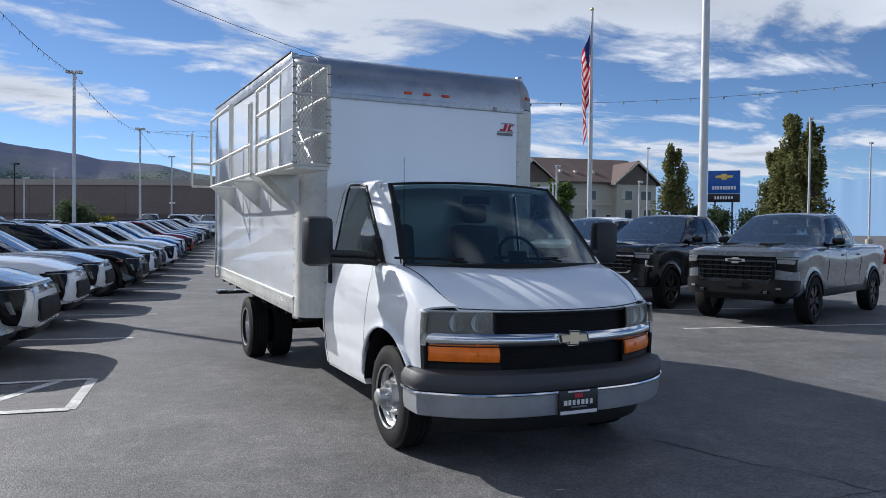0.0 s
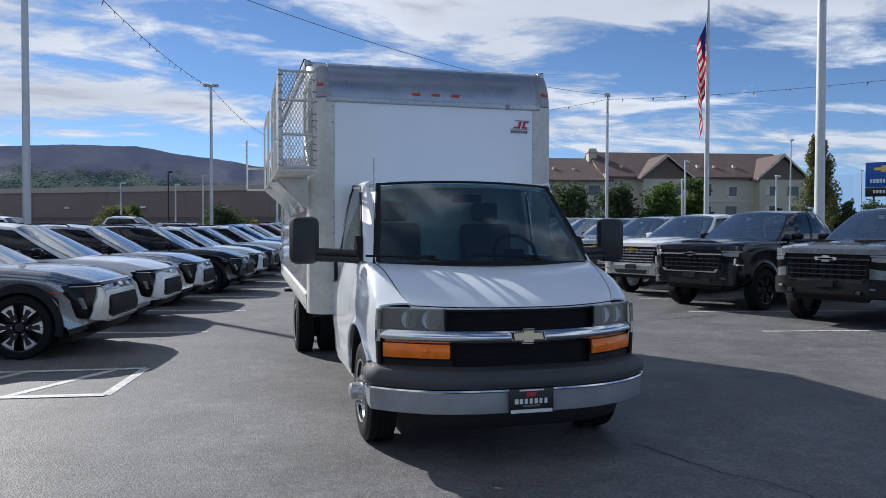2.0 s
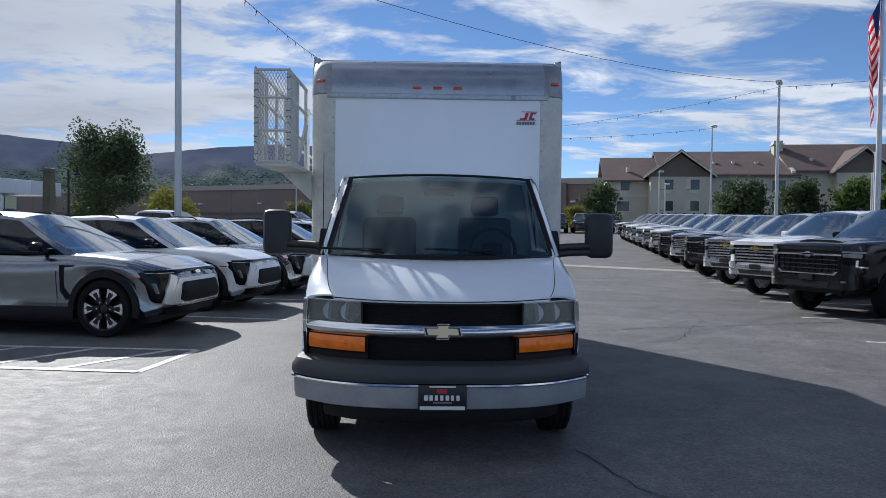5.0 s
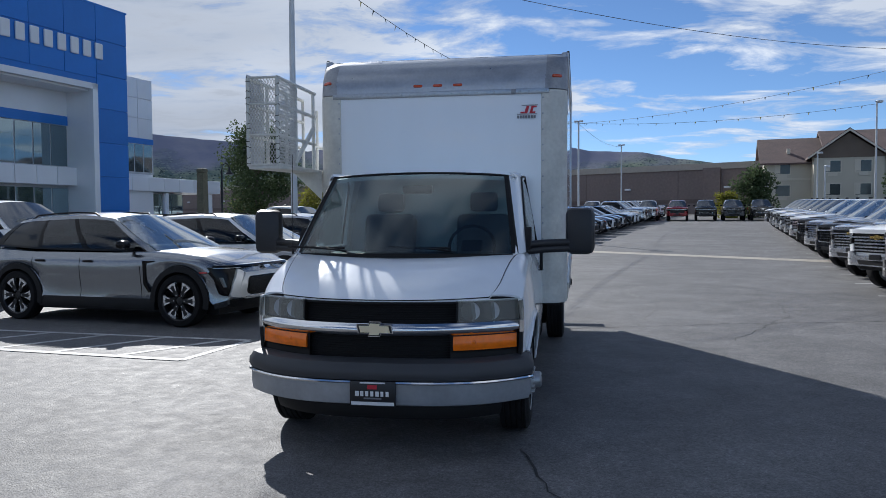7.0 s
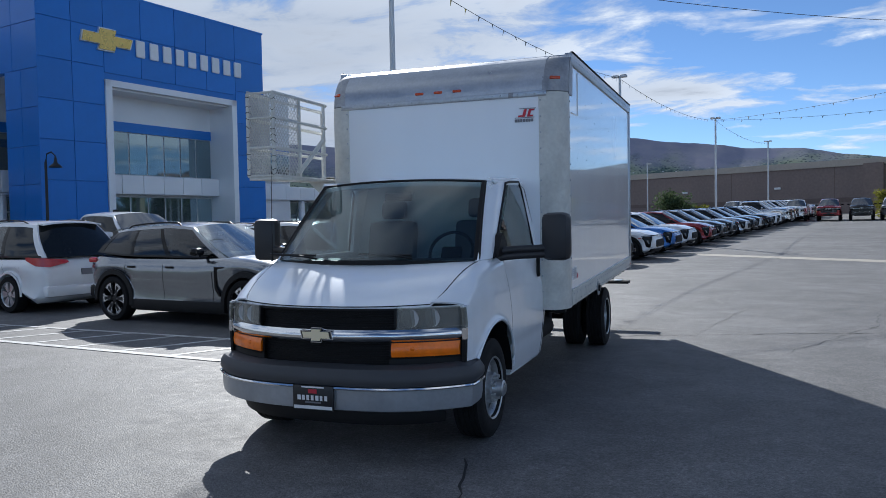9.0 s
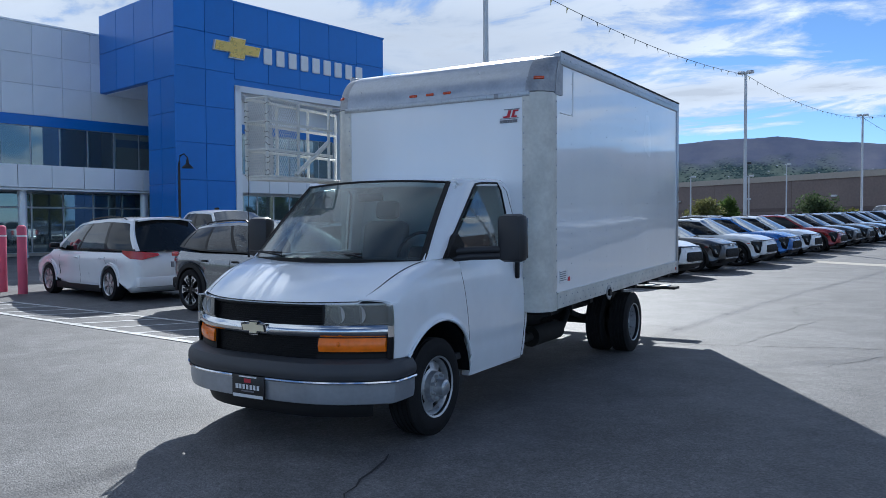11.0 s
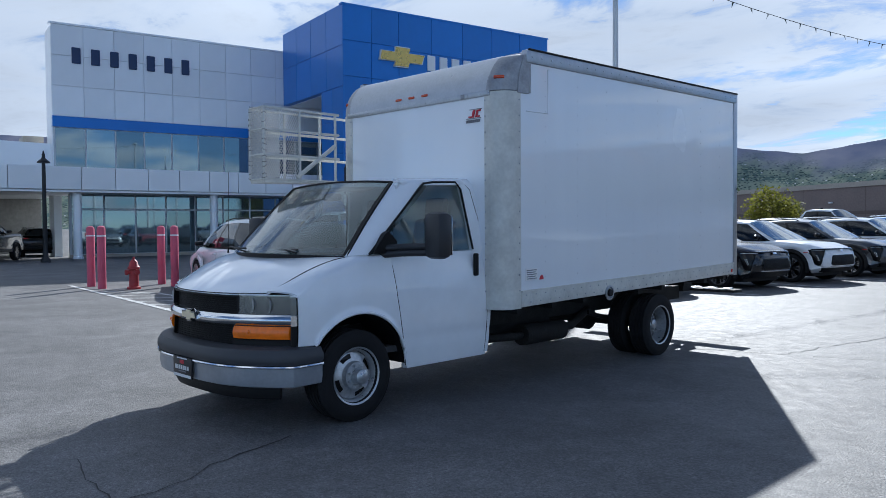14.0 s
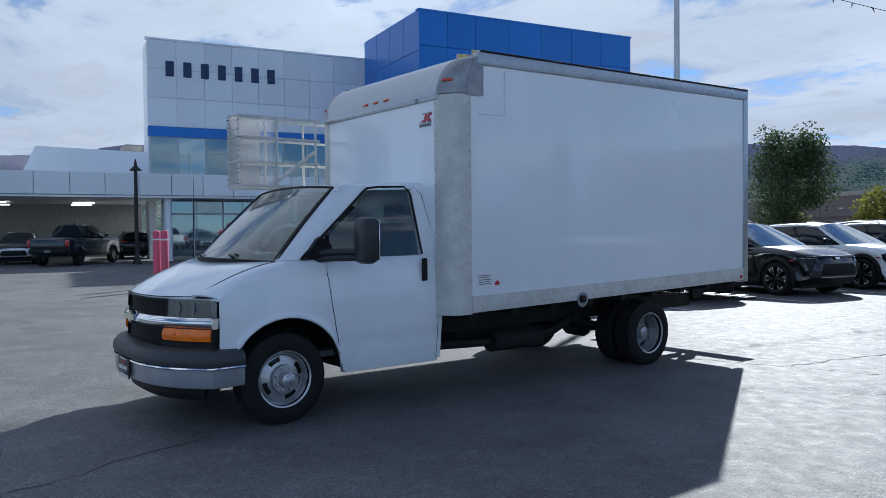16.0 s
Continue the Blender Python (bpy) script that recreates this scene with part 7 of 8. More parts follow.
# ---- hotel behind the trucks ----
SIDING = material("brown_gable_siding", (0.155, 0.125, 0.10), 0.85, var=0.12, scale=0.8, bump=0.2, bscale=9)
HA = Vector((25.0, 98.5, 0))
HM = pose(HA.x, HA.y, 0, 0, 0, -10.3)  # x along the front, y to the back
hotel = thing("hotel", HM, "three-storey tan hotel with brown gabled shingle roofs", "building")
EAVE, DEEP = 8.7, 16.0
part("wall", box((0, 0, 0), (7.5, DEEP, 8.0)), STUCCO, hotel, "tan stucco wall", 0)
part("wall", box((7.5, -1.2, 0), (24.0, DEEP, EAVE)), STUCCO, hotel, "tan stucco wall", 0)
part("wall", box((24.0, -0.2, 0), (52.6, DEEP, EAVE + 0.6)), STUCCO, hotel, "tan stucco wall", 0)


def ridge_roof(x0, x1, y0, y1, eave, top, name="roof"):
    ym = (y0 + y1) / 2
    return part(name, prism([(y0 - 0.7, eave - 0.12), (ym, top), (y1 + 0.7, eave - 0.12), (y1 + 0.7, eave + 0.1), (ym, top + 0.3), (y0 - 0.7, eave + 0.1)], "x", x0 - 0.6, x1 + 0.6), SHINGLE, hotel, "brown shingle roof", 0)


ridge_roof(0, 7.5, 0, DEEP, 8.0, 11.6)
ridge_roof(7.5, 24.0, -1.2, DEEP, EAVE, 12.4)
ridge_roof(24.0, 52.2, -0.2, DEEP, EAVE + 0.6, 13.4)


def cross_gable(xm, half, y, eave, top):
    part("gable_wall", prism([(xm - half, 0), (xm + half, 0), (xm + half, eave), (xm, top - 0.3), (xm - half, eave)], "y", y - 1.6, y + 3), STUCCO, hotel, "tan gable wall", 0)
    part("gable_siding", prism([(xm - half - 0.02, eave - 0.25), (xm + half + 0.02, eave - 0.25), (xm + half + 0.02, eave), (xm, top - 0.28), (xm - half - 0.02, eave)], "y", y - 1.66, y - 1.5), SIDING, hotel, "brown gable siding", 0)
    for s in (1, -1):
        part("gable_roof", prism([(xm, top), (xm + s * (half + 0.7), eave - 0.35), (xm + s * (half + 0.7), eave - 0.1), (xm, top + 0.3)] if s > 0 else [(xm, top), (xm, top + 0.3), (xm - half - 0.7, eave - 0.1), (xm - half - 0.7, eave - 0.35)], "y", y - 2.2, y + 7), SHINGLE, hotel, "brown gable roof", 0)
        part("fascia", prism([(xm, top - 0.1), (xm + s * (half + 0.7), eave - 0.38), (xm + s * (half + 0.7), eave - 0.14), (xm, top + 0.18)], "y", y - 2.3, y - 2.2), STUCCO2, hotel, smooth=0)


for xm, half, y, e, t in ((9.3, 3.8, -1.2, 8.7, 11.7), (32.2, 3.3, -0.2, 9.3, 12.2), (49.2, 3.3, -0.2, 9.3, 12.4)):
    cross_gable(xm, half, y, e, t)
part("step_wall", prism([(-1.4, EAVE - 0.2), (7.4, 12.2), (7.4, 12.7), (-1.4, EAVE + 0.6)], "x", 23.5, 24.0), STUCCO2, hotel, smooth=0)
part("chimney", box((23.0, 5.5, 9), (24.2, 7.0, 14.0)), STUCCO, hotel, "stucco chimney", 0)
part("chimney_cap", box((22.85, 5.35, 13.4), (24.35, 7.15, 13.6)), STUCCO2, hotel, smooth=0)
bm = bmesh.new()
add_box(bm, (-0.95, -0.06, -0.78), (0.95, 0.0, 0.78))
win_trim = mesh_of(bm, "window_trim", STUCCO2, 0)
pane_m = mesh_of(box((-0.82, -0.09, -0.66), (0.82, -0.03, 0.66)), "pane", HOTELGLASS, 0)
cur_m = mesh_of(box((-0.82, -0.094, -0.6), (-0.3, -0.03, 0.66)), "curtain", STUCCO2, 0)
unit_m = mesh_of(box((-0.5, -0.1, -0.2), (0.5, 0.0, 0.2)), "wall_unit", STUCCO2, 0)
spots = [(2.2, 0.0), (7.6, -2.8), (10.9, -2.8), (15.2, -1.2), (18.6, -1.2), (22.0, -1.2), (26.2, -0.2), (30.6, -1.8), (33.8, -1.8), (38.6, -0.2), (42.4, -0.2), (47.6, -1.8), (50.8, -1.8)]
for x, y in spots:
    for z in (1.75, 4.6, 7.4):
        w = new("window", win_trim); w.parent = hotel; w.matrix_basis = Matrix.Translation((x, y, z))
        p = new("pane", pane_m); p.parent = w
        if random.random() < 0.75:
            q = new("curtain", cur_m); q.parent = w
        u = new("air_unit", unit_m); u.parent = w; u.matrix_basis = Matrix.Translation((0, 0, -0.95))
part("belt_course", box((0, -0.12, 5.9), (5.5, 0.0, 6.2)), STUCCO2, hotel, smooth=0)
part("belt_course", box((14.0, -1.34, 5.9), (24.0, -1.2, 6.2)), STUCCO2, hotel, smooth=0)
part("belt_course", box((24.0, -0.34, 5.9), (52.6, -0.2, 6.2)), STUCCO2, hotel, smooth=0)
for x, h in ((3, 10.1), (14.5, 10.8), (17, 10.9), (20, 10.8), (27, 11.3), (38.5, 11.4), (41, 11.3), (44, 11.4)):
    part("roof_vent", box((x - 0.2, 2.2, h - 0.8), (x + 0.2, 2.7, h)), STUCCO2, hotel, smooth=0)

# ---- long low store behind the rows ----
SN = Vector((0.5, 0.866, 0))
SD = Vector((0.866, -0.5, 0))
s_end = SN * 106.5 + SD * 24.0 * 0 + SD * ((27.4 * 0.866 - 107 * 0.5))
SM = pose(s_end.x, s_end.y, 0, 0, 0, -30)  # x along the wall towards the hotel, y to the back
store = thing("store_building", SM, "long low brown block store with a pale roof coping", "building")
part("wall", box((-230, 0, 0), (0, 40, 8.2)), BRICK, store, "brown block wall", 0)
part("wall_band", box((-230, -0.08, 3.3), (0, 0, 3.9)), BRICKB, store, "dark block band", 0)
part("coping", box((-230.2, -0.2, 8.2), (0.2, 40, 9.1)), COPING, store, "pale coping", 0)
part("pier", box((-9, -0.5, 0), (-6.5, 0, 8.4)), BRICK, store, smooth=0)
for k in range(14):
    x = -6 - 15.5 * k
    part("wall_lamp", box((x, -0.35, 5.4), (x + 0.9, 0, 5.7), 0.05), LETTERW, store, "pale wall lamp")
    part("joint", box((x - 7, -0.02, 0), (x - 6.9, 0.01, 8.2)), BRICKB, store, smooth=0)


# ---- hills ----
def hill_material(name, slope, slope2, wood, field, town_z):
    """Bare slopes above, and a belt of trees, fields and pale roofs below town_z metres."""
    m = bpy.data.materials.new(name)
    m.use_nodes = True
    nt = m.node_tree
    b = nt.nodes["Principled BSDF"]
    b.inputs["Roughness"].default_value = 1.0
    b.inputs["Specular IOR Level"].default_value = 0.0
    co = nt.nodes.new("ShaderNodeTexCoord")

    def noise_at(scale, detail, rough=0.55):
        n = nt.nodes.new("ShaderNodeTexNoise")
        n.inputs["Scale"].default_value, n.inputs["Detail"].default_value, n.inputs["Roughness"].default_value = scale, detail, rough
        nt.links.new(co.outputs["Object"], n.inputs["Vector"])
        return n.outputs[0]

    def ranged(src, a, c, lo=0.0, hi=1.0):
        r = nt.nodes.new("ShaderNodeMapRange")
        for k, v in zip((1, 2, 3, 4), (a, c, lo, hi)):
            r.inputs[k].default_value = v
        nt.links.new(src, r.inputs[0])
        return r.outputs[0]

    def blend(fac, a, c):
        x = nt.nodes.new("ShaderNodeMix"); x.data_type = "RGBA"
        for k, v in ((0, fac), (6, a), (7, c)):
            if isinstance(v, tuple):
                x.inputs[k].default_value = (*v, 1)
            elif isinstance(v, float):
                x.inputs[k].default_value = v
            else:
                nt.links.new(v, x.inputs[k])
        return x.outputs[2]

    def math_node(op, a, c):
        x = nt.nodes.new("ShaderNodeMath"); x.operation = op
        for k, v in enumerate((a, c)):
            if isinstance(v, float):
                x.inputs[k].default_value = v
            else:
                nt.links.new(v, x.inputs[k])
        return x.outputs[0]
    sep = nt.nodes.new("ShaderNodeSeparateXYZ"); nt.links.new(co.outputs["Object"], sep.inputs[0])
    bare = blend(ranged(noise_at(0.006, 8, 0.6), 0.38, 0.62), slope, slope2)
    ground = blend(ranged(noise_at(0.012, 5), 0.42, 0.60), wood, field)
    # crowns and roofs, one to a cell
    for scale, size, share, dark, pale in ((0.12, 0.50, 0.30, tuple(0.55 * v for v in wood), tuple(0.9 * v for v in field)), (0.055, 0.20, 0.72, (0.16, 0.17, 0.17), (0.62, 0.62, 0.62))):
        cell = nt.nodes.new("ShaderNodeTexVoronoi"); cell.inputs["Scale"].default_value = scale
        nt.links.new(co.outputs["Object"], cell.inputs["Vector"])
        hue = nt.nodes.new("ShaderNodeSeparateColor"); nt.links.new(cell.outputs["Color"], hue.inputs[0])
        there = math_node("MULTIPLY", math_node("LESS_THAN", cell.outputs["Distance"], size), math_node("GREATER_THAN", hue.outputs[1], share))
        ground = blend(there, ground, blend(math_node("GREATER_THAN", hue.outputs[2], 0.45), dark, pale))
    height = math_node("ADD", sep.outputs[2], ranged(noise_at(0.004, 6), 0.3, 0.7, -60.0, 60.0))
    done = blend(ranged(height, town_z - 25, town_z + 35), ground, bare)
    nt.links.new(done, b.inputs["Base Color"])
    return m


# slope colours lifted towards blue-grey: distance haze painted into the hillside
HILL = hill_material("haze_tinted_hillside", (0.25, 0.255, 0.33), (0.35, 0.335, 0.38), (0.11, 0.155, 0.14), (0.30, 0.335, 0.25), 195)
PEAK = material("painted_haze_mountain", (0.06, 0.08, 0.11), 1.0, var=0.05, scale=0.0015)
for socket, value in (("Emission Color", (0.22, 0.34, 0.50, 1)), ("Emission Strength", 0.92), ("Specular IOR Level", 0.0)):  # distance haze painted in as a blue glow
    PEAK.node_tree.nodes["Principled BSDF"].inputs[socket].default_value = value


def ridge(name, keys_, near, far, mat, label, rough, steps=420, relief=1.0):
    """Hills round the place: keys of bearing (degrees, left of the truck's axis) and how high the ridge stands in degrees."""
    bm = bmesh.new()
    a0, a1 = keys_[0][0], keys_[-1][0]
    rows = 34
    grid = []
    for i in range(steps + 1):
        a = a0 + (a1 - a0) * i / steps
        rise = key(keys_, a) + rough * (noise.noise((a * 0.35, 0.3, 0)) + 0.5 * noise.noise((a * 1.1, 1.3, 0)) + 0.25 * noise.noise((a * 3.1, 2.3, 0)))
        col = []
        for j in range(rows + 1):
            t = j / rows
            d = near + (far - near) * t
            top = math.tan(radians(max(0.1, rise))) * far
            z = top * (t ** 1.25) * (1 + relief * (0.10 * (1 - t) * noise.noise((a * 0.5, t * 5, 4)) + 0.09 * (1 - t) * noise.noise((a * 1.5, t * 2.2, 7)) + 0.04 * (1 - t) * noise.noise((a * 4.5, t * 5, 9)))) - 2
            col.append(bm.verts.new((-math.sin(radians(a)) * d, math.cos(radians(a)) * d, z)))
        grid.append(col)
    for i in range(steps):
        for j in range(rows):
            bm.faces.new((grid[i][j], grid[i + 1][j], grid[i + 1][j + 1], grid[i][j + 1]))
    return solid(name, bm, mat, label, "hills", kind="structure", smooth=180)


ridge("backdrop_hills", [(-34, 1.2), (-22, 2.6), (-12, 3.3), (-9, 3.8), (-7, 4.1), (-5, 4.5), (-1, 4.8), (2.5, 5.3), (7, 5.9), (12, 5.85), (17, 5.2), (20, 4.8), (24, 5.4), (31, 5.9), (40, 5.6), (55, 5.2), (64, 5.6), (70, 6.2), (75, 6.2), (78, 5.6), (82, 5.2), (86, 5.0), (100, 4.6), (130, 3.0)], 2450, 3000, HILL, "brown and green hillside with haze painted in, dotted with trees and houses", 0.10)
# the mountains' material glows blue to imitate haze
ridge("backdrop_mountains", [(-80, 3.6), (-66, 4.6), (-60, 4.7), (-56, 4.0), (-52, 3.5), (-47, 3.6), (-42, 3.9), (-36, 3.3), (-28, 2.4)], 3800, 4300, PEAK, "distant mountains with pale blue haze painted in", 0.42, relief=0.25)

# ---- plants ----
BARK = material("grey_brown_bark", (0.09, 0.075, 0.06), 0.9, var=0.25, scale=4, bump=0.5, bscale=20)


def leaf_material(name, color, island=0.3):
    m = material(name, color, 0.75, var=0.15, scale=0.8, island=island)
    nt = m.node_tree
    b = nt.nodes["Principled BSDF"]
    b.inputs["Specular IOR Level"].default_value = 0.15
    thin = nt.nodes.new("ShaderNodeBsdfTranslucent")
    nt.links.new(b.inputs["Base Color"].links[0].from_socket, thin.inputs[0])
    mixed = nt.nodes.new("ShaderNodeMixShader"); mixed.inputs[0].default_value = 0.4
    nt.links.new(b.outputs[0], mixed.inputs[1]); nt.links.new(thin.outputs[0], mixed.inputs[2])
    nt.links.new(mixed.outputs[0], nt.nodes["Material Output"].inputs[0])
    return m


LEAF = leaf_material("green_leaves", (0.10, 0.15, 0.04))
LEAFD = leaf_material("dark_green_leaves", (0.075, 0.105, 0.050))
LEAFY = leaf_material("yellow_green_leaves", (0.20, 0.20, 0.035))
LEAFA = leaf_material("autumn_olive_leaves", (0.165, 0.17, 0.065))


def tree(place, height, wide, mat, label, name="tree", column=False, leaves=2600, leaf=0.26, seed=1, trunk=0.16):
    rnd = random.Random(seed)
    t = thing(name, pose(place[0], place[1], 0), label, "tree", "trees round the car park")
    bm = bmesh.new()
    add_tube(bm, [(0, 0, 0), (rnd.uniform(-.1, .1), rnd.uniform(-.1, .1), height * 0.3), (rnd.uniform(-.2, .2), rnd.uniform(-.2, .2), height * 0.6), (0, 0, height * 0.9)], [trunk, trunk * 0.75, trunk * 0.45, trunk * 0.1], 8)
    tips = []
    base = 0.18 if not column else 0.08
    for k in range(38):
        h = height * (base + 0.03 + 0.72 * rnd.random())
        a = rnd.uniform(0, 2 * math.pi)
        f = (h / height - base) / (1 - base)
        if column:
            reach = wide / 2 * max(0.12, (1 - f) ** 0.75) * rnd.uniform(0.5, 1.0)
            up = height * 0.16
        else:
            reach = wide / 2 * (math.sin(math.pi * min(0.98, 0.2 + 0.75 * f)) ** 0.6) * rnd.uniform(0.55, 0.95)
            up = height * 0.10 * rnd.uniform(0.3, 1.4)
        tip = Vector((reach * math.cos(a), reach * math.sin(a), h + up))
        mid_ = Vector((tip.x * 0.5, tip.y * 0.5, h + up * 0.35))
        add_tube(bm, [(0, 0, h * 0.92), mid_, tip], [trunk * 0.34, trunk * 0.2, trunk * 0.06], 5, caps=False)
        k_ = 1.0 if not column else max(0.4, 1.15 - 0.85 * f)
        tips += [(tip, k_), (mid_.lerp(tip, 0.45), 0.8 * k_)]
    part("trunk", bm, BARK, t, "grey-brown trunk and limbs")
    tips += [(Vector((0, 0, height * (0.9 if not column else 0.9))), 0.9 if not column else 0.35), (Vector((0, 0, height * 0.75)), 1.0), (Vector((0, 0, height * 0.6)), 1.1)]
    vs, fs = [], []
    clump = wide * (0.22 if not column else 0.20)
    for k in range(leaves):
        c, sz = rnd.choice(tips)
        while True:
            o = Vector((rnd.uniform(-1, 1), rnd.uniform(-1, 1), rnd.uniform(-1, 1)))
            if o.length < 1:
                break
        p = c + Vector((o.x * clump * sz, o.y * clump * sz, o.z * clump * sz * (1.0 if not column else 1.9)))
        if p.z < height * base * 0.8:
            continue
        u = Vector((rnd.gauss(0, 1), rnd.gauss(0, 1), rnd.gauss(0, 0.7))).normalized()
        v = u.cross(Vector((rnd.gauss(0, 1), rnd.gauss(0, 1), rnd.gauss(0, 1)))).normalized()
        s = leaf * rnd.uniform(0.55, 1.2)
        i = len(vs)
        vs += [p - u * s * 0.5, p + v * s * 0.32, p + u * s * 0.5, p - v * s * 0.32]
        fs.append((i, i + 1, i + 2, i + 3))
    me = bpy.data.meshes.new("crown")
    me.from_pydata([tuple(v) for v in vs], [], fs)
    me.materials.append(mat)
    cr = new("crown", me)
    cr.parent = t
    return t


def polar(cam_x, cam_y, bearing, d):
    """A place at a bearing (degrees left of the truck's axis) and distance."""
    return (cam_x - math.sin(radians(bearing)) * d, cam_y + math.cos(radians(bearing)) * d)


tree((-27.4, 60.3), 9.2, 6.6, LEAFD, "leafy green tree behind the parked cars", leaves=13000, leaf=0.30, seed=3)
for k, (b, d, h, w, m) in enumerate([(-23.4, 82, 5.9, 4.8, LEAFD), (-27.0, 84, 5.7, 4.4, LEAFD), (-30.2, 84, 6.0, 4.2, LEAF), (-32.5, 88, 6.8, 3.6, LEAF)]):
    tree(polar(-1, -5.8, b, d), h, w, m, "rounded dense tree in front of the hotel", leaves=5200, leaf=0.42, seed=10 + k)
tree(polar(-2.97, -5.17, -41.8, 74), 9.6, 3.5, LEAFA, "slender columnar tree with olive leaves", "columnar_tree", True, 10000, 0.26, 21)
tree(polar(-2.97, -5.17, -49.6, 64), 10.6, 3.5, LEAFA, "tall columnar tree with olive leaves", "columnar_tree", True, 12000, 0.26, 22)
tree(polar(-2.97, -5.17, -50.8, 63), 10.0, 2.8, LEAFA, "tall columnar tree with olive leaves", "columnar_tree", True, 9000, 0.26, 23)
tree(polar(-2.97, -5.17, -48.4, 65), 8.2, 2.5, LEAFA, "columnar tree with olive leaves", "columnar_tree", True, 7000, 0.26, 24)
for k, (b, h, w) in enumerate(((-43.0, 5.2, 2.2), (-44.6, 5.0, 4.2), (-46.9, 4.6, 4.6), (-41.9, 6.4, 3.0))):
    tree(polar(-2.46, -5.44, b, 112), h, w, LEAFD, "dark bushy tree beyond the car park", leaves=2600, leaf=0.4, seed=60 + k)
tree(polar(1.3, -5.8, -12.2, 92), 6.2, 4.8, LEAFD, "green tree at the end of the aisle", leaves=4000, leaf=0.4, seed=31)
tree(polar(1.3, -5.8, -10.4, 90), 3.8, 2.6, LEAFY, "young tree with yellow-green leaves", leaves=1800, leaf=0.34, seed=32)
for k, (cx, cy, b, d, h, w, m) in enumerate([(-2.16, -5.5, 8.3, 96, 3.8, 4.4, LEAFA), (-2.16, -5.5, 16.6, 100, 3.8, 4.6, LEAFA), (-2.97, -5.17, 0.4, 98, 4.0, 5.2, LEAFD), (-2.97, -5.17, -1.4, 97, 2.6, 2.2, LEAFY), (6.6, -2.7, 22.6, 95, 5.0, 6.0, LEAFY), (1.3, -5.8, 24.0, 80, 3.2, 3.6, LEAFA), (-2.97, -5.17, 6.8, 110, 4.6, 3.0, LEAF)]):
    tree(polar(cx, cy, b, d), h, w, m, "bushy tree by the long store", leaves=3000, leaf=0.4, seed=40 + k)

# ---- poles, flag, signs and strings ----
POLE = material("galvanised_light_pole", (0.55, 0.57, 0.59), 0.45, 0.35, var=0.1, scale=1.5)
IRON = material("black_painted_iron", (0.015, 0.015, 0.016), 0.45, 0.2, var=0.1)


def light_pole(x, y, h, head=2, turn=0.0, mat=POLE, r=0.11, label="tall pale steel parking-lot light pole", foot=True):
    p = thing("light_pole", pose(x, y, 0, 0, 0, turn), label, "light pole", "light poles")
    g = ground_z(x, y)
    part("shaft", tube([(0, 0, g), (0, 0, h * 0.5), (0, 0, h)], [r, r * 0.85, r * 0.7], 12), mat, p)
    if foot:
        part("base", lathe([(0.30, g), (0.30, g + 0.75), (0.27, g + 0.80), (0.0, g + 0.80), (0.0, g)], 18), CONCRETE, p, "concrete pole base")
    for s in ((1, -1) if head == 2 else (1,)):
        part("lamp_head", box((min(s * 0.06, s * 0.42), -0.16, h - 0.10), (max(s * 0.06, s * 0.42), 0.16, h + 0.06), 0.03), mat, p, "flat lamp head")
    part("arm", tube([(-0.15, 0, h - 0.04), (0.15, 0, h - 0.04)], 0.04, 6), mat, p)
    return p


POLES = [(-7.3, 16.8, 10.0), (-3.45, 41.1, 10.05), (1.46, 66.5, 10.3), (7.0, 96.4, 10.7)]
for x, y, h in POLES:
    light_pole(x, y, h, 2, -10)
light_pole(20.6, 38.6, 10.2, 2, 60)
light_pole(13.5, 12.0, 11.5, 2, 20, r=0.14)
light_pole(40.0, 20.0, 10.6, 2, 60)
for b, d, h in ((-21.5, 62, 9.4), (-31.4, 62, 5.6), (-37.6, 60, 5.6), (-17.9, 70, 6.6), (-18.3, 72, 5.6)):
    x, y = polar(-0.98, -5.8, b, d)
    light_pole(x, y, h, 1, 30, r=0.08, label="slim pale light pole")
for b, d, h in ((-40.0, 85, 10.8), (-50.6, 60, 9.9), (-54.2, 75, 9.6), (-33.5, 60, 6.8), (-44.0, 120, 10.0)):
    x, y = polar(-2.97, -5.17, b, d)
    light_pole(x, y, h, 1, 30, r=0.09, label="slim pale light pole")
for b, d, h in ((4.1, 80, 7.4), (1.8, 84, 7.4)):
    x, y = polar(-2.97, -5.17, b, d)
    light_pole(x, y, h, 1, 0, IRON if b > 3 else POLE, 0.08, "slim light pole by the store")
for b, d, h in ((13.6, 70, 5.6), (9.7, 74, 5.8)):
    x, y = polar(4.92, -4.43, b, d)
    light_pole(x, y, h, 1, 0, POLE, 0.08, "slim light pole by the store")

# flagpole with the flag hanging in folds
fp = thing("flagpole", pose(16.2, 21.3, 0), "tall white flagpole with a gold ball", "flagpole")
part("pole", tube([(0, 0, 0), (0, 0, 6), (0, 0, 10.85)], [0.11, 0.09, 0.05], 14), POLE, fp)
part("finial", lathe([(0.0, 0.14), (0.06, 0.11), (0.08, 0.05), (0.06, 0.0), (0.0, -0.02)], 12, Matrix.Translation((0, 0, 10.85))), GOLD, fp)


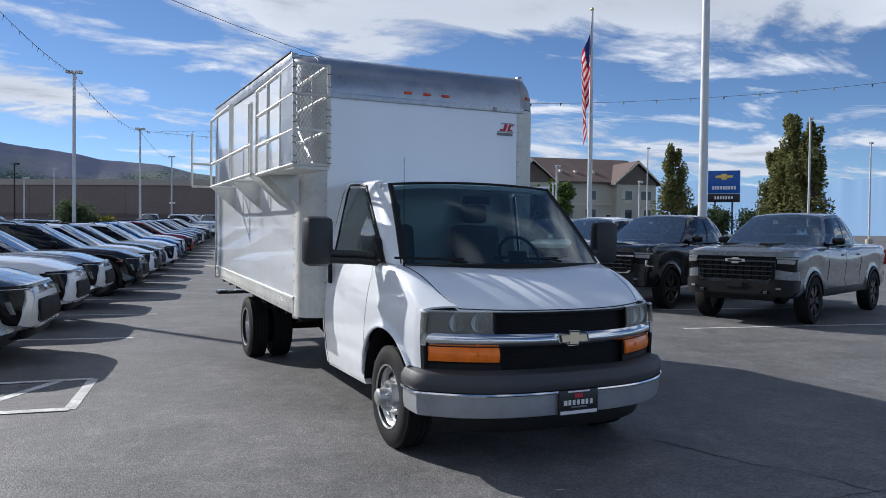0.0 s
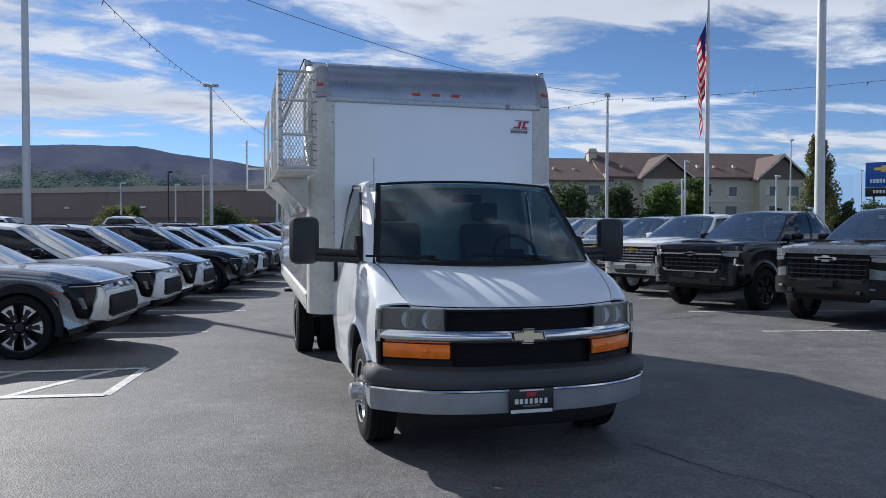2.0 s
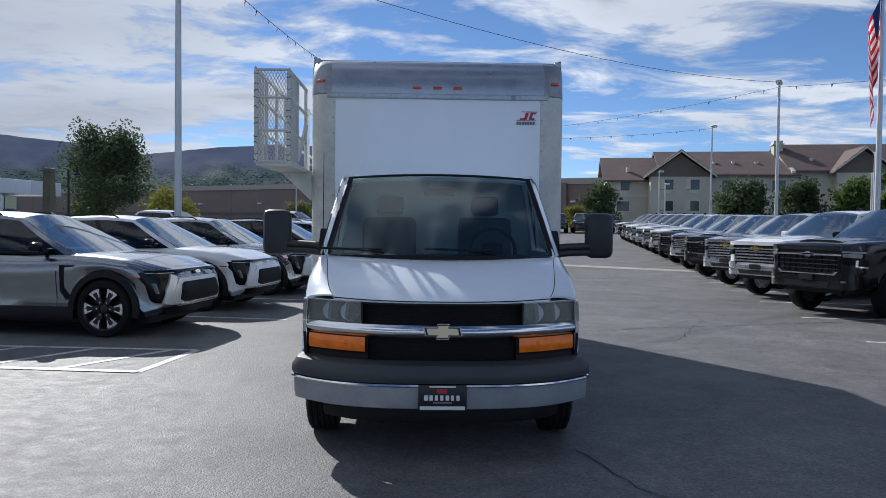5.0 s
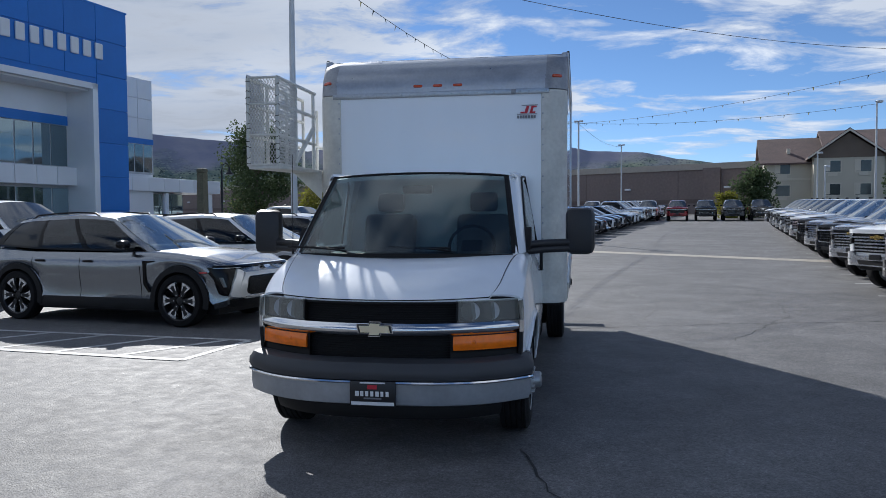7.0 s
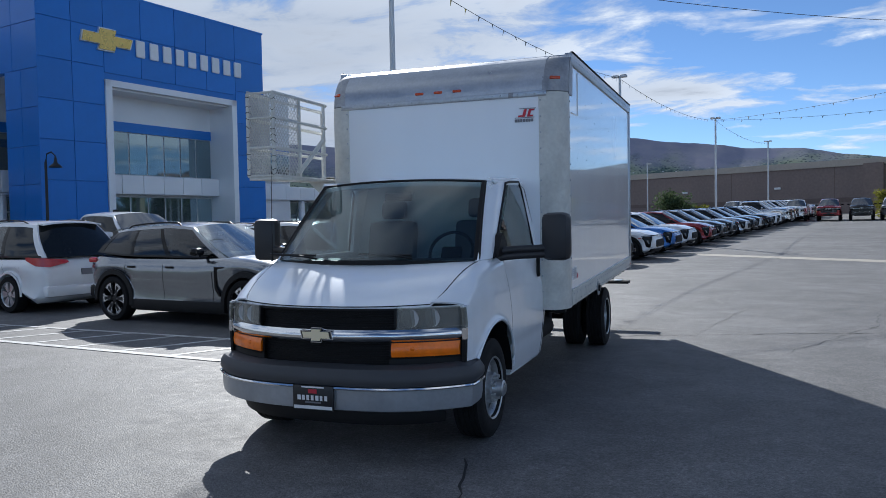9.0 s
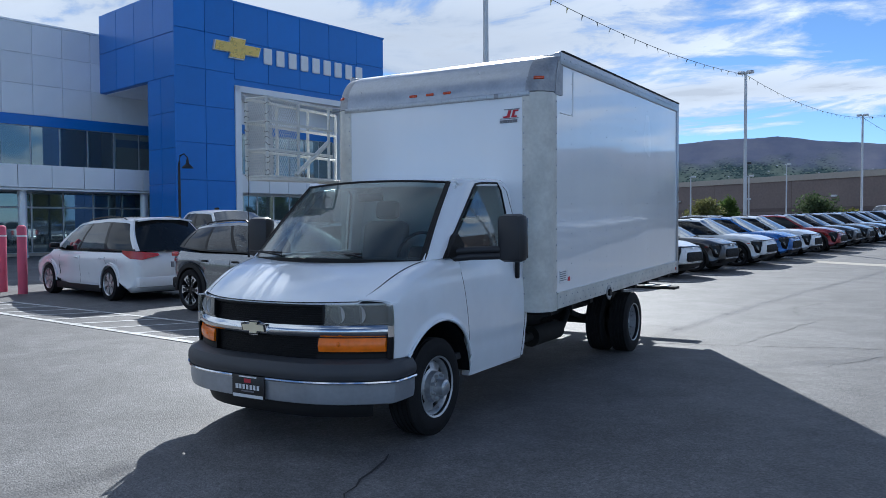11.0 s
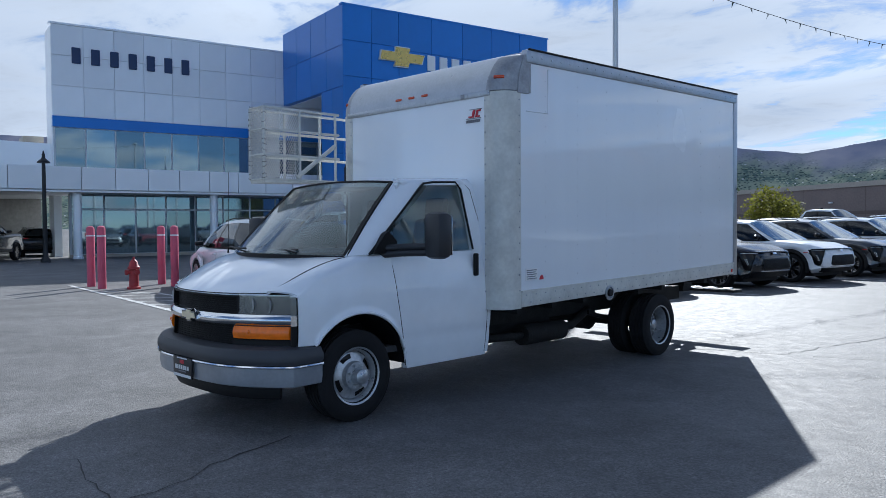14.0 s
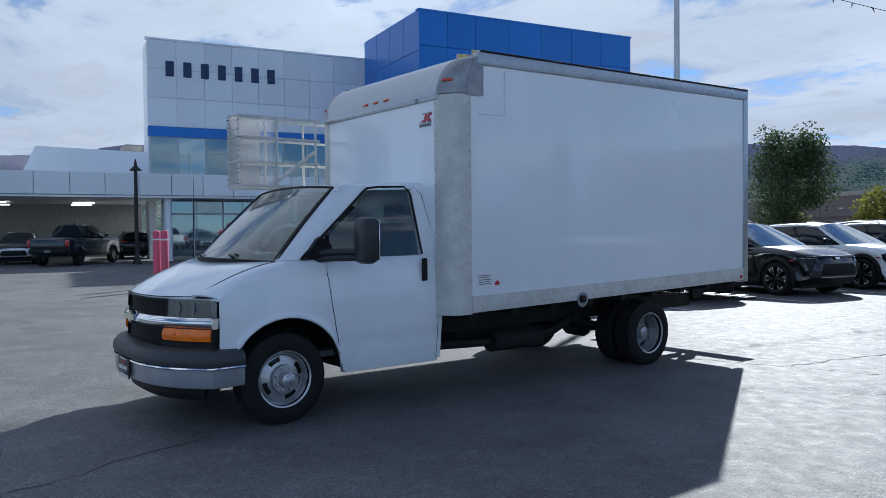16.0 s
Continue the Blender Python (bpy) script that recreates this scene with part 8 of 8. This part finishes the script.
def flag_material():
    m = bpy.data.materials.new("striped_flag_cloth")
    m.use_nodes = True
    nt = m.node_tree
    b = nt.nodes["Principled BSDF"]; b.inputs["Roughness"].default_value = 0.8
    uv = nt.nodes.new("ShaderNodeUVMap")
    sep = nt.nodes.new("ShaderNodeSeparateXYZ"); nt.links.new(uv.outputs[0], sep.inputs[0])
    mul = nt.nodes.new("ShaderNodeMath"); mul.operation = "MULTIPLY"; mul.inputs[1].default_value = 6.5
    fr = nt.nodes.new("ShaderNodeMath"); fr.operation = "FRACT"
    gt = nt.nodes.new("ShaderNodeMath"); gt.operation = "GREATER_THAN"; gt.inputs[1].default_value = 0.5
    nt.links.new(sep.outputs[1], mul.inputs[0]); nt.links.new(mul.outputs[0], fr.inputs[0]); nt.links.new(fr.outputs[0], gt.inputs[0])
    mix = nt.nodes.new("ShaderNodeMix"); mix.data_type = "RGBA"
    mix.inputs[6].default_value, mix.inputs[7].default_value = (0.55, 0.02, 0.035, 1), (0.75, 0.75, 0.75, 1)
    nt.links.new(gt.outputs[0], mix.inputs[0])
    a1 = nt.nodes.new("ShaderNodeMath"); a1.operation = "LESS_THAN"; a1.inputs[1].default_value = 0.30
    a2 = nt.nodes.new("ShaderNodeMath"); a2.operation = "GREATER_THAN"; a2.inputs[1].default_value = 0.54
    nt.links.new(sep.outputs[0], a1.inputs[0]); nt.links.new(sep.outputs[1], a2.inputs[0])
    an = nt.nodes.new("ShaderNodeMath"); an.operation = "MULTIPLY"
    nt.links.new(a1.outputs[0], an.inputs[0]); nt.links.new(a2.outputs[0], an.inputs[1])
    mix2 = nt.nodes.new("ShaderNodeMix"); mix2.data_type = "RGBA"; mix2.inputs[7].default_value = (0.02, 0.03, 0.12, 1)
    nt.links.new(an.outputs[0], mix2.inputs[0]); nt.links.new(mix.outputs[2], mix2.inputs[6])
    nt.links.new(mix2.outputs[2], b.inputs["Base Color"])
    thin = nt.nodes.new("ShaderNodeBsdfTranslucent"); nt.links.new(mix2.outputs[2], thin.inputs[0])
    both_ = nt.nodes.new("ShaderNodeMixShader"); both_.inputs[0].default_value = 0.6
    nt.links.new(b.outputs[0], both_.inputs[1]); nt.links.new(thin.outputs[0], both_.inputs[2])
    nt.links.new(both_.outputs[0], nt.nodes["Material Output"].inputs[0])
    return m


bm = bmesh.new()
uvl = bm.loops.layers.uv.new("UVMap")
nu, nv = 26, 18
gridf = []
for i in range(nu + 1):
    u = i / nu
    row = []
    for j in range(nv + 1):
        v = j / nv
        drop = 3.4 * u
        x = -0.06 - 0.50 * math.sin(min(1, u * 1.6) * math.pi / 2) * (0.75 + 0.25 * math.cos(u * 9 + v * 2)) * (0.55 + 0.45 * v)
        y = 0.16 * math.sin(u * 14 + v * 3.2) * (0.3 + u)
        z = 10.35 - (1 - v) * 2.3 * (1 - 0.25 * u) - drop
        row.append(bm.verts.new((x, y, z)))
    gridf.append(row)
for i in range(nu):
    for j in range(nv):
        f = bm.faces.new((gridf[i][j], gridf[i + 1][j], gridf[i + 1][j + 1], gridf[i][j + 1]))
        for lp, (a, b_) in zip(f.loops, ((i, j), (i + 1, j), (i + 1, j + 1), (i, j + 1))):
            lp[uvl].uv = (a / nu, b_ / nv)
flag = solid("flag", bm, flag_material(), "red, white and blue striped flag hanging limp from its pole", "flag")
flag.matrix_basis = pose(16.2, 21.3, 0)

# pylon sign: plain shapes in its colours
SIGNBLUE = material("blue_sign_face", (0.01, 0.10, 0.42), 0.35, var=0.05)
sx, sy = polar(-2.97, -5.17, -45.2, 140)
pyl = thing("pylon_sign", pose(sx, sy, 0, 0, 0, -45), "blue and black pylon sign with a gold emblem", "sign")
part("sign_face", box((-2.6, -0.3, 8.7), (2.6, 0.3, 12.6), 0.08), SIGNBLUE, pyl, "blue sign face")
part("sign_base", box((-2.6, -0.3, 7.2), (2.6, 0.3, 8.65), 0.05), SIGNBLK, pyl, "black lower sign panel")
part("emblem", prism([(0.95 * a, 0.9 * b + 11.55) for a, b in cross], "y", -0.36, -0.29), GOLD, pyl, "gold cross emblem", 0)
for k in range(9):
    part("letter_bar", box((-1.95 + k * 0.44, -0.35, 9.35), (-1.62 + k * 0.44, -0.29, 9.95)), LETTERW, pyl, smooth=0)
for k in range(7):
    part("letter_bar", box((-1.5 + k * 0.44, -0.35, 7.7), (-1.2 + k * 0.44, -0.29, 8.2)), LETTERW, pyl, smooth=0)
for x in (-1.4, 1.4):
    part("sign_post", box((x - 0.15, -0.15, 0), (x + 0.15, 0.15, 7.25)), SIGNBLK, pyl, smooth=0)

# pennant strings and overhead wires
STRING = material("string_cord", (0.12, 0.12, 0.12), 0.8)
PENN = [material("pale_pennant_cloth", (0.62, 0.62, 0.58), 0.8, var=0.1), material("dark_pennant_cloth", (0.10, 0.12, 0.10), 0.8, var=0.1), material("yellow_pennant_cloth", (0.55, 0.45, 0.12), 0.8, var=0.1)]


def string(p, q, sag, n=0, label="pennant string hung between light poles", size=0.17):
    p, q = Vector(p), Vector(q)
    at = lambda t: p.lerp(q, t) - Vector((0, 0, sag * 4 * t * (1 - t)))
    s = thing("pennant_string" if n else "overhead_wire", pose(0, 0, 0), label, "pennants" if n else "wire")
    part("cord", tube([at(k / 24) for k in range(25)], 0.012, 5), STRING, s)
    d = (q - p).normalized()
    rnd = random.Random(int(abs(p.x * 7 + q.y * 3)))
    for k in range(n):
        o = at((k + 0.5) / n)
        sw = Vector((rnd.uniform(-0.4, 0.4), rnd.uniform(-0.4, 0.4), -1)).normalized()
        bm = bmesh.new()
        side = d.cross(sw).normalized() * 0.004
        a = [bm.verts.new(o + v + side) for v in (-d * size * 0.32, d * size * 0.32, sw * size * 1.25)]
        b2 = [bm.verts.new(o + v - side) for v in (-d * size * 0.32, d * size * 0.32, sw * size * 1.25)]
        bm.faces.new(a); bm.faces.new(b2)
        for i in range(3):
            bm.faces.new((a[i], a[(i + 1) % 3], b2[(i + 1) % 3], b2[i]))
        part("pennant", bm, rnd.choice(PENN), s, smooth=0)


string((-7.3, 16.8, 9.8), (-3.45, 41.1, 9.9), 0.5, 22)
string((-3.45, 41.1, 9.9), (1.46, 66.5, 10.1), 0.6, 22)
string((1.46, 66.5, 10.1), (7.0, 96.4, 10.5), 0.6, 16)
string((-7.3, 16.8, 9.8), (-10.3, -3.0, 9.6), 0.6, 14)
string((1.46, 66.5, 10.1), (21.7, 51.9, 9.2), 0.5, 14, size=0.18)
string((20.6, 38.6, 9.9), (40.0, 20.0, 10.4), 0.5, 14, size=0.18)
string((1.46, 66.5, 10.1), (20.6, 38.6, 9.9), 0.6, 18, size=0.18)
string((-7.3, 16.8, 9.9), (20.6, 38.6, 10.2), 0.9, 0, "thin overhead wire across the car park")

# gooseneck lamp posts
for x, y, h, bend in ((-33.25, 8.46, 5.35, False), (-22.0, 42.1, 5.2, True), (-27.9, 22.2, 5.3, True)):
    lp = thing("street_lamp", pose(x, y, 0, 0, 0, 15), "black iron lamp post with a bell shade", "street lamp", "lamp posts")
    part("base", lathe([(0.22, 0.0), (0.22, 0.12), (0.14, 0.25), (0.10, 0.7), (0.0, 0.7), (0.0, 0.0)], 16), IRON, lp)
    if bend:
        part("post", tube([(0, 0, 0), (0, 0, h - 0.5), (0.06, 0, h - 0.1), (0.3, 0, h), (0.5, 0, h - 0.2)], [0.08, 0.06, 0.04, 0.035, 0.03], 10), IRON, lp)
        o = (0.5, 0, h - 0.75)
    else:
        part("post", tube([(0, 0, 0), (0, 0, h - 0.6)], [0.11, 0.08], 12), IRON, lp)
        o = (0, 0, h - 0.65)
    part("shade", lathe([(0.29, 0.0), (0.285, 0.04), (0.20, 0.13), (0.11, 0.20), (0.075, 0.27), (0.07, 0.42), (0.045, 0.46), (0.03, 0.56), (0.0, 0.60), (0.0, 0.0)], 20, Matrix.Translation(o)), IRON, lp, "black bell shade")

# bollards and fire hydrant
PINK = material("faded_pink_bollard", (0.55, 0.09, 0.15), 0.55, var=0.15, scale=3, fine=0.05)
REDP = material("red_hydrant_paint", (0.35, 0.03, 0.035), 0.5, var=0.2, scale=8, bump=0.2)
b_lab = "faded pink steel bollard with a pale band"
bol = thing("bollard", pose(-15.67, 4.08, 0), b_lab, "bollard", "bollards round the hydrant")
part("post", lathe([(0.105, 0.0), (0.105, 1.56), (0.09, 1.61), (0.05, 1.635), (0.0, 1.64), (0.0, 0.0)], 20), PINK, bol)
part("band", lathe([(0.108, 1.36), (0.108, 1.40), (0.10, 1.40), (0.10, 1.36)], 20, None, True), PRINTW, bol, "pale band")
for x, y in ((-14.63, 3.97), (-15.0, 5.75), (-13.96, 5.64)):
    copy_thing(bol, pose(x, y, 0))
hyd = thing("fire_hydrant", pose(-13.9, 4.5, 0), "red fire hydrant between the bollards", "fire hydrant")
part("barrel", lathe([(0.17, 0.0), (0.17, 0.05), (0.12, 0.07), (0.115, 0.5), (0.15, 0.52), (0.15, 0.57), (0.12, 0.60), (0.10, 0.70), (0.05, 0.76), (0.03, 0.77), (0.03, 0.83), (0.0, 0.83), (0.0, 0.0)], 20), REDP, hyd)
for a in (0, 180, 270):
    part("nozzle", lathe([(0.055, 0.0), (0.055, 0.17), (0.075, 0.17), (0.075, 0.21), (0.03, 0.22), (0.0, 0.22), (0.0, 0.0)], 12, Matrix.Translation((0, 0, 0.44)) @ pose(0, 0, 0, 0, 90, 0) if a == 0 else Matrix.Translation((0, 0, 0.44)) @ pose(0, 0, 0, 0, 0, a) @ pose(0, 0, 0, 0, 90, 0)), REDP, hyd)
# stone gate pillar near the tower
px_, py_ = polar(1.32, -5.8, 27.3, 47)
pil = thing("stone_pillar", pose(px_, py_, 0, 0, 0, -10), "olive-brown stone pillar with a cap", "pillar")
OLIVE = material("olive_brown_stone", (0.16, 0.15, 0.10), 0.9, var=0.2, scale=1.5, bump=0.3, bscale=12, fine=0.2)
part("shaft", loft([[(a * w, b * w, z) for a, b in ((-1, -1), (1, -1), (1, 1), (-1, 1))] for z, w in ((0, 0.24), (2.5, 0.23), (4.2, 0.21))]), OLIVE, pil, smooth=0)
part("cap", box((-0.24, -0.24, 4.2), (0.24, 0.24, 4.45), 0.06), OLIVE, pil)
